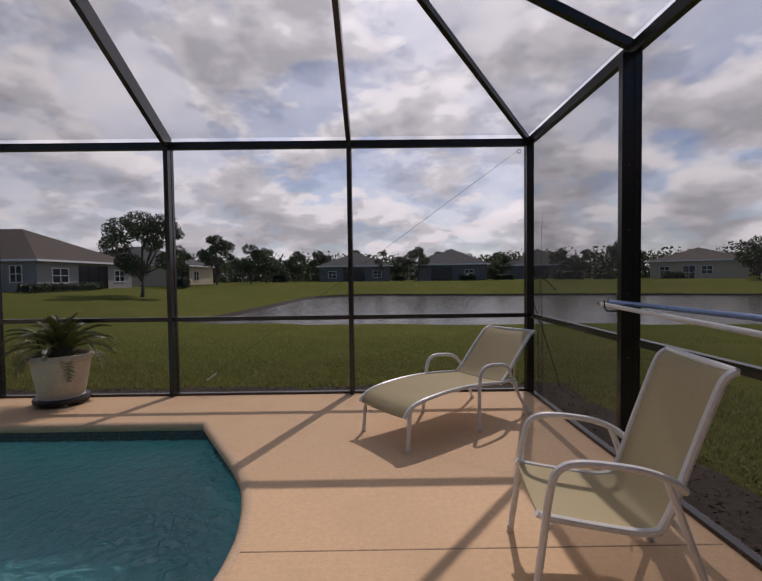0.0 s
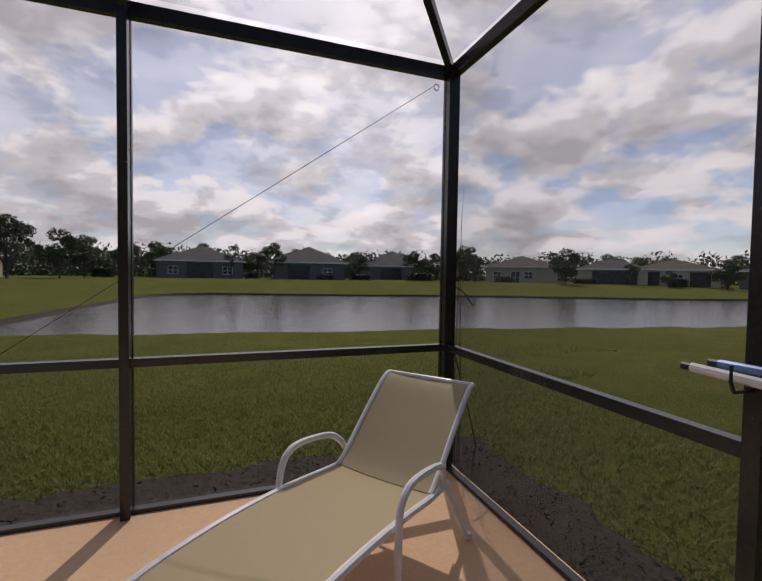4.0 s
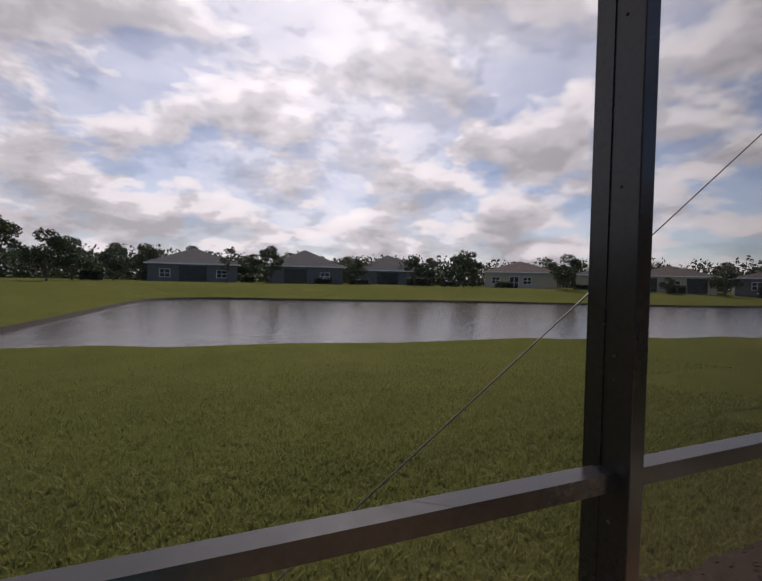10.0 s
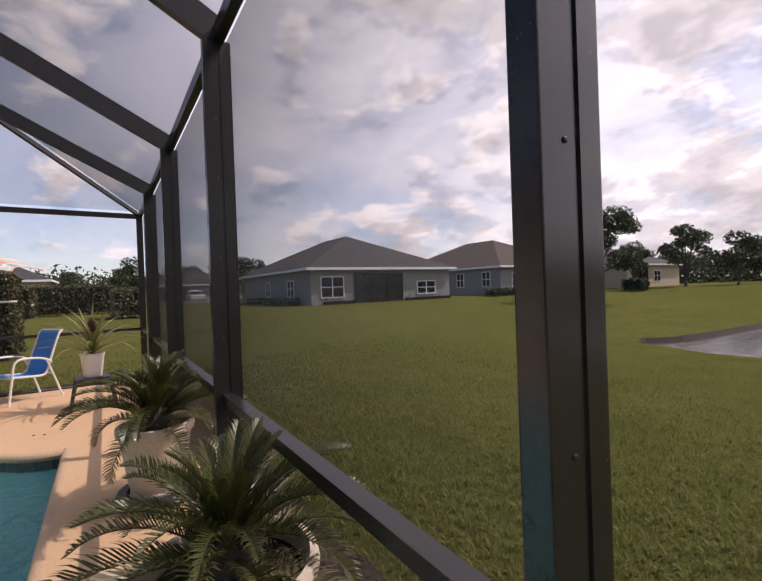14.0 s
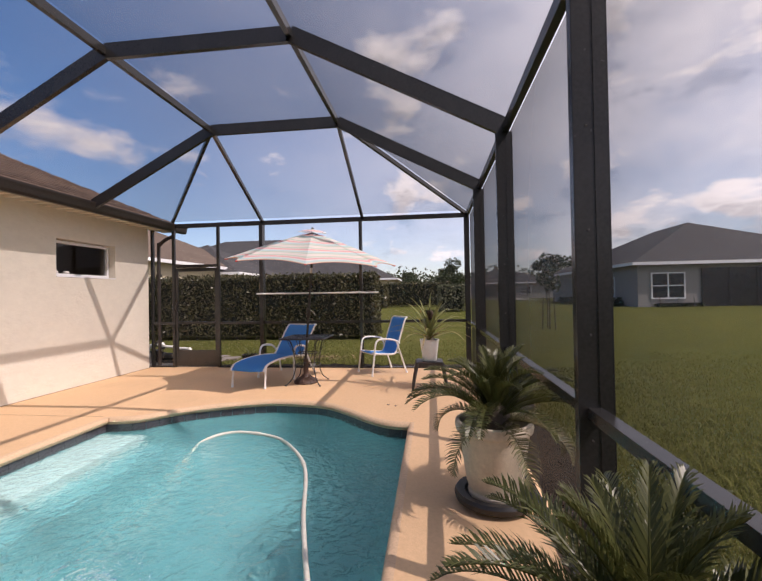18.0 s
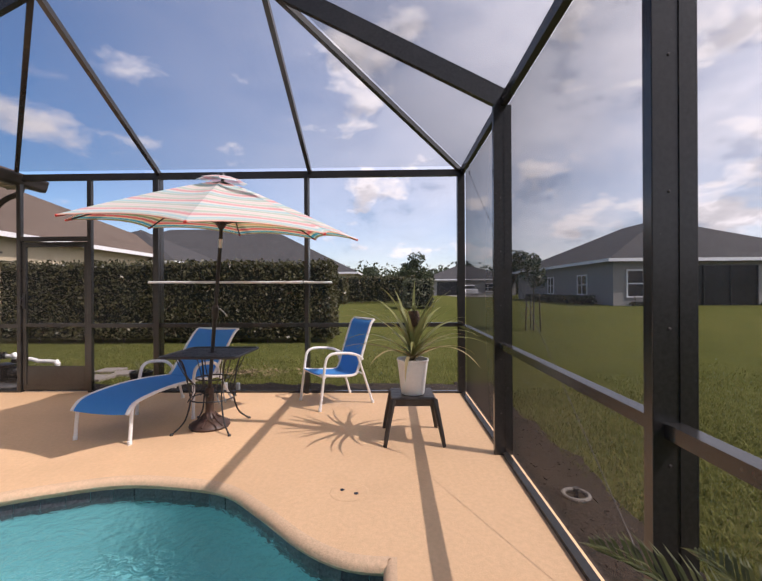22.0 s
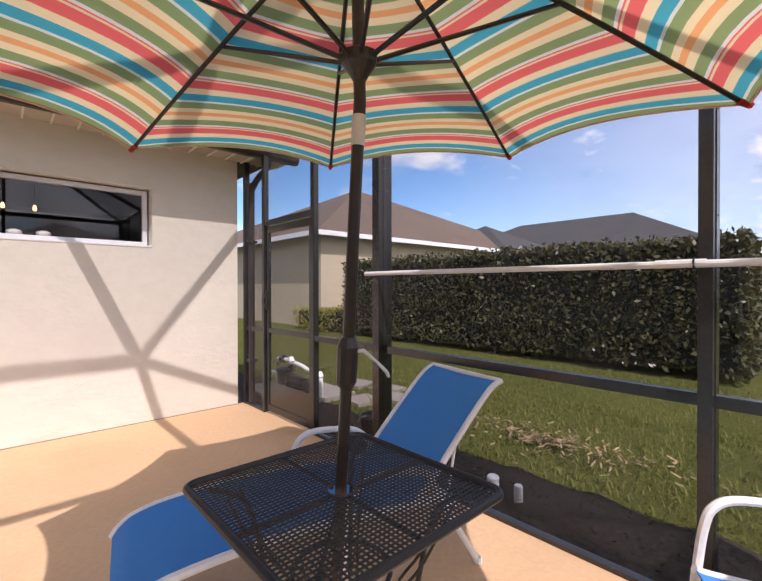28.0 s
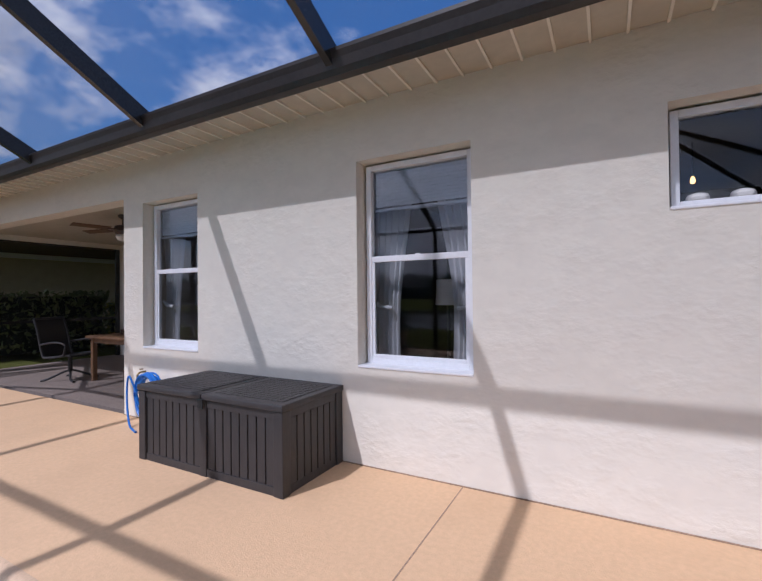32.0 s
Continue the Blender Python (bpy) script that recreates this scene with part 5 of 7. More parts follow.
base = thing("umbrella_base", "rusty cast-iron umbrella base under the table", "umbrella base", (PX, PY, 0))
part("foot_plate", Geo().lathe([(0.0, 0.0), (0.19, 0.0), (0.20, 0.02), (0.185, 0.045), (0.12, 0.075), (0.07, 0.10), (0.045, 0.15), (0.042, 0.17), (0.042, 0.38), (0.036, 0.40), (0.026, 0.40)], 28, cap=False), RUST_METAL, base, "", True)
for k in range(6):
    a = math.pi * k / 3
    part("petal_ridge", Geo().tube(smooth_path([(0.05 * math.cos(a), 0.05 * math.sin(a), 0.14), (0.10 * math.cos(a), 0.10 * math.sin(a), 0.088), (0.19 * math.cos(a), 0.19 * math.sin(a), 0.04)], 3), 0.012, 6), RUST_METAL, base, "", True)
part("clamp_knob", Geo().lathe([(0.014, 0), (0.02, 0.01), (0.02, 0.03), (0.01, 0.035)], 12, pose(0.04, 0, 0.33, 0, 90, 0)), BLACK_PLASTIC, base)

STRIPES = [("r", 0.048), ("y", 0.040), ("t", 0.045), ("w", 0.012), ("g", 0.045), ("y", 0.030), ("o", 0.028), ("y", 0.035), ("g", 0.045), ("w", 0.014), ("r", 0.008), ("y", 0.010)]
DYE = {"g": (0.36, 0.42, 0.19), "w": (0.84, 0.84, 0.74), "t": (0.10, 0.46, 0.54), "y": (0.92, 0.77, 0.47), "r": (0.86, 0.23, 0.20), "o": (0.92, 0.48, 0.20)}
# same stripes paled towards white: the sun's glare on the outer side, as colour
SUNLIT_DYE = {"g": (0.66, 0.78, 0.68), "w": (0.90, 0.91, 0.90), "t": (0.58, 0.82, 0.84), "y": (0.93, 0.915, 0.88), "r": (0.93, 0.55, 0.55), "o": (0.93, 0.83, 0.78)}


def canopy_mat(name, dyes, through_light, sheer=0.0):
    m = bpy.data.materials.new(name)
    m.use_nodes = True
    n, l = m.node_tree.nodes, m.node_tree.links
    b = n["Principled BSDF"]
    b.inputs["Roughness"].default_value = 0.85
    b.inputs["Specular IOR Level"].default_value = 0.15
    uv = n.new("ShaderNodeUVMap")
    sp = n.new("ShaderNodeSeparateXYZ")
    l.new(uv.outputs[0], sp.inputs[0])
    fr = n.new("ShaderNodeMath")
    fr.operation = "FRACT"
    l.new(sp.outputs[0], fr.inputs[0])
    r = n.new("ShaderNodeValToRGB")
    r.color_ramp.interpolation = "CONSTANT"
    total, at = sum(w for _, w in STRIPES), 0.0
    while len(r.color_ramp.elements) < len(STRIPES):
        r.color_ramp.elements.new(0.5)
    for e, (k, w) in zip(r.color_ramp.elements, STRIPES):
        e.position = at / total
        e.color = (*dyes[k], 1)
        at += w
    l.new(fr.outputs[0], r.inputs[0])
    t = n.new("ShaderNodeTexNoise")
    t.inputs["Scale"].default_value = 3.0
    hs_ = n.new("ShaderNodeHueSaturation")
    mr = n.new("ShaderNodeMapRange")
    mr.inputs["To Min"].default_value, mr.inputs["To Max"].default_value = 0.86, 1.1
    l.new(t.outputs[0], mr.inputs["Value"])
    l.new(mr.outputs[0], hs_.inputs["Value"])
    l.new(r.outputs[0], hs_.inputs["Color"])
    l.new(hs_.outputs[0], b.inputs["Base Color"])
    tl, ms = n.new("ShaderNodeBsdfTranslucent"), n.new("ShaderNodeMixShader")
    l.new(hs_.outputs[0], tl.inputs[0])
    ms.inputs[0].default_value = through_light
    l.new(b.outputs[0], ms.inputs[1])
    l.new(tl.outputs[0], ms.inputs[2])
    weave, open_ = n.new("ShaderNodeMixShader"), n.new("ShaderNodeBsdfTransparent")
    weave.inputs[0].default_value = sheer
    l.new(ms.outputs[0], weave.inputs[1])
    l.new(open_.outputs[0], weave.inputs[2])
    l.new(weave.outputs[0], n["Material Output"].inputs[0])
    return m


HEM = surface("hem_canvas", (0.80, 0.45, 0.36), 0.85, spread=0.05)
# one cloth as two shells; the outer has sunlight painted into its dyes
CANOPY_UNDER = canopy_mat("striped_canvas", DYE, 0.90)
CANOPY_TOP = canopy_mat("sunlit_canvas", SUNLIT_DYE, 0.34, 0.21)

umbrella = thing("patio_umbrella", "open market umbrella with multicoloured stripes on a brown pole", "umbrella", (PX, PY, 0.405))
part("pole", Geo().tube([(0, 0, -0.3), (0, 0, 1.55)], 0.0190, 12), POLE_BROWN, umbrella)
part("tilt_joint", Geo().tube([(0, 0, 1.42), (0.0, 0.0, 1.51)], 0.021, 12), ALUMINIUM, umbrella, "bare aluminium tilt sleeve")
head = part("upper_pole", Geo().tube([(0, 0, 0), (0, 0, 0.565)], 0.0185, 12), POLE_BROWN, umbrella)
head.matrix_basis = pose(0, 0, 1.55, 0.6, 4.8, 0)
umbrella.matrix_basis = pose(PX, PY, 0.405, -4.6, 0, 0)
crank = part("crank_box", Geo().lathe([(0.022, -0.08), (0.032, -0.06), (0.034, 0.05), (0.022, 0.08)], 12, pose(0, 0, 0.76)), POLE_BROWN, umbrella)
part("crank_handle", Geo().tube([(-0.012, 0.015, 0.795), (-0.035, 0.032, 0.80), (-0.070, 0.060, 0.765), (-0.095, 0.080, 0.735), (-0.10, 0.085, 0.72)], [0.009, 0.012, 0.008, 0.010, 0.008], 8, flat=0.6), CRANK_GREY, crank, "pale grey crank handle", True)
RIB, DROP, TIP0 = 1.40, 0.495, 13


def canopy(z_off, sag):
    """Eight sagging gores between the ribs, with a scalloped edge."""
    g_, uvs = Geo(), []
    steps, cols = 14, 10
    for k in range(8):
        a0, a1 = radians(TIP0 + 45 * k), radians(TIP0 + 45 * (k + 1))
        pts = []
        for i in range(steps + 1):
            t = 0.11 + 0.89 * i / steps
            for j in range(cols + 1):
                s = j / cols
                p0, p1 = Vector((math.cos(a0), math.sin(a0))), Vector((math.cos(a1), math.sin(a1)))
                bow = 4 * s * (1 - s)
                p = (p0 * (1 - s) + p1 * s) * RIB * t * (1 - 0.075 * bow * t)
                z = -DROP * (t * (1 - 0.075 * bow * t)) ** 1.12 - sag * bow * t * (1 - t) * 0.10 + z_off
                pts.append((p.x, p.y, z))
                uvs.append((t * RIB / 0.36 + 0.583 + 0.064 * bow * t, s))
        b = cols + 1
        g_.add(pts, [(i * b + j, (i + 1) * b + j, (i + 1) * b + j + 1, i * b + j + 1) for i in range(steps) for j in range(cols)])
    return g_, uvs


def striped(name, g_, uvs, m, parent, label):
    ob = part(name, g_, m, parent, label, True)
    layer = ob.data.uv_layers.new(name="UVMap")
    for lp in ob.data.loops:
        layer.data[lp.index].uv = uvs[lp.vertex_index]
    return ob


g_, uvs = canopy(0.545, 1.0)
under = striped("canopy_underside", g_, uvs, CANOPY_UNDER, umbrella, "striped canvas underside in green, teal, coral, orange and cream")
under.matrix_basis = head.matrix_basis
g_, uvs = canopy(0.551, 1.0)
top = striped("canopy_top", g_, uvs, CANOPY_TOP, umbrella, "striped canvas top with sun glare put into its pale colours")
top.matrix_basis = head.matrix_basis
hem = Geo()
for k in range(8):
    a0, a1 = radians(TIP0 + 45 * k), radians(TIP0 + 45 * (k + 1))
    line = []
    for j in range(11):
        s = j / 10
        w_ = 1 - 0.3 * s * (1 - s)
        line.append((RIB * w_ * (math.cos(a0) * (1 - s) + math.cos(a1) * s), RIB * w_ * (math.sin(a0) * (1 - s) + math.sin(a1) * s), 0.547 - DROP * w_ ** 1.12))
    hem.tube(line, 0.006, 5)
part("hem", hem, HEM, top, "faded coral edge piping")
vent = Geo()
uvs = []
for k in range(8):
    a0, a1 = radians(TIP0 + 45 * k), radians(TIP0 + 45 * (k + 1))
    for a in (a0, a1):
        for r_, z in ((0.02, 0.60), (0.12, 0.585), (0.25, 0.535)):
            vent.v.append((r_ * math.cos(a), r_ * math.sin(a), z + (0.012 if r_ > 0.2 and k % 2 else 0)))
            uvs.append((r_ / 0.36 + 0.583, 0))
    o = 6 * k
    vent.f += [(o, o + 1, o + 4, o + 3), (o + 1, o + 2, o + 5, o + 4)]
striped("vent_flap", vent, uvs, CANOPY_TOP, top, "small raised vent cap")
part("finial", Geo().lathe([(0.02, 0.585), (0.026, 0.60), (0.018, 0.62), (0.006, 0.63)], 12), POLE_BROWN, head, "", True)
hub = part("runner_hub", Geo().lathe([(0.021, 0.06), (0.030, 0.075), (0.052, 0.105), (0.055, 0.135), (0.022, 0.15)], 16), POLE_BROWN, head)
for k in range(8):
    a = radians(TIP0 + 45 * k)
    c, s = math.cos(a), math.sin(a)
    rib = part("rib", Geo().tube([(RIB * t * c, RIB * t * s, 0.537 - DROP * t ** 1.12) for t in (0.02, 0.2, 0.4, 0.6, 0.8, 0.985)], 0.0085, 6), POLE_BROWN, head)
    t = 0.46
    part("strut", Geo().tube([(0.05 * c, 0.05 * s, 0.12), (RIB * t * c, RIB * t * s, 0.530 - DROP * t ** 1.12)], 0.0075, 6), POLE_BROWN, rib)
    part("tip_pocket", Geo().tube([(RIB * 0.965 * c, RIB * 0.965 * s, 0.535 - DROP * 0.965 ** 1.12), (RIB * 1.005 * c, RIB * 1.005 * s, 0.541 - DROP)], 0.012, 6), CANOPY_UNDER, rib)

# ---- stool with the pineapple ----
stool = thing("plastic_stool", "small dark brown plastic side table", "side table", (-9.19, 4.185, 0), 2)
part("top", Geo().box((-0.20, -0.20, 0.385), (0.20, 0.20, 0.415), bevel=0.012), PLASTIC_DARK, stool)
for i in range(6):
    part("top_slat", Geo().box((-0.185 + i * 0.062, -0.185, 0.413), (-0.127 + i * 0.062, 0.185, 0.4175), bevel=0.002), PLASTIC_DARK, stool)
for a, b in (((-0.19, -0.19), (0.19, -0.19)), ((0.19, -0.19), (0.19, 0.19)), ((0.19, 0.19), (-0.19, 0.19)), ((-0.19, 0.19), (-0.19, -0.19))):
    part("apron", Geo().beam((*a, 0.365), (*b, 0.365), 0.016, 0.045), PLASTIC_DARK, stool)
for sx in (-1, 1):
    for sy in (-1, 1):
        q = Geo().tube(smooth_path([(sx * 0.185, sy * 0.185, 0.40), (sx * 0.20, sy * 0.20, 0.33), (sx * 0.235, sy * 0.235, 0.15), (sx * 0.262, sy * 0.262, 0.0)], 3), [0.034, 0.034, 0.033, 0.03, 0.028, 0.026, 0.025, 0.024, 0.022, 0.02], 8, flat=0.7)
        part("leg", q, PLASTIC_DARK, stool, "", True)

pot = thing("flower_pot", "white square-shouldered plastic pot on the stool", "pot", (-9.16, 4.19, 0.42), 8)
pot.scale = (1.08, 1.08, 1.04)
part("shell", Geo().lathe([(0.0, 0.0), (0.095, 0.0), (0.10, 0.01), (0.132, 0.29), (0.138, 0.295), (0.138, 0.31), (0.126, 0.31), (0.122, 0.26), (0.0, 0.26)], 32, cap=False, square=0.2), POT_WHITE, pot, "", True)
part("soil", Geo().lathe([(0.0, 0.285), (0.06, 0.282), (0.12, 0.268)], 24, cap=False, square=0.15), SOIL, pot)


def strap_leaf(length, width, rise, droop, turn, rng, fold=0.25):
    """A channelled strap leaf arching out of the crown."""
    rows = []
    k = 12
    x = z = 0.0
    ang = rise
    for i in range(k + 1):
        t = i / k
        w = width * (0.75 + 0.25 * math.sin(min(1, t * 2.2) * math.pi)) * (1 - t ** 2.6) + 0.001
        rows.append([(x, -w, z + w * fold), (x, 0, z), (x, w, z + w * fold)])
        ang -= droop / k * (0.4 + 1.3 * t)
        x += length / k * math.cos(ang)
        z += length / k * math.sin(ang)
    g2 = Geo()
    g2.add([p for r in rows for p in r], [(i * 3 + j, i * 3 + j + 1, (i + 1) * 3 + j + 1, (i + 1) * 3 + j) for i in range(k) for j in range(2)], pose(0, 0, 0, rng.uniform(-8, 8), 0, turn))
    return g2


pine = thing("pineapple_plant", "potted pineapple plant with long arching leaves and a ripening fruit", "plant", (-9.16, 4.19, 0.705))
rng = random.Random(21)
for k in range(34):
    u = k / 33
    g2 = strap_leaf(rng.uniform(0.66, 0.88) * (1 - 0.2 * u), rng.uniform(0.021, 0.030), radians(22 + 60 * u + rng.uniform(-8, 8)), radians(72 - 44 * u + rng.uniform(-22, 22)), k * 137.5 + rng.uniform(-15, 15), rng)
    for i, v in enumerate(g2.v):
        g2.v[i] = (v[0], v[1], v[2] + 0.02 + 0.14 * u)
    dry = k < 7
    part("leaf", g2, PINE_DRY if dry else PINE_LEAF, pine, "yellowed drooping leaf" if dry else "", True)
part("stem", Geo().tube([(0, 0, -0.01), (0.0, 0.005, 0.18), (0.015, 0.01, 0.34)], [0.045, 0.026, 0.016], 8), PINE_DRY, pine)
fruit = Geo()
for i in range(9):
    zz = 0.35 + i * 0.0155
    rr = 0.047 * math.sin(math.pi * (0.16 + 0.68 * (i + 0.5) / 9)) ** 0.6
    for j in range(11):
        a = 2 * math.pi * (j + 0.5 * (i % 2)) / 11
        m = Matrix.Translation((0.017 + rr * math.cos(a), 0.01 + rr * math.sin(a), zz)) @ Matrix.Rotation(a, 4, "Z") @ Matrix.Rotation(math.pi / 2, 4, "Y")
        fruit.lathe([(0.0135, -0.01), (0.0125, 0.004), (0.007, 0.009), (0.002, 0.014)], 6, m)
fr_ = part("fruit", fruit, FRUIT, pine, "brown pineapple with knobbly rind")
for k in range(14):
    g2 = strap_leaf(rng.uniform(0.05, 0.09), 0.006, radians(rng.uniform(45, 88)), radians(35), k * 137.5, rng)
    g2.v = [(v[0] + 0.017, v[1] + 0.01, v[2] + 0.485) for v in g2.v]
    part("crown_leaf", g2, PINE_LEAF, fr_)


# ---- sago palms in stone pots ----
def frond(length, rise, droop, rng):
    """A feather frond: a curved rib with many narrow leaflets."""
    g2 = Geo()
    k, x, z, ang = 48, 0.0, 0.0, rise
    line = []
    for i in range(k + 1):
        line.append((x, z, ang))
        ang -= droop / k * (0.35 + 1.3 * i / k)
        x += length / k * math.cos(ang)
        z += length / k * math.sin(ang)
    g2.tube([(a, 0, b) for a, b, _ in line[::4]], [0.0075 * (1 - 0.8 * i / 12) for i in range(13)], 5)
    for i in range(4, k + 1):
        t = i / k
        a, b, an = line[i]
        ll = 0.165 * math.sin(math.pi * min(1, 0.16 + 0.80 * t)) ** 0.7 * rng.uniform(0.85, 1.1)
        for s in (-1, 1):
            fwd = radians(50 - 18 * t + rng.uniform(-7, 7))
            lift = radians(38 + rng.uniform(-9, 9))
            d = Vector((math.cos(fwd) * math.cos(an), s * math.sin(fwd), math.cos(fwd) * math.sin(an) + math.sin(lift) * 0.8)).normalized()
            e = Vector((math.cos(an), 0, math.sin(an)))
            w = 0.0062
            p0 = Vector((a, 0, b))
            p1 = p0 + d * ll * 0.6
            p2 = p0 + d * ll + Vector((0, 0, -0.18 * ll))
            o = len(g2.v)
            g2.v += [tuple(p0 - e * w), tuple(p0 + e * w), tuple(p1 + e * w * 0.9), tuple(p1 - e * w * 0.9), tuple(p2)]
            g2.f += [(o, o + 1, o + 2, o + 3), (o + 3, o + 2, o + 4)]
    return g2


def sago(at, seed, lush, girth):
    rng = random.Random(seed)
    cad = thing("plant_caddy", "round black rolling plant caddy", "plant caddy", (at[0], at[1], 0), group="plant caddies")
    part("dish", Geo().lathe([(0.0, 0.05), (0.20, 0.05), (0.205, 0.085), (0.262, 0.092), (0.275, 0.07), (0.268, 0.035), (0.20, 0.028), (0.0, 0.028)], 32, cap=False), BLACK_PLASTIC, cad, "", True)
    for k in range(4):
        a = math.pi / 4 + k * math.pi / 2
        fk = part("caster_fork", Geo().box((0.19 * math.cos(a) - 0.015, 0.19 * math.sin(a) - 0.022, 0.02), (0.19 * math.cos(a) + 0.015, 0.19 * math.sin(a) + 0.022, 0.035)), ALUMINIUM, cad)
        part("caster_wheel", Geo().lathe([(0.02, -0.009), (0.02, 0.009)], 14, pose(0.20 * math.cos(a), 0.20 * math.sin(a), 0.02, 90, 0, math.degrees(a))), PVC, fk)
    pt = thing("planter", "large tapered cast-stone planter with a rolled rim", "planter", (at[0], at[1], 0.052), group="stone planters")
    pt.scale = (girth, girth, 0.93)
    part("body", Geo().lathe([(0.0, 0.0), (0.185, 0.0), (0.20, 0.012), (0.205, 0.04), (0.195, 0.055), (0.215, 0.12), (0.262, 0.44), (0.27, 0.47), (0.29, 0.485), (0.297, 0.52), (0.29, 0.55), (0.265, 0.555), (0.25, 0.53), (0.24, 0.47), (0.0, 0.47)], 40, cap=False), POT_STONE, pt, "", True)
    part("soil", Geo().lathe([(0.0, 0.50), (0.13, 0.495), (0.245, 0.48)], 24, cap=False), SOIL, pt)
    pl = thing("sago_palm", "sago palm with stiff arching dark green feather fronds", "palm", (at[0], at[1], 0.52), group="sago palms")
    part("trunk", Geo().lathe([(0.10, -0.05), (0.12, 0.03), (0.105, 0.11), (0.05, 0.16), (0.0, 0.17)], 16, cap=False), BARK, pl, "short shaggy brown trunk", True)
    kinds = [(frond(0.58, radians(80), radians(46), rng), SAGO), (frond(0.74, radians(64), radians(76), rng), SAGO), (frond(0.82, radians(44), radians(92), rng), SAGO), (frond(0.74, radians(18), radians(105), rng), SAGO_DRY)]
    meshes = [kk.mesh("frond", m) for kk, m in kinds]
    n = 44
    for k in range(n):
        u = k / (n - 1)
        kk = 0 if u < 0.25 else 1 if u < 0.55 else 2 if u < 0.85 else 3
        ob = part("frond", meshes[kk], None, pl, "faded older frond" if kk == 3 else "")
        ob.matrix_basis = Matrix.Translation((0, 0, 0.06 - 0.05 * u)) @ Matrix.Rotation(radians(k * 137.5 + rng.uniform(-10, 10)), 4, "Z") @ Matrix.Rotation(radians(rng.uniform(-7, 7)), 4, "Y") @ Matrix.Scale(rng.uniform(0.82, 1.02) * lush, 4)


sago((-3.64, 4.69), 7, 0.82, 1.07)
sago((-5.64, 4.645), 8, 0.92, 0.89)

# ---- deck box and hose ----
BX0, BX1, BY0, BY1, BH = -6.40, -4.825, -1.63, -0.91, 0.637
box = thing("deck_box", "large dark brown resin deck storage box, lid closed", "storage box", ((BX0 + BX1) / 2, (BY0 + BY1) / 2, 0))
hw, hd = (BX1 - BX0) / 2, (BY1 - BY0) / 2
part("body", Geo().box((-hw + 0.03, -hd + 0.03, 0.0), (hw - 0.03, hd - 0.03, BH - 0.07), bevel=0.006), RESIN, box)
for sx in (-1, 1):
    for sy in (-1, 1):
        part("corner_post", Geo().box((min(sx * hw, sx * (hw - 0.085)), min(sy * hd, sy * (hd - 0.085)), 0), (max(sx * hw, sx * (hw - 0.085)), max(sy * hd, sy * (hd - 0.085)), BH - 0.06), bevel=0.008), RESIN, box)
for y0 in (hd - 0.034, -hd + 0.012):
    for z0, z1 in ((0.0, 0.06), (BH - 0.12, BH - 0.065)):
        part("rail", Geo().box((-hw + 0.085, y0, z0), (hw - 0.085, y0 + 0.022, z1), bevel=0.003), RESIN, box)
    part("middle_post", Geo().box((-0.035, y0, 0.0), (0.035, y0 + 0.028, BH - 0.065), bevel=0.004), RESIN, box)
    for half in (-1, 1):
        for i in range(8):
            w = (hw - 0.085 - 0.035) / 8
            xa = half * (0.035 + w * i) if half > 0 else -(0.035 + w * (i + 1))
            part("slat", Geo().box((xa + 0.006, y0 - 0.002, 0.06), (xa + w - 0.006, y0 + 0.015, BH - 0.12), bevel=0.003), RESIN, box)
for sx in (-1, 1):
    xa, xb = sorted((sx * (hw - 0.034), sx * (hw - 0.012)))
    for z0, z1 in ((0.0, 0.06), (BH - 0.12, BH - 0.065)):
        part("rail", Geo().box((xa, -hd + 0.085, z0), (xb, hd - 0.085, z1), bevel=0.003), RESIN, box)
    for i in range(7):
        w = (2 * hd - 0.17) / 7
        part("slat", Geo().box((xa, -hd + 0.085 + w * i + 0.006, 0.06), (xb - 0.006 * (sx > 0) , -hd + 0.085 + w * (i + 1) - 0.006, BH - 0.12), bevel=0.003), RESIN, box)
for half in (-1, 1):
    xa, xb = (0.004, hw + 0.01) if half > 0 else (-hw - 0.01, -0.004)
    lid = part("lid", Geo().box((xa, -hd - 0.005, BH - 0.06), (xb, hd + 0.012, BH - 0.012), bevel=0.012), RESIN, box, "lid panel with a woven relief")
    nx, ny = 12, 12
    cells = Geo()
    for i in range(nx):
        for j in range(ny):
            cx = xa + 0.06 + (xb - xa - 0.12) * (i + 0.5) / nx
            cy = -hd + 0.06 + (2 * hd - 0.12) * (j + 0.5) / ny
            a, b = (0.026, 0.018) if (i + j) % 2 else (0.022, 0.022)
            cells.box((cx - a, cy - b, BH - 0.014), (cx + a, cy + b, BH - 0.007))
    part("lid_relief", cells, RESIN, lid)
part("latch", Geo().box((-0.03, hd + 0.01, BH - 0.12), (0.03, hd + 0.022, BH - 0.05), bevel=0.004), BLACK_PLASTIC, box)

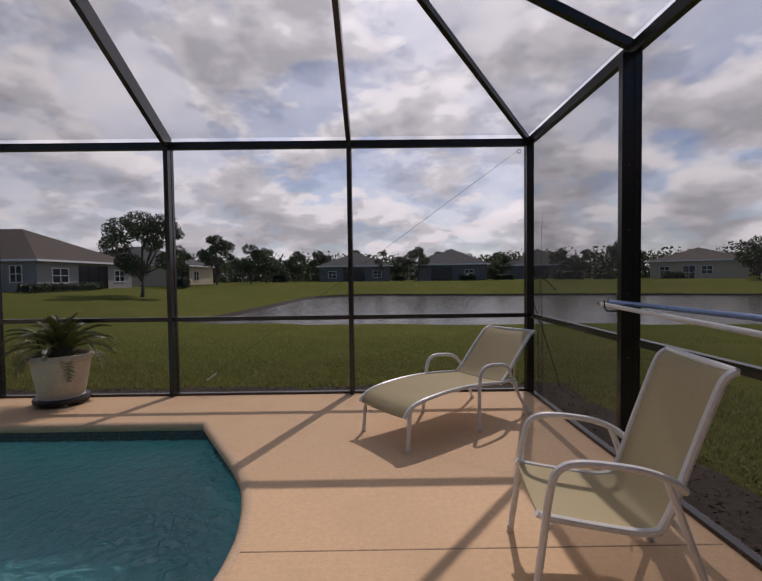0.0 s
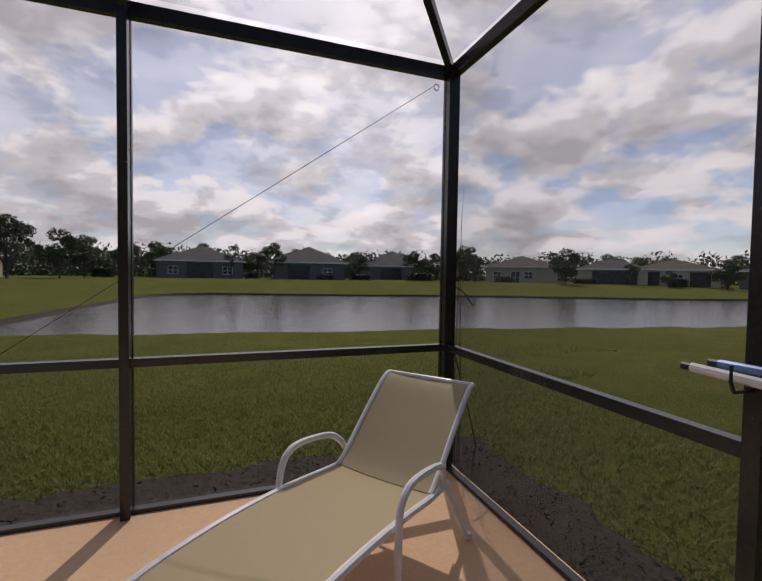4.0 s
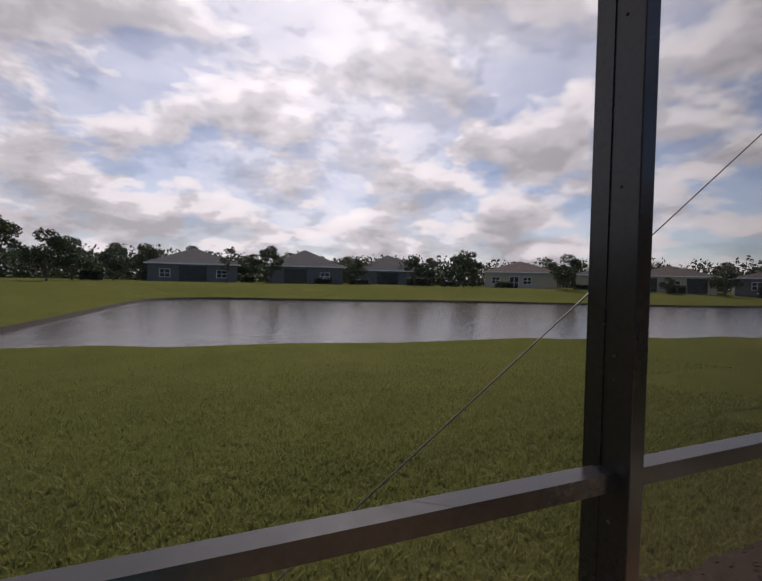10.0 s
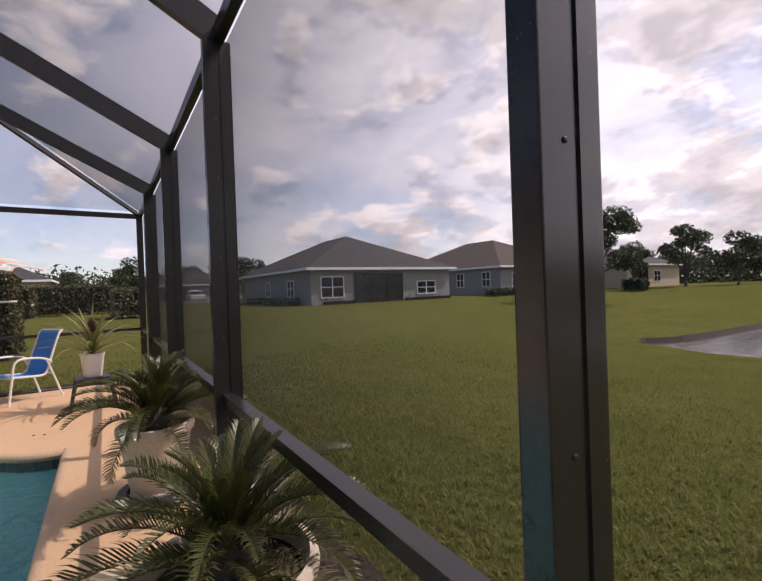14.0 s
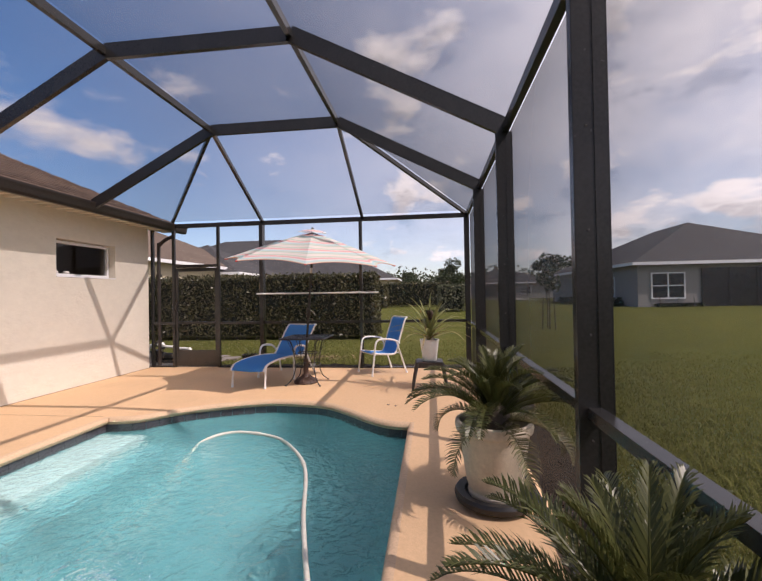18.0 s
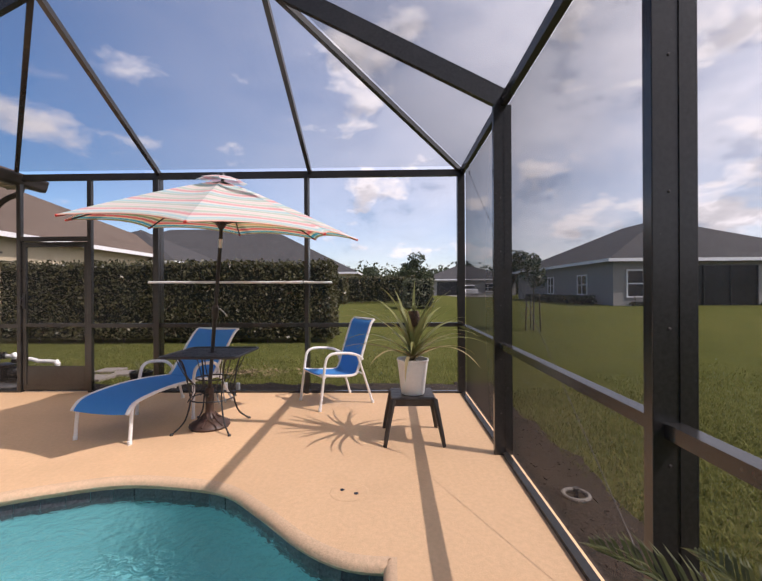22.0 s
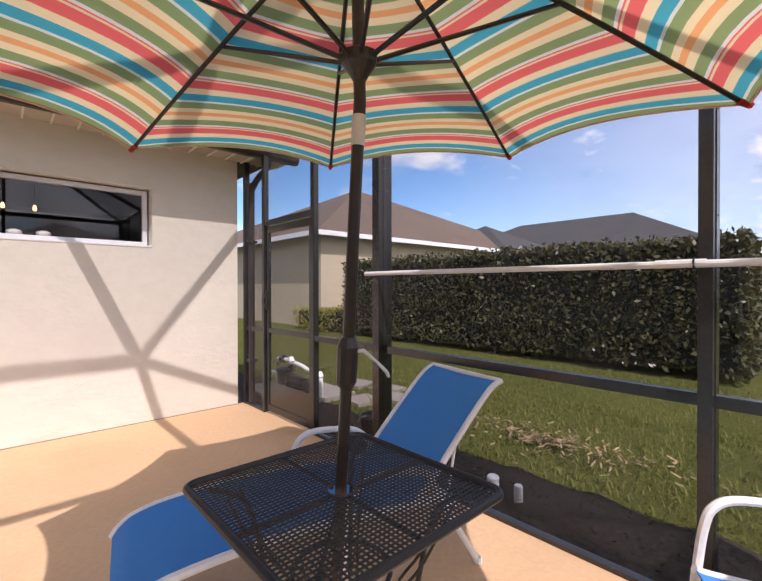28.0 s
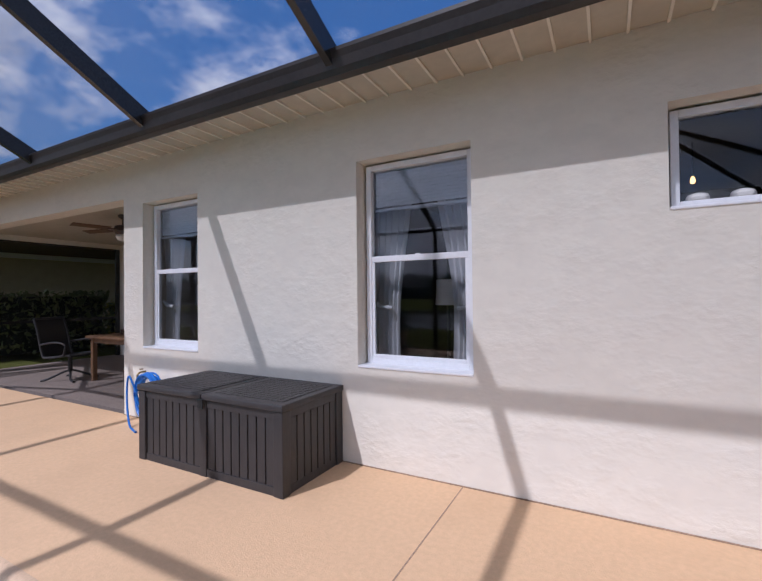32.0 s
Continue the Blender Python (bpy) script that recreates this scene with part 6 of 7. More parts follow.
hose = thing("garden_hose", "coiled bright blue garden hose hung at a wall tap", "hose", (-4.04, HOUSE + 0.10, 0.34))
for k in range(8):
    rr = 0.15 + 0.011 * k
    yy = 0.02 + 0.022 * (k % 3) + 0.01 * math.sin(k * 2)
    part("coil", Geo().tube([(rr * math.cos(t) + 0.02 * math.sin(k * 1.7), yy + 0.012 * math.sin(3 * t + k), rr * 1.15 * math.sin(t) - 0.006 * k) for t in [2 * math.pi * i / 28 for i in range(28)]], 0.011, 7, closed=True), HOSE_BLUE, hose, "", True)
part("loose_end", Geo().tube(smooth_path([(0.15, 0.08, 0.0), (0.26, 0.09, 0.17), (0.30, 0.09, 0.02), (0.24, 0.12, -0.18), (0.12, 0.17, -0.31), (-0.02, 0.22, -0.327), (-0.12, 0.25, -0.327)], 6), 0.0105, 7), HOSE_BLUE, hose, "", True)
tap = thing("wall_tap", "small brass garden tap on the wall", "tap", (-3.77, HOUSE, 0.53))
BRASS = surface("tap_brass", (0.24, 0.17, 0.08), 0.4, 0.8)
part("spout", Geo().tube(smooth_path([(0, 0, 0), (0, 0.06, 0), (0, 0.09, -0.02), (0, 0.095, -0.06)], 4), 0.011, 8), BRASS, tap)
part("wheel", Geo().lathe([(0.022, 0), (0.022, 0.008)], 12, pose(0, 0.05, 0.03)), BRASS, tap)

# ---- pole rack, poles, hose in the pool ----
for nm, lab, m, x, y0, y1, z, dz, r_ in (("pool_pole", "cream telescopic pool pole resting on the rail hooks", PVC, 1.63, 3.04, -0.9, 1.10, 0.07, 0.0155), ("pool_pole", "blue telescopic pool pole resting on the rail hooks", surface("pole_blue", (0.16, 0.24, 0.42), 0.35, 0.5), 1.665, 2.98, -0.9, 1.19, 0.0, 0.0155)):
    p_ = thing(nm, lab, "pole", (x, (y0 + y1) / 2, z), group="pool poles")
    part("tube", Geo().tube([(0, (y0 - y1) / 2, dz), (0, -(y0 - y1) / 2, -dz)], r_, 10), m, p_)
    part("end_cap", Geo().tube([(0, (y0 - y1) / 2, dz), (0, (y0 - y1) / 2 + 0.03, dz)], r_ * 0.8, 10), BLACK_PLASTIC, p_)
for y in (2.895, 0.86, -0.7):
    h_ = thing("rail_hook", "dark plastic pole hook on the post", "hook", (EAST - 0.08, y, 1.13 if y > 2 else 1.08), group="pole hooks")
    part("hook_arm", Geo().tube([(0.03, 0, 0.0), (-0.02, 0, -0.002), (-0.10, 0, 0.0), (-0.115, 0, 0.03), (-0.115, 0, 0.08)], 0.006, 6), BLACK_PLASTIC, h_)
wp = thing("white_pole", "long white plastic pole tied across the screen posts", "pole", (WEST + 0.075, 1.96, 1.495))
part("tube", Geo().tube([(0.02, -1.24, 0.008), (0, 1.24, -0.004)], 0.0165, 10), PVC, wp)
for y in (2.82, 0.80):
    part("tie", Geo().tube(arc((0.005, y - 1.96, 0), 0.021, 0, 340, 10), 0.004, 6, closed=True), BLACK_PLASTIC, wp)
part("sleeve", Geo().tube([(0.005, 0.72, 0), (0.003, 0.90, 0)], 0.019, 10), PVC, wp)

fl = smooth_path([(-5.55, 1.55, -1.2), (-6.2, 1.68, -1.0), (-6.55, 1.70, -0.60), (-6.85, 1.68, -0.25), (-7.12, 1.68, -0.16), (-7.36, 1.93, -0.142), (-7.24, 2.43, -0.142), (-6.92, 2.76, -0.142), (-6.40, 3.06, -0.142), (-5.52, 3.32, -0.142), (-4.65, 3.63, -0.14), (-4.1, 3.85, -0.12), (-4.0, 3.96, -0.10)], 8)
hz_ = thing("cleaner_hose", "white ribbed pool cleaner hose floating in the pool", "hose", (0, 0, 0))
rib_r = [0.0165 + 0.0015 * (i % 2) for i in range(len(fl))]
part("hose_tube", Geo().tube(fl, rib_r, 10), HOSE_CREAM, hz_, "", True)
for i in (24, 44, 62):
    part("hose_cuff", Geo().tube([fl[i], fl[i + 1]], 0.022, 10), HOSE_CREAM, hz_)
cl = thing("pool_cleaner", "white suction pool cleaner head at the pool floor", "pool cleaner", (-5.55, 1.55, -1.535))
part("body", Geo().lathe([(0.0, 0.0), (0.17, 0.0), (0.18, 0.04), (0.12, 0.12), (0.05, 0.18), (0.03, 0.30)], 20, cap=False), PVC, cl, "", True)
part("skirt", Geo().lathe([(0.0, 0.0), (0.22, 0.0), (0.22, 0.012), (0.0, 0.02)], 24, cap=False), HOSE_BLUE, cl)
sk = thing("hose_fitting", "pale blue hose fitting at the pool edge", "hose fitting", (-3.98, 3.98, -0.15))
part("elbow", Geo().tube(smooth_path([(0, 0.03, -0.05), (0, 0.0, 0.08), (0.02, -0.04, 0.14), (0.06, -0.10, 0.10)], 4), 0.03, 10), surface("pale_blue_plastic", (0.45, 0.56, 0.66), 0.4), sk, "", True)
part("cuff", Geo().tube([(0.06, -0.10, 0.10), (0.10, -0.16, 0.06)], 0.036, 10), PVC, sk)

# ---- garden hook by the corner ----
hk = thing("shepherd_hook", "thin black iron shepherd hook standing in the bed", "garden hook", (2.34, 5.36, -0.09), 19)
bend = [(0, -0.1), (-0.06, 0.35), (-0.14, 0.80), (-0.225, 1.24), (-0.232, 1.33), (-0.20, 1.40), (-0.13, 1.442), (-0.04, 1.446), (0.04, 1.41), (0.11, 1.345), (0.14, 1.30), (0.165, 1.285), (0.18, 1.31)]
part("stem", Geo().tube(smooth_path([(x - 0.2 * z, 0, z) for x, z in bend], 4), 0.0065, 7), BLACK_METAL, hk, "", True)
tw = thing("bare_twigs", "leafless grey twigs beside the corner post", "twig", (1.94, 5.10, -0.08))
rng = random.Random(2)
for k in range(4):
    a, h = rng.uniform(-0.06, 0.08), rng.uniform(1.3, 2.3)
    part("twig", Geo().tube(smooth_path([(0.02 * k, 0, 0), (0.02 * k + a * 0.3, 0.02, h * 0.5), (a, 0.04, h)], 3), [0.004, 0.004, 0.0035, 0.003, 0.002, 0.0015, 0.001], 5), BARK, tw)


# ---- neighbours' houses ----
def far_house(label, at, turn, length, depth, zb, ze, pitch, wall, roofm, feats=(), side=(), group="houses round the pond"):
    """A single-storey hip-roofed house. Local x runs along the front, y away from it."""
    h = thing("house", label, "house", (at[0], at[1], 0), turn, group)
    body = part("wall", Geo().box((0, 0, zb - 0.6), (length, depth, ze - 0.02)), wall, h)
    o = 0.45
    pts, fs = hip_roof(-o, length + o, -o, depth + o, ze, pitch)
    rf = part("roof", Geo().add(pts, fs + [(3, 2, 1, 0)]), roofm, h)
    q = Geo()
    for a, b in (((-o, -o), (length + o, -o)), ((length + o, -o), (length + o, depth + o)), ((length + o, depth + o), (-o, depth + o)), ((-o, depth + o), (-o, -o))):
        q.beam((*a, ze - 0.06), (*b, ze - 0.06), 0.04, 0.17)
    part("fascia", q, WHITE_TRIM, rf, "white fascia board")
    for face, a, b, z0, z1, kind in feats:
        flip = face == "side"

        def at_(u, v, z):
            return (v, u, z) if flip else (u, v, z)

        def bx(u0, u1, v0, v1, z0_, z1_):
            lo, hi = at_(u0, v0, z0_), at_(u1, v1, z1_)
            return Geo().box(lo, hi)

        if kind == "window":
            w = part("window", bx(a, b, -0.025, 0.004, z0, z1), GLASS_AND_SHADE, h, "dark window pane in a white frame")
            fr = Geo()
            for u0, u1, za, zb_ in ((a - 0.07, a, z0 - 0.07, z1 + 0.07), (b, b + 0.07, z0 - 0.07, z1 + 0.07), (a, b, z1, z1 + 0.07), (a, b, z0 - 0.07, z0), ((a + b) / 2 - 0.03, (a + b) / 2 + 0.03, z0, z1), (a, b, (z0 + z1) / 2 - 0.03, (z0 + z1) / 2 + 0.03)):
                fr.box(at_(u0, -0.06, za), at_(u1, -0.001, zb_))
            part("frame", fr, WHITE_TRIM, w)
        elif kind == "porch":
            # no recess: a flat dark panel paints the porch's deep shade
            w = part("porch_shade_panel", bx(a, b, -0.03, 0.006, z0, z1), GLASS_AND_SHADE, h, "flat dark panel painted as a shaded porch opening")
            fr = Geo()
            k = max(2, int((b - a) / 1.2))
            for i in range(k + 1):
                u = a + (b - a) * i / k
                fr.box(at_(u - 0.025, -0.07, z0), at_(u + 0.025, -0.031, z1))
            part("porch_post", fr, BRONZE, w)
    return h


far_house("grey single-storey house with a dark hip roof and a screened porch", (-27.9, 15.8), 90, 12.3, 16.7, 0.25, 2.98, 0.47, HOUSE_GREY, ROOF_GREY,
          [("front", 0.75, 2.4, 1.0, 2.35, "window"), ("front", 3.3, 7.5, 0.30, 2.62, "porch"), ("front", 8.95, 10.7, 1.0, 1.9, "window"), ("side", 3.0, 4.2, 1.1, 2.2, "window"), ("side", 8.2, 9.2, 1.1, 2.2, "window")])
far_house("pale house with a broad brown hip roof and a screened porch", (-27.6, 34.0), 90, 13.0, 17, 0.45, 3.1, 0.47, HOUSE_GREY, ROOF_UMBER,
          [("front", 1.6, 3.4, 1.2, 2.4, "window"), ("front", 4.8, 8.8, 0.5, 2.75, "porch"), ("front", 10, 11.6, 1.2, 2.3, "window"), ("side", 1.2, 2.1, 1.3, 2.6, "window"), ("side", 4.6, 5.5, 1.3, 2.6, "window")])
far_house("cream house with a dark roof and a porch, beyond the trees", (-26.0, 53.0), 90, 13.0, 16, 0.5, 3.2, 0.40, HOUSE_TAN, ROOF_GREY,
          [("front", 1.2, 4.6, 0.55, 2.85, "porch"), ("front", 6.2, 7.8, 1.2, 2.4, "window")])
# some walls across the pond carry their backlit shade in the paint colour
far_house("light house across the pond, grey hip roof, dark porch", (-10.3, 73.2), 2, 12.4, 15, 0.6, 3.25, 0.41, HOUSE_BACKLIT, ROOF_GREY,
          [("front", 4.2, 7.9, 0.6, 2.95, "porch"), ("front", 1.6, 2.9, 1.2, 2.3, "window"), ("front", 9.4, 10.8, 1.2, 2.3, "window")])
far_house("light house across the pond, peaked grey roof, dark porch", (6.6, 71.4), -9, 11.6, 12, 0.5, 3.3, 0.47, HOUSE_BACKLIT, ROOF_GREY,
          [("front", 2.4, 5.8, 0.5, 2.8, "porch"), ("front", 8.0, 9.4, 1.2, 2.3, "window")])
far_house("house across the pond half hidden by trees", (24.0, 80.5), -18, 13, 13, 0.4, 3.2, 0.48, HOUSE_BACKLIT, ROOF_GREY, [("front", 4, 8, 0.5, 2.8, "porch")])
far_house("cream gabled house across the pond", (42.4, 65.2), -40, 11.6, 12, 0.3, 3.2, 0.34, HOUSE_TAN, ROOF_UMBER, [("front", 1.3, 2.5, 1.2, 2.3, "window"), ("front", 4.2, 5.6, 0.4, 2.4, "window"), ("front", 6.4, 7.6, 1.2, 2.3, "window")])
far_house("house across the pond with a dark screened porch", (55.4, 57.6), -49, 10.0, 12, 0.25, 3.0, 0.36, HOUSE_TAN, ROOF_GREY, [("front", 2.2, 8.6, 0.3, 2.7, "porch")])
far_house("low house across the pond with a brown roof", (63.6, 54.6), -55, 12, 12, 0.25, 3.0, 0.30, HOUSE_TAN, ROOF_UMBER, [("front", 1.0, 4.2, 0.3, 2.6, "porch"), ("front", 6.0, 7.3, 1.1, 2.2, "window"), ("front", 8.2, 10.8, 0.3, 2.6, "porch")])
far_house("low house at the far end of the pond", (73.8, 44.2), -60, 11, 12, 0.3, 2.9, 0.28, HOUSE_BACKLIT, ROOF_UMBER, [("front", 2, 3.2, 1.1, 2.2, "window"), ("front", 5, 9, 0.4, 2.6, "porch")])
far_house("low house at the far end of the pond", (80.6, 32.0), -66, 12, 12, 0.3, 2.9, 0.30, HOUSE_BACKLIT, ROOF_GREY, [("front", 3, 7, 0.4, 2.6, "porch")])
far_house("tan neighbouring house with a brown hip roof and a white fascia", (-17.1, -9.1), 180, 17, 17, 0.0, 3.35, 0.475, HOUSE_TAN, ROOF_BROWN, [("front", 4, 5.6, 1.2, 2.4, "window")], group="houses beside the hedge")
far_house("house with a broad dark hip roof beyond the hedge", (-44, 0.5), 180, 22, 34, 0.3, 3.06, 0.50, HOUSE_TAN, ROOF_GREY, [("front", 6, 7.5, 1.2, 2.4, "window")], group="houses beside the hedge")
far_house("small dark hip-roofed house beyond the hedge", (-27.8, -8.0), 180, 8.4, 8.4, 0.2, 3.0, 0.51, HOUSE_TAN, ROOF_GREY, [("front", 3, 4.4, 1.2, 2.3, "window")], group="houses beside the hedge")
far_house("distant pale house with a grey roof beyond a driveway", (-70, 9), 90, 14, 12, 0.3, 3.0, 0.38, HOUSE_GREY, ROOF_GREY, [("front", 2, 6, 0.5, 2.6, "porch"), ("front", 9, 10.5, 1.2, 2.3, "window")], group="houses beside the hedge")
far_house("olive tan neighbouring house with a white fascia", (10.5, 6.0), -90, 24, 12, -0.1, 2.95, 0.42, surface("house_paint_olive", (0.50, 0.43, 0.29), 0.85, spread=0.05, grain=4), ROOF_GREY, [], group="houses beside the porch")


# ---- trees, hedges and shrubs ----
def leaf_cloud(rng, centres, per, size, flatten=0.75):
    """Small leaves scattered in uneven clumps; every clump is a ragged shell."""
    pts = []
    for (cx, cy, cz, r), k in zip(centres, per):
        d = rng.normal(size=(k, 3))
        d /= np.linalg.norm(d, axis=1)[:, None] + 1e-9
        rad = r * rng.uniform(0.35, 1.08, (k, 1)) ** 0.6
        pts.append(np.array([cx, cy, cz]) + d * rad * np.array([1, 1, flatten]))
    p = np.concatenate(pts)
    k = len(p)
    a = rng.normal(size=(k, 3))
    a /= np.linalg.norm(a, axis=1)[:, None]
    b = np.cross(a, rng.normal(size=(k, 3)))
    b /= np.linalg.norm(b, axis=1)[:, None] + 1e-9
    s = size * rng.uniform(0.6, 1.25, (k, 1))
    quad = np.stack([p - a * s, p + b * s * 0.5, p + a * s, p - b * s * 0.5], 1).reshape(-1, 3)
    g2 = Geo()
    g2.v = quad.tolist()
    g2.f = [(i, i + 1, i + 2, i + 3) for i in range(0, 4 * k, 4)]
    return g2


def tree(label, at, height, spread_, seed, leaves=1500, size=0.16, trunk=0.3, group="trees round the pond"):
    rng = np.random.default_rng(seed)
    t = thing("tree", label, "tree", at, 0, group)
    h0 = height * trunk
    part("trunk", Geo().tube(smooth_path([(0, 0, -0.3), (0.05, 0.02, h0 * 0.5), (0.02, 0.06, h0), (0.1, 0, height * 0.6)], 3), [0.035 * height * 0.6 * f for f in (1.3, 1.1, 1.0, 0.95, 0.9, 0.85, 0.8, 0.65, 0.5, 0.35)], 8), BARK, t, "", True)
    centres = []
    for k in range(9):
        a = k * 2.4 + rng.uniform(-0.4, 0.4)
        rr = spread_ * rng.uniform(0.35, 0.72)
        zz = height * rng.uniform(0.34, 0.86)
        tip = (rr * math.cos(a), rr * math.sin(a), zz)
        part("limb", Geo().tube(smooth_path([(0.02, 0.03, h0 * rng.uniform(0.8, 1.4)), (tip[0] * 0.5, tip[1] * 0.5, (zz + h0) / 2 + 0.1), tip], 3), [0.012 * height * f for f in (1, 0.9, 0.8, 0.65, 0.5, 0.4, 0.3)], 6), BARK, t)
        centres.append((*tip, spread_ * rng.uniform(0.26, 0.46)))
        centres.append((tip[0] * 1.25, tip[1] * 1.25, zz + rng.uniform(-0.3, 0.5), spread_ * rng.uniform(0.14, 0.26)))
    centres.append((0, 0, height * 0.86, spread_ * 0.42))
    w = np.array([c[3] ** 2 for c in centres])
    per = np.maximum(12, (leaves * w / w.sum()).astype(int))
    part("crown", leaf_cloud(rng, centres, per, size), TREE_LEAF, t, "ragged dark green crown with gaps")
    return t


def land_z(x, y):
    return float(land_height(np.array([x]), np.array([y]))[0])


t1 = tree("broad dark leafy tree on the lawn by the pond", (-18.6, 33.0, land_z(-18.6, 33)), 6.7, 3.0, 1, 15000, 0.095, 0.2)
t2 = tree("upright dark tree by the pond houses", (-21.5, 55.8, land_z(-21.5, 55.8)), 6.9, 2.4, 2, 3200, 0.16, 0.12)
t3 = tree("rounded dark tree by the pond houses", (-18.0, 59.0, land_z(-18, 59)), 5.6, 2.6, 3, 3200, 0.17, 0.08)
t4 = tree("slender young tree on the far bank", (0.3, 63.8, land_z(0.3, 63.8)), 5.0, 1.2, 4, 900, 0.12, 0.3)
rng = random.Random(9)
for src, x, y, s in ((t2, 6.5, 67.4, 0.84), (t2, 26.1, 59.7, 0.68), (t2, 34.5, 59.6, 0.86), (t3, 46.0, 50.4, 0.94), (t3, 67.3, 41.9, 0.75), (t3, -14.0, 70.5, 0.82), (t2, -11.5, 83.0, 0.9), (t3, 21.0, 72.0, 0.8), (t3, 31.0, 66.0, 0.7), (t2, 38.5, 63.0, 0.7),
                     (t3, 4.0, 76.5, 0.8), (t3, -17.5, 66.0, 0.9), (t2, -24.0, 50.5, 0.75), (t3, 49.5, 54.5, 0.7), (t2, 57.0, 49.0, 0.5), (t3, 72.0, 36.5, 0.62), (t3, 82.0, 22.0, 0.7), (t2, 88.0, 12.0, 0.7), (t3, 18.0, 66.5, 0.45), (t3, 61.0, 46.0, 0.45),
                     (t3, -49.0, 6.6, 0.85), (t3, -50.5, 2.0, 0.62), (t2, -52.0, 17.2, 0.8), (t3, -52.5, 18.8, 0.85), (t3, -60.0, 22.0, 1.0), (t2, -50, 30, 1.0), (t3, -60, 7.5, 0.6)):
    copy_thing(src, Matrix.Translation((x, y, land_z(x, y))) @ Matrix.Rotation(rng.uniform(0, 6.28), 4, "Z") @ Matrix.Scale(s, 4))
for i in range(64):
    x = -70 + i * 3.3 + rng.uniform(-2, 2)
    y = 98 + rng.uniform(0, 24) - (max(0, x - 20) * 0.55)
    if x > 50:
        x += 14
    copy_thing(rng.choice((t2, t3, t3)), Matrix.Translation((x, y, 0.4)) @ Matrix.Rotation(rng.uniform(0, 6.28), 4, "Z") @ Matrix.Scale(rng.uniform(0.8, 1.3), 4))
for i in range(26):
    copy_thing(rng.choice((t2, t3)), Matrix.Translation((-84 - rng.uniform(0, 20), -50 + i * 5.2 + rng.uniform(-2, 2), 0.4)) @ Matrix.Rotation(rng.uniform(0, 6.28), 4, "Z") @ Matrix.Scale(rng.uniform(0.7, 1.15), 4))


def far_woods():
    """Unbroken band of far trees behind the houses."""
    r = np.random.default_rng(77)
    centres, per = [], []
    for i in range(330):
        a = radians(-62 + 172 * i / 329 + r.uniform(-0.6, 0.6))
        d = r.uniform(86, 104) if a > radians(-35) else r.uniform(100, 122)
        px, py = -d * math.sin(a), d * math.cos(a)
        h_ = r.uniform(2.2, 4.0)
        centres.append((px, py, 0.3 + h_ * r.uniform(0.4, 0.95), h_))
        per.append(260)
    return leaf_cloud(r, centres, per, 0.38, 1.0)


solo("far_woods", far_woods(), TREE_LEAF, "dark band of distant trees behind the houses", "trees", kind="stuff")


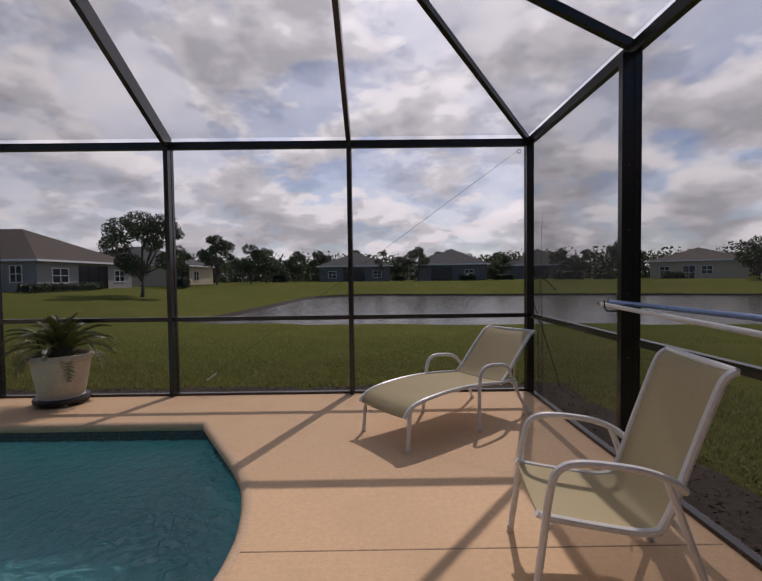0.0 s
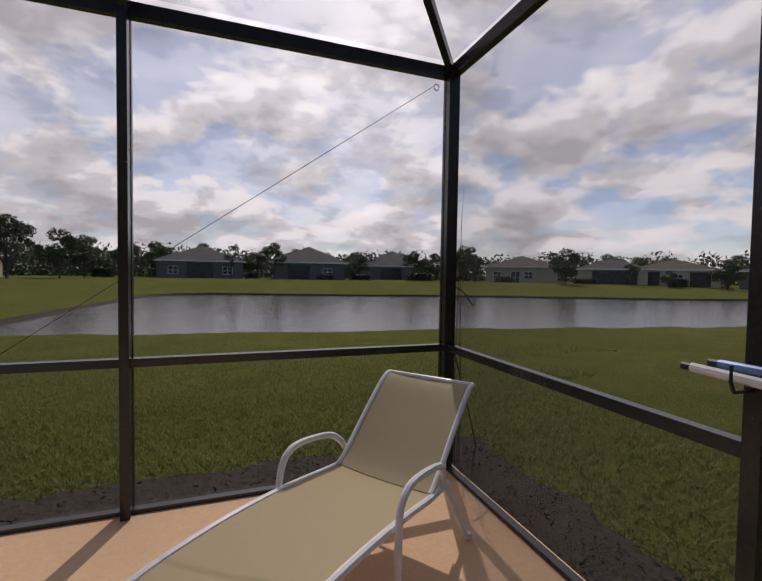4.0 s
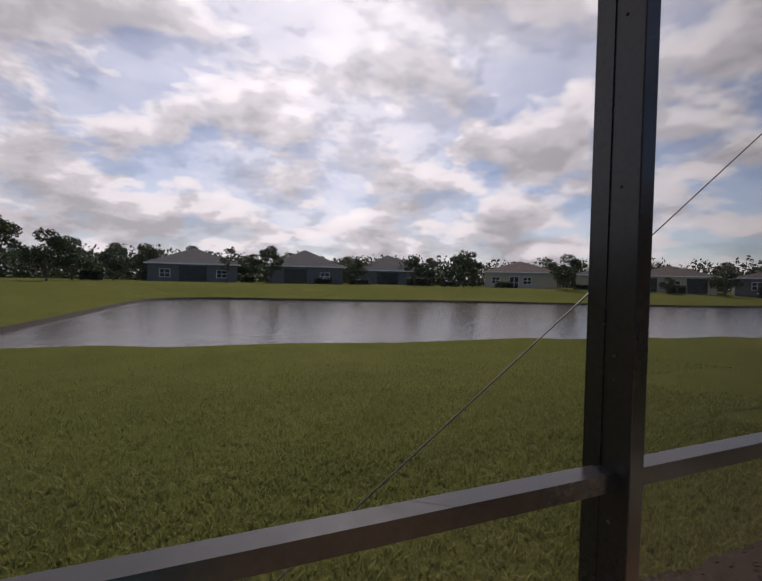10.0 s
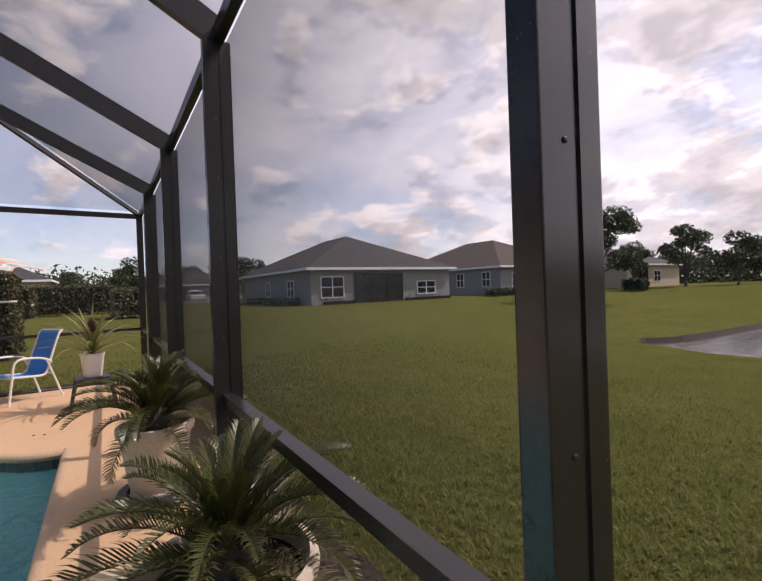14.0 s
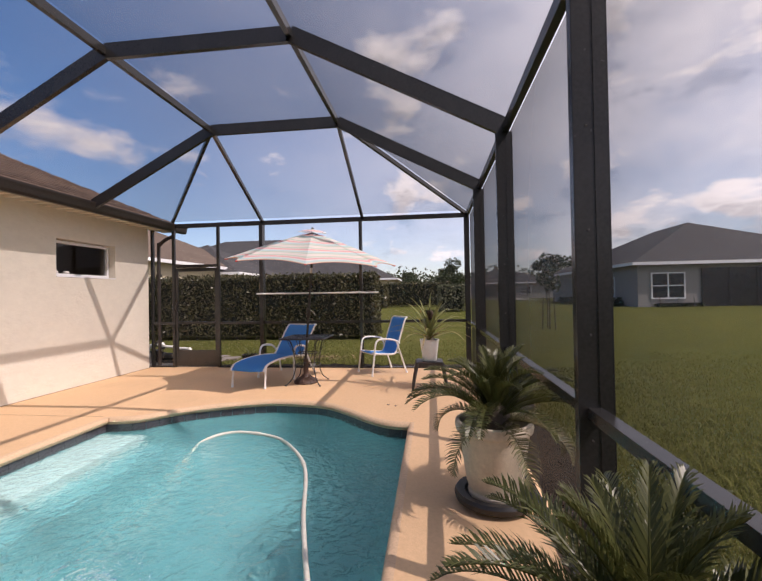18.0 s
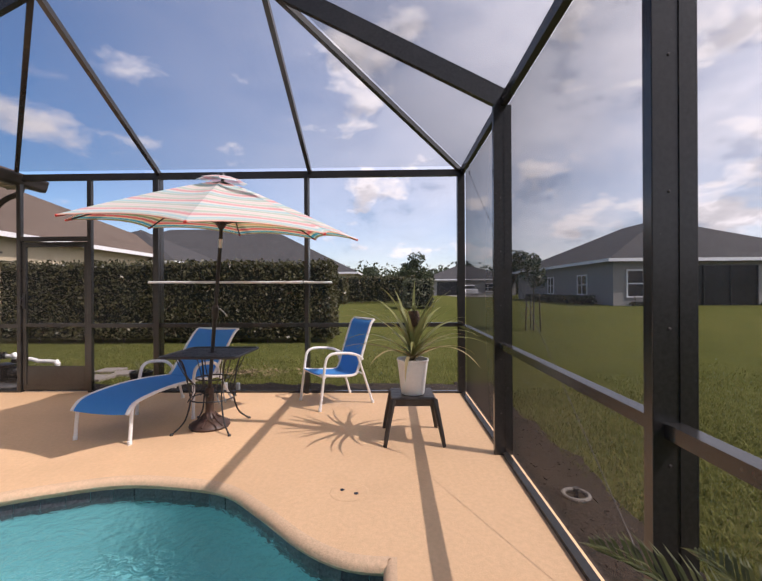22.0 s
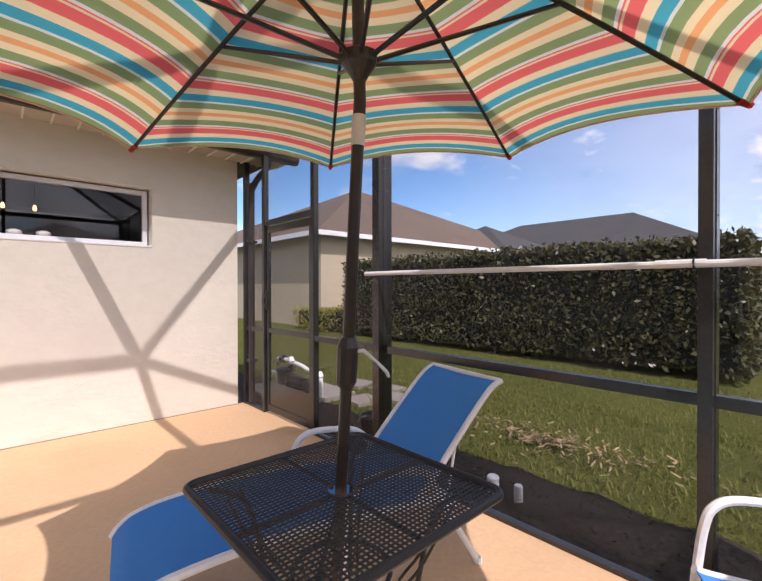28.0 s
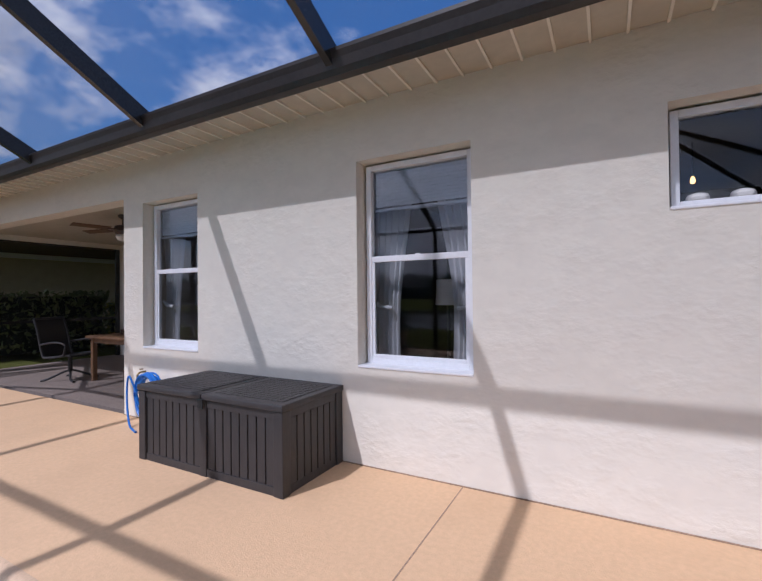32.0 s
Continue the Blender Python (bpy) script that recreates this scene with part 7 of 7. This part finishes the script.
def hedge(name, label, x0, x1, y0, y1, top, leaves, size, seed, mat_=None, group="clipped hedges", base_z=None):
    """Clipped hedge: an uneven dark core, coloured as inner shade, under a coat of leaves."""
    rng = np.random.default_rng(seed)
    zb = land_z((x0 + x1) / 2, (y0 + y1) / 2) if base_z is None else base_z
    h = thing(name, label, "hedge", ((x0 + x1) / 2, (y0 + y1) / 2, zb), 0, group)
    hx, hy, hz2 = (x1 - x0) / 2, (y1 - y0) / 2, top - zb
    part("shade_core", Geo().box((-hx + 0.16, -hy + 0.16, 0.12), (hx - 0.16, hy - 0.16, hz2 - 0.14), bevel=0.1), HEDGE_SHADE, h)
    areas = np.array([2 * hy * hz2, 2 * hy * hz2, 2 * hx * hz2, 2 * hx * hz2, 4 * hx * hy])
    side = rng.choice(5, leaves, p=areas / areas.sum())
    u, v = rng.uniform(-1, 1, leaves), rng.uniform(0, 1, leaves)
    p = np.zeros((leaves, 3))
    low = 0.05 + 0.95 * v
    for s_, f in ((0, 1), (1, -1)):
        m = side == s_
        p[m] = np.c_[np.full(m.sum(), f * hx), u[m] * hy, low[m] * hz2]
    for s_, f in ((2, 1), (3, -1)):
        m = side == s_
        p[m] = np.c_[u[m] * hx, np.full(m.sum(), f * hy), low[m] * hz2]
    m = side == 4
    p[m] = np.c_[u[m] * hx, (v[m] * 2 - 1) * hy, np.full(m.sum(), hz2)]
    bulge = np.array([0.10 * noise.noise((q[0] * 1.1, q[1] * 1.1, q[2] * 1.1 + seed)) + 0.06 * noise.noise((q[0] * 3.1, q[1] * 3.1, q[2] * 3.1)) for q in p])
    nrm = np.zeros_like(p)
    for s_, d in ((0, (1, 0, 0)), (1, (-1, 0, 0)), (2, (0, 1, 0)), (3, (0, -1, 0)), (4, (0, 0, 1))):
        nrm[side == s_] = d
    rnd = np.minimum(1, (hz2 - p[:, 2]) / 0.35)
    p += nrm * (bulge - rng.uniform(0, 0.17, leaves) - 0.10 * (1 - rnd))[:, None]
    a = rng.normal(size=(leaves, 3)) + nrm * 0.4
    a /= np.linalg.norm(a, axis=1)[:, None]
    b = np.cross(a, rng.normal(size=(leaves, 3)))
    b /= np.linalg.norm(b, axis=1)[:, None]
    s = size * rng.uniform(0.65, 1.2, (leaves, 1))
    g2 = Geo()
    g2.v = np.stack([p - a * s, p + b * s * 0.55, p + a * s, p - b * s * 0.55], 1).reshape(-1, 3).tolist()
    g2.f = [(i, i + 1, i + 2, i + 3) for i in range(0, 4 * leaves, 4)]
    part("leaves", g2, mat_ or HEDGE, h, "dense glossy dark green leaves")
    k = int(2 * hy / 0.8)
    for i in range(k):
        part("stem", Geo().tube([(rng.uniform(-0.2, 0.2) + hx * 0.3, -hy + 0.4 + i * 0.8, -0.1), (rng.uniform(-0.3, 0.3), -hy + 0.4 + i * 0.8 + rng.uniform(-0.2, 0.2), 0.6)], 0.02, 5), BARK, h)
    return h


hedge("hedge", "tall clipped dark green hedge with small glossy leaves", -17.7, -16.5, -7.1, 2.42, 2.26, 24000, 0.054, 31)
hedge("hedge", "clipped green hedge beyond the lawn", -34.6, -32.8, -2.0, 5.6, 2.35, 3600, 0.11, 32)
hedge("hedge", "clipped green hedge beyond the lawn", -33.0, -30.4, -3.2, 1.2, 2.2, 2600, 0.11, 33)
hedge("shrub", "tall grey-green rounded shrub at the hedge end", -27.6, -26.0, 4.6, 6.1, 1.95, 2200, 0.09, 34, leaf_mat("grey_green_leaf", (0.07, 0.085, 0.045), (0.15, 0.155, 0.09), 0.6, 0.25, 1))
hedge("shrub", "golden yellow low shrubs by the tan house", -17.9, -16.4, -9.9, -7.6, 0.75, 1500, 0.06, 35, YELLOW_LEAF)
hedge("shrub", "low foundation shrubs by the grey house", -28.2, -27.5, 16.6, 19.1, 0.62, 500, 0.09, 36, TREE_LEAF)
hedge("shrub", "low foundation shrubs by the grey house", -28.2, -27.5, 23.4, 28.0, 0.66, 800, 0.09, 37, TREE_LEAF)
hedge("shrub", "dark clipped shrubs along the grey house", -39.0, -29.5, 14.6, 15.7, 1.0, 1500, 0.11, 38, TREE_LEAF)
hedge("shrub", "dark clipped hedge before the brown-roofed house", -27.2, -26.2, 31.5, 40, 1.15, 1700, 0.11, 39, TREE_LEAF)
PORCH_LEAF = leaf_mat("porch_shrub_leaf", (0.06, 0.085, 0.025), (0.17, 0.19, 0.07), 0.45, 0.3, 1.5)
hedge("shrub", "loose green shrub beside the porch", 4.0, 5.6, -5.6, -2.6, 1.55, 2200, 0.09, 40, PORCH_LEAF)
hedge("shrub", "loose green shrub beside the porch", 4.4, 5.8, -8.6, -6.2, 1.3, 1100, 0.09, 41, YELLOW_LEAF)
for i, (x, y, w, top) in enumerate(((20, 67, 3.0, 1.5), (28.5, 63, 4.0, 1.9), (41, 58, 2.6, 1.5), (52, 52.5, 3.4, 1.4), (63, 46, 2.6, 1.6), (-16, 68, 2.4, 1.9), (3.4, 70, 2.0, 1.6), (14.5, 68.2, 2.6, 1.5), (33, 61, 2.4, 1.5), (72, 39, 2.6, 1.8), (-22.8, 48, 2.0, 1.6))):
    hedge("shrub", "dark rounded shrubs on the far bank", x - w / 2, x + w / 2, y - 0.8, y + 0.8, top, 520, 0.15, 50 + i, TREE_LEAF, "shrubs on the far bank")

# young staked tree
sp = thing("sapling", "young staked sapling on the lawn", "tree", (-19.0, 8.6, -0.1))
for dx, dy in ((-0.28, 0), (0.25, 0.15), (0.05, -0.28)):
    part("stake", Geo().tube([(dx, dy, -0.1), (dx * 0.8, dy * 0.8, 1.35)], 0.022, 6), BARK, sp)
part("trunk", Geo().tube([(0, 0, -0.1), (0.02, 0.01, 1.1), (0, 0, 2.0)], [0.03, 0.022, 0.012], 6), BARK, sp)
part("crown", leaf_cloud(np.random.default_rng(8), [(0, 0, 2.0, 0.42), (0.15, 0.1, 1.75, 0.3), (-0.12, 0, 2.3, 0.28)], [260, 140, 120], 0.07), TREE_LEAF, sp, "thin olive crown")

# driveway and parked car far off
solo("pavement_drive", Geo().box((-72, 12.2, 0.2), (-56, 17.5, 0.545), bevel=0.02), CONCRETE, "pale concrete driveway", "driveway", kind="structure")
car = thing("car", "white parked car on the driveway", "car", (-61.5, 14.2, 0.545), 90)
CARW = surface("car_white", (0.78, 0.78, 0.78), 0.25, spread=0.02)
part("body", Geo().box((-0.9, -2.2, 0.28), (0.9, 2.2, 0.95), bevel=0.16), CARW, car)
part("cabin", Geo().box((-0.75, -1.2, 0.9), (0.75, 1.3, 1.5), bevel=0.22), CARW, car)
part("windscreen", Geo().box((-0.66, -1.24, 1.0), (0.66, 1.34, 1.36), bevel=0.05), GLASS_AND_SHADE, car)
for sx in (-0.9, 0.9):
    for sy in (-1.35, 1.35):
        wh = part("wheel", Geo().lathe([(0.30, -0.1), (0.32, 0), (0.30, 0.1)], 18, pose(sx * 0.94, sy, 0.32, 0, 90, 0)), BLACK_PLASTIC, car)
        part("rim", Geo().lathe([(0.19, -0.105), (0.19, 0.105)], 14, pose(sx * 0.94, sy, 0.32, 0, 90, 0)), ALUMINIUM, wh)
    part("headlight", Geo().box((sx * 0.62 - 0.16, 2.12, 0.62), (sx * 0.62 + 0.16, 2.215, 0.78), bevel=0.03), PVC, car)

# ---- pool equipment outside the door ----
solo("pavement_pad", Geo().box((-12.3, -2.6, -0.2), (-11.3, -1.25, -0.03), bevel=0.01), CONCRETE, "small concrete equipment pad", "pad", kind="structure")
pm = thing("pool_pump", "black pool pump with white plastic pipes on a pad", "pool pump", (-11.72, -1.85, -0.03))
pm.scale = (0.9, 0.9, 0.82)
part("motor", Geo().lathe([(0.0, -0.32), (0.09, -0.31), (0.095, 0.05), (0.12, 0.07), (0.13, 0.16), (0.0, 0.18)], 20, pose(0, 0, 0.17, 90, 0, 0), cap=False), BLACK_PLASTIC, pm, "", True)
part("strainer_pot", Geo().lathe([(0.0, 0.0), (0.12, 0.0), (0.13, 0.26), (0.15, 0.27), (0.15, 0.31), (0.05, 0.34), (0.0, 0.34)], 20, pose(0, -0.30, 0.02), cap=False), BLACK_PLASTIC, pm, "", True)
part("foot", Geo().box((-0.12, -0.2, 0.0), (0.12, 0.28, 0.07), bevel=0.01), BLACK_PLASTIC, pm)
part("union", Geo().lathe([(0.055, 0), (0.055, 0.07)], 14, pose(0, -0.13, 0.36)), BLACK_PLASTIC, pm)
for path_ in ([(0, -0.13, 0.38), (0, -0.13, 0.46), (0.02, -0.20, 0.49), (0.05, -0.38, 0.48), (0.05, -0.45, 0.40), (0.05, -0.46, 0.0)], [(0.0, -0.45, 0.18), (0.0, -0.60, 0.2), (0.1, -0.72, 0.2), (0.12, -0.72, 0.0)], [(-0.05, 0.25, 0.38), (-0.05, 0.52, 0.37), (-0.05, 0.60, 0.30), (-0.05, 0.60, 0.0)], [(-0.05, -0.10, 0.44), (-0.05, 0.12, 0.42), (-0.05, 0.25, 0.38)]):
    part("pipe", Geo().tube(smooth_path(path_, 4), 0.036, 10), PVC, pm, "white plastic pipe", True)
for x, y, z in ((0.0, -0.13, 0.50), (0.05, -0.43, 0.46), (-0.05, 0.58, 0.35)):
    part("elbow", Geo().lathe([(0.03, -0.05), (0.047, -0.045), (0.047, 0.045), (0.03, 0.05)], 12, pose(x, y, z, 35, 0, 0)), PVC, pm)
vv = part("valve", Geo().lathe([(0.05, -0.06), (0.06, 0.0), (0.05, 0.06)], 14, pose(0.04, -0.30, 0.49, 0, 90, 0)), BLACK_PLASTIC, pm)
part("valve_handle", Geo().box((0.02, -0.34, 0.545), (0.06, -0.25, 0.575), bevel=0.006), BLACK_PLASTIC, vv)
for i, (x, y, a) in enumerate(((-12.75, -1.75, 8), (-12.2, -0.98, -6), (-12.6, -0.75, 12), (-12.85, -1.2, 3))):
    solo("paving_stone", Geo().box((-0.2, -0.2, -0.06), (0.2, 0.2, 0.0), pose(x, y, -0.055, 0, 0, a), 0.008), surface("paver_grey", (0.22, 0.19, 0.165), 0.9, spread=0.15), "square grey stepping stone on the mulch", "paving stone", "stepping stones")
for y, r_ in ((1.55, 0.045), (1.75, 0.03)):
    solo("pipe_stub", Geo().lathe([(r_, -0.05), (r_, 0.10), (r_ * 0.8, 0.11)], 14, pose(-11.3, y, -0.07)), PVC, "white plastic pipe stub in the bed", "pipe", "pipe stubs")
np_ = thing("nursery_pot", "black plastic nursery pot with a small plant outside the screen", "pot", (-11.25, 0.35, -0.06))
part("pot", Geo().lathe([(0.0, 0), (0.12, 0), (0.155, 0.26), (0.165, 0.28), (0.14, 0.28), (0.13, 0.22), (0.0, 0.22)], 20, cap=False), BLACK_PLASTIC, np_, "", True)
rng = random.Random(4)
for k in range(9):
    g2 = strap_leaf(rng.uniform(0.2, 0.4), 0.012, radians(rng.uniform(40, 85)), radians(70), k * 137.5, rng)
    g2.v = [(v[0], v[1], v[2] + 0.22) for v in g2.v]
    part("leaf", g2, PINE_LEAF, np_)
rng = random.Random(14)
q = Geo()
for _ in range(420):
    a, r_ = rng.uniform(0, 6.28), rng.gauss(0, 0.42)
    s = rng.uniform(0.012, 0.045)
    m = pose(-12.45 + 0.55 * r_ * math.cos(a), 1.4 + 1.5 * r_ * math.sin(a), -0.05 + rng.uniform(0, 0.05), rng.uniform(-30, 30), rng.uniform(-30, 30), rng.uniform(0, 360))
    q.add([(-s, -0.006, 0), (s, -0.008, 0), (s, 0.008, 0.004), (-s, 0.006, 0.003)], [(0, 1, 2, 3)], m)
solo("dry_leaf_litter", q, STRAW, "patch of dry leaf litter on the grass", "leaf litter", kind="stuff")
spr = thing("sprinkler", "black pop-up sprinkler head in a concrete ring", "sprinkler", (-8.2, 5.28, -0.055))
part("ring", Geo().tube(arc((0, 0, 0), 0.085, 0, 345, 20, "xy"), 0.014, 8, closed=True), CONCRETE, spr, "concrete ring", True)
part("head", Geo().lathe([(0.018, -0.05), (0.018, 0.035), (0.022, 0.035), (0.022, 0.05)], 10), BLACK_PLASTIC, spr)

# ---- covered porch ----
for y in (-1.95, -4.55):
    rail_ob = Geo().box((EAST + 0.12, y - 0.04, 0), (EAST + 0.17, y + 0.04, 2.5))
    solo("trim_porch_post", rail_ob, BRONZE, "dark bronze porch screen post", "post", kind="structure")
for z in (0.92, 2.52):
    solo("trim_porch_rail", Geo().box((EAST + 0.12, -4.51, z - 0.05), (EAST + 0.17, -1.99, z)), BRONZE, "dark bronze porch screen rail", "rail", kind="structure")
solo("trim_porch_screen", Geo().add([(EAST + 0.145, -4.51, 0.02), (EAST + 0.145, -1.99, 0.02), (EAST + 0.145, -1.99, 2.48), (EAST + 0.145, -4.51, 2.48)], [(0, 1, 2, 3)]), SCREEN, "fly screen of the porch", "screen", kind="structure")

fan = thing("ceiling_fan", "brown ceiling fan with a frosted light bowl", "ceiling fan", (-1.9, -2.48, 2.6))
part("downrod", Geo().tube([(0, 0, 0), (0, 0, -0.16)], 0.014, 8), RUST_METAL, fan)
part("canopy", Geo().lathe([(0.07, 0.0), (0.065, -0.03), (0.02, -0.06)], 16), RUST_METAL, fan)
part("motor", Geo().lathe([(0.03, -0.15), (0.11, -0.17), (0.125, -0.24), (0.10, -0.29), (0.05, -0.30)], 20), RUST_METAL, fan, "", True)
part("light_bowl", Geo().lathe([(0.09, -0.30), (0.10, -0.33), (0.07, -0.38), (0.0, -0.40)], 20, cap=False), LAMP_SHADE, fan, "frosted glass bowl", True)
FAN_WOOD = surface("fan_blade_wood", (0.12, 0.065, 0.032), 0.5, spread=0.2)
for k in range(5):
    m = Matrix.Rotation(2 * math.pi * k / 5 + 0.2, 4, "Z") @ Matrix.Rotation(0.2, 4, "X")
    bl = part("blade", Geo().box((0.20, -0.065, -0.235), (0.68, 0.065, -0.225), m, 0.004), FAN_WOOD, fan)
    part("blade_arm", Geo().box((0.09, -0.02, -0.24), (0.24, 0.02, -0.23), m), RUST_METAL, bl)

dial = thing("wall_dial", "round white dial hung on the porch wall", "wall dial", (1.42, -4.595, 2.09))
part("face", Geo().lathe([(0.0, 0.02), (0.145, 0.02), (0.145, 0.0)], 32, pose(0, 0, 0, -90), cap=False), WHITE_TRIM, dial)
part("rim", Geo().lathe([(0.145, 0.0), (0.165, 0.002), (0.168, 0.022), (0.158, 0.032), (0.145, 0.026)], 32, pose(0, 0, 0, -90), cap=False), WHITE_FRAME, dial, "", True)

ptab = thing("porch_table", "brown wooden dining table in the covered porch", "table", (-1.55, -2.95, 0.006))
part("tabletop", Geo().box((-0.75, -0.45, 0.70), (0.75, 0.45, 0.74), bevel=0.01), TABLE_WOOD, ptab)
for sx in (-0.66, 0.66):
    for sy in (-0.36, 0.36):
        part("leg", Geo().box((sx - 0.035, sy - 0.035, 0), (sx + 0.035, sy + 0.035, 0.70), bevel=0.006), TABLE_WOOD, ptab)
part("apron", Geo().box((-0.66, -0.38, 0.62), (0.66, -0.35, 0.70)), TABLE_WOOD, ptab)
part("apron", Geo().box((-0.66, 0.35, 0.62), (0.66, 0.38, 0.70)), TABLE_WOOD, ptab)
for dx, r_ in ((-0.3, 0.10), (0.05, 0.08), (0.35, 0.06)):
    solo("clay_pot", Geo().lathe([(0.0, 0), (r_ * 0.7, 0), (r_, r_ * 1.3), (r_ * 1.1, r_ * 1.35), (r_ * 0.9, r_ * 1.4), (0.0, r_ * 1.2)], 18, pose(-1.55 + dx, -2.9, 0.747), cap=False), RUST_METAL, "small brown clay pot on the porch table", "pot", "pots on the porch table", smooth=True)


def swivel_chair(at, turn):
    c = thing("swivel_rocker", "black mesh swivel rocking chair on the porch", "chair", at, turn, "porch chairs")
    prof = [(p.x, p.z) for p in smooth_path([(0.26, 0, 0.42), (0.2, 0, 0.44), (-0.16, 0, 0.40), (-0.25, 0, 0.46), (-0.33, 0, 0.8), (-0.40, 0, 1.02)], 4)]
    part("sling", sling_strip(prof, 0.25), BLACK_PLASTIC, c, "", True)
    for s in (-1, 1):
        part("side_rail", Geo().tube([(x, s * 0.265, z) for x, z in prof], 0.018, 8), BLACK_METAL, c, "", True)
        part("arm", Geo().tube(smooth_path([(0.16, s * 0.29, 0.42), (0.2, s * 0.30, 0.60), (0.05, s * 0.31, 0.65), (-0.2, s * 0.29, 0.62), (-0.28, s * 0.27, 0.6)], 4), 0.017, 8), BLACK_METAL, c, "", True)
        part("base_rail", Geo().tube(smooth_path([(0.3, s * 0.24, 0.02), (0.2, s * 0.2, 0.05), (0, s * 0.03, 0.16), (-0.2, s * 0.2, 0.05), (-0.3, s * 0.24, 0.02)], 4), 0.017, 8), BLACK_METAL, c, "", True)
    part("swivel_post", Geo().tube([(0, 0, 0.14), (0, 0, 0.40)], 0.03, 10), BLACK_METAL, c)
    part("top_bar", Geo().tube([(-0.40, -0.265, 1.02), (-0.40, 0.265, 1.02)], 0.018, 8), BLACK_METAL, c)


swivel_chair((-0.45, -2.45, 0.006), 200)
swivel_chair((-2.35, -3.7, 0.006), 60)
swivel_chair((-0.9, -3.85, 0.006), 110)
wp2 = thing("wall_plate", "round white wall plate with a small pendant", "wall decoration", (0.95, -4.6, 2.05))
part("plate", Geo().lathe([(0.0, 0.0), (0.145, 0.0), (0.15, 0.012), (0.12, 0.022), (0.0, 0.016)], 28, pose(0, 0, 0, -90, 0, 0), cap=False), LAMP_SHADE, wp2, "", True)
part("pendant", Geo().lathe([(0.0, -0.03), (0.03, 0.0), (0.0, 0.03)], 12, pose(-0.05, 0.03, -0.22), cap=False), LAMP_SHADE, wp2, "", True)
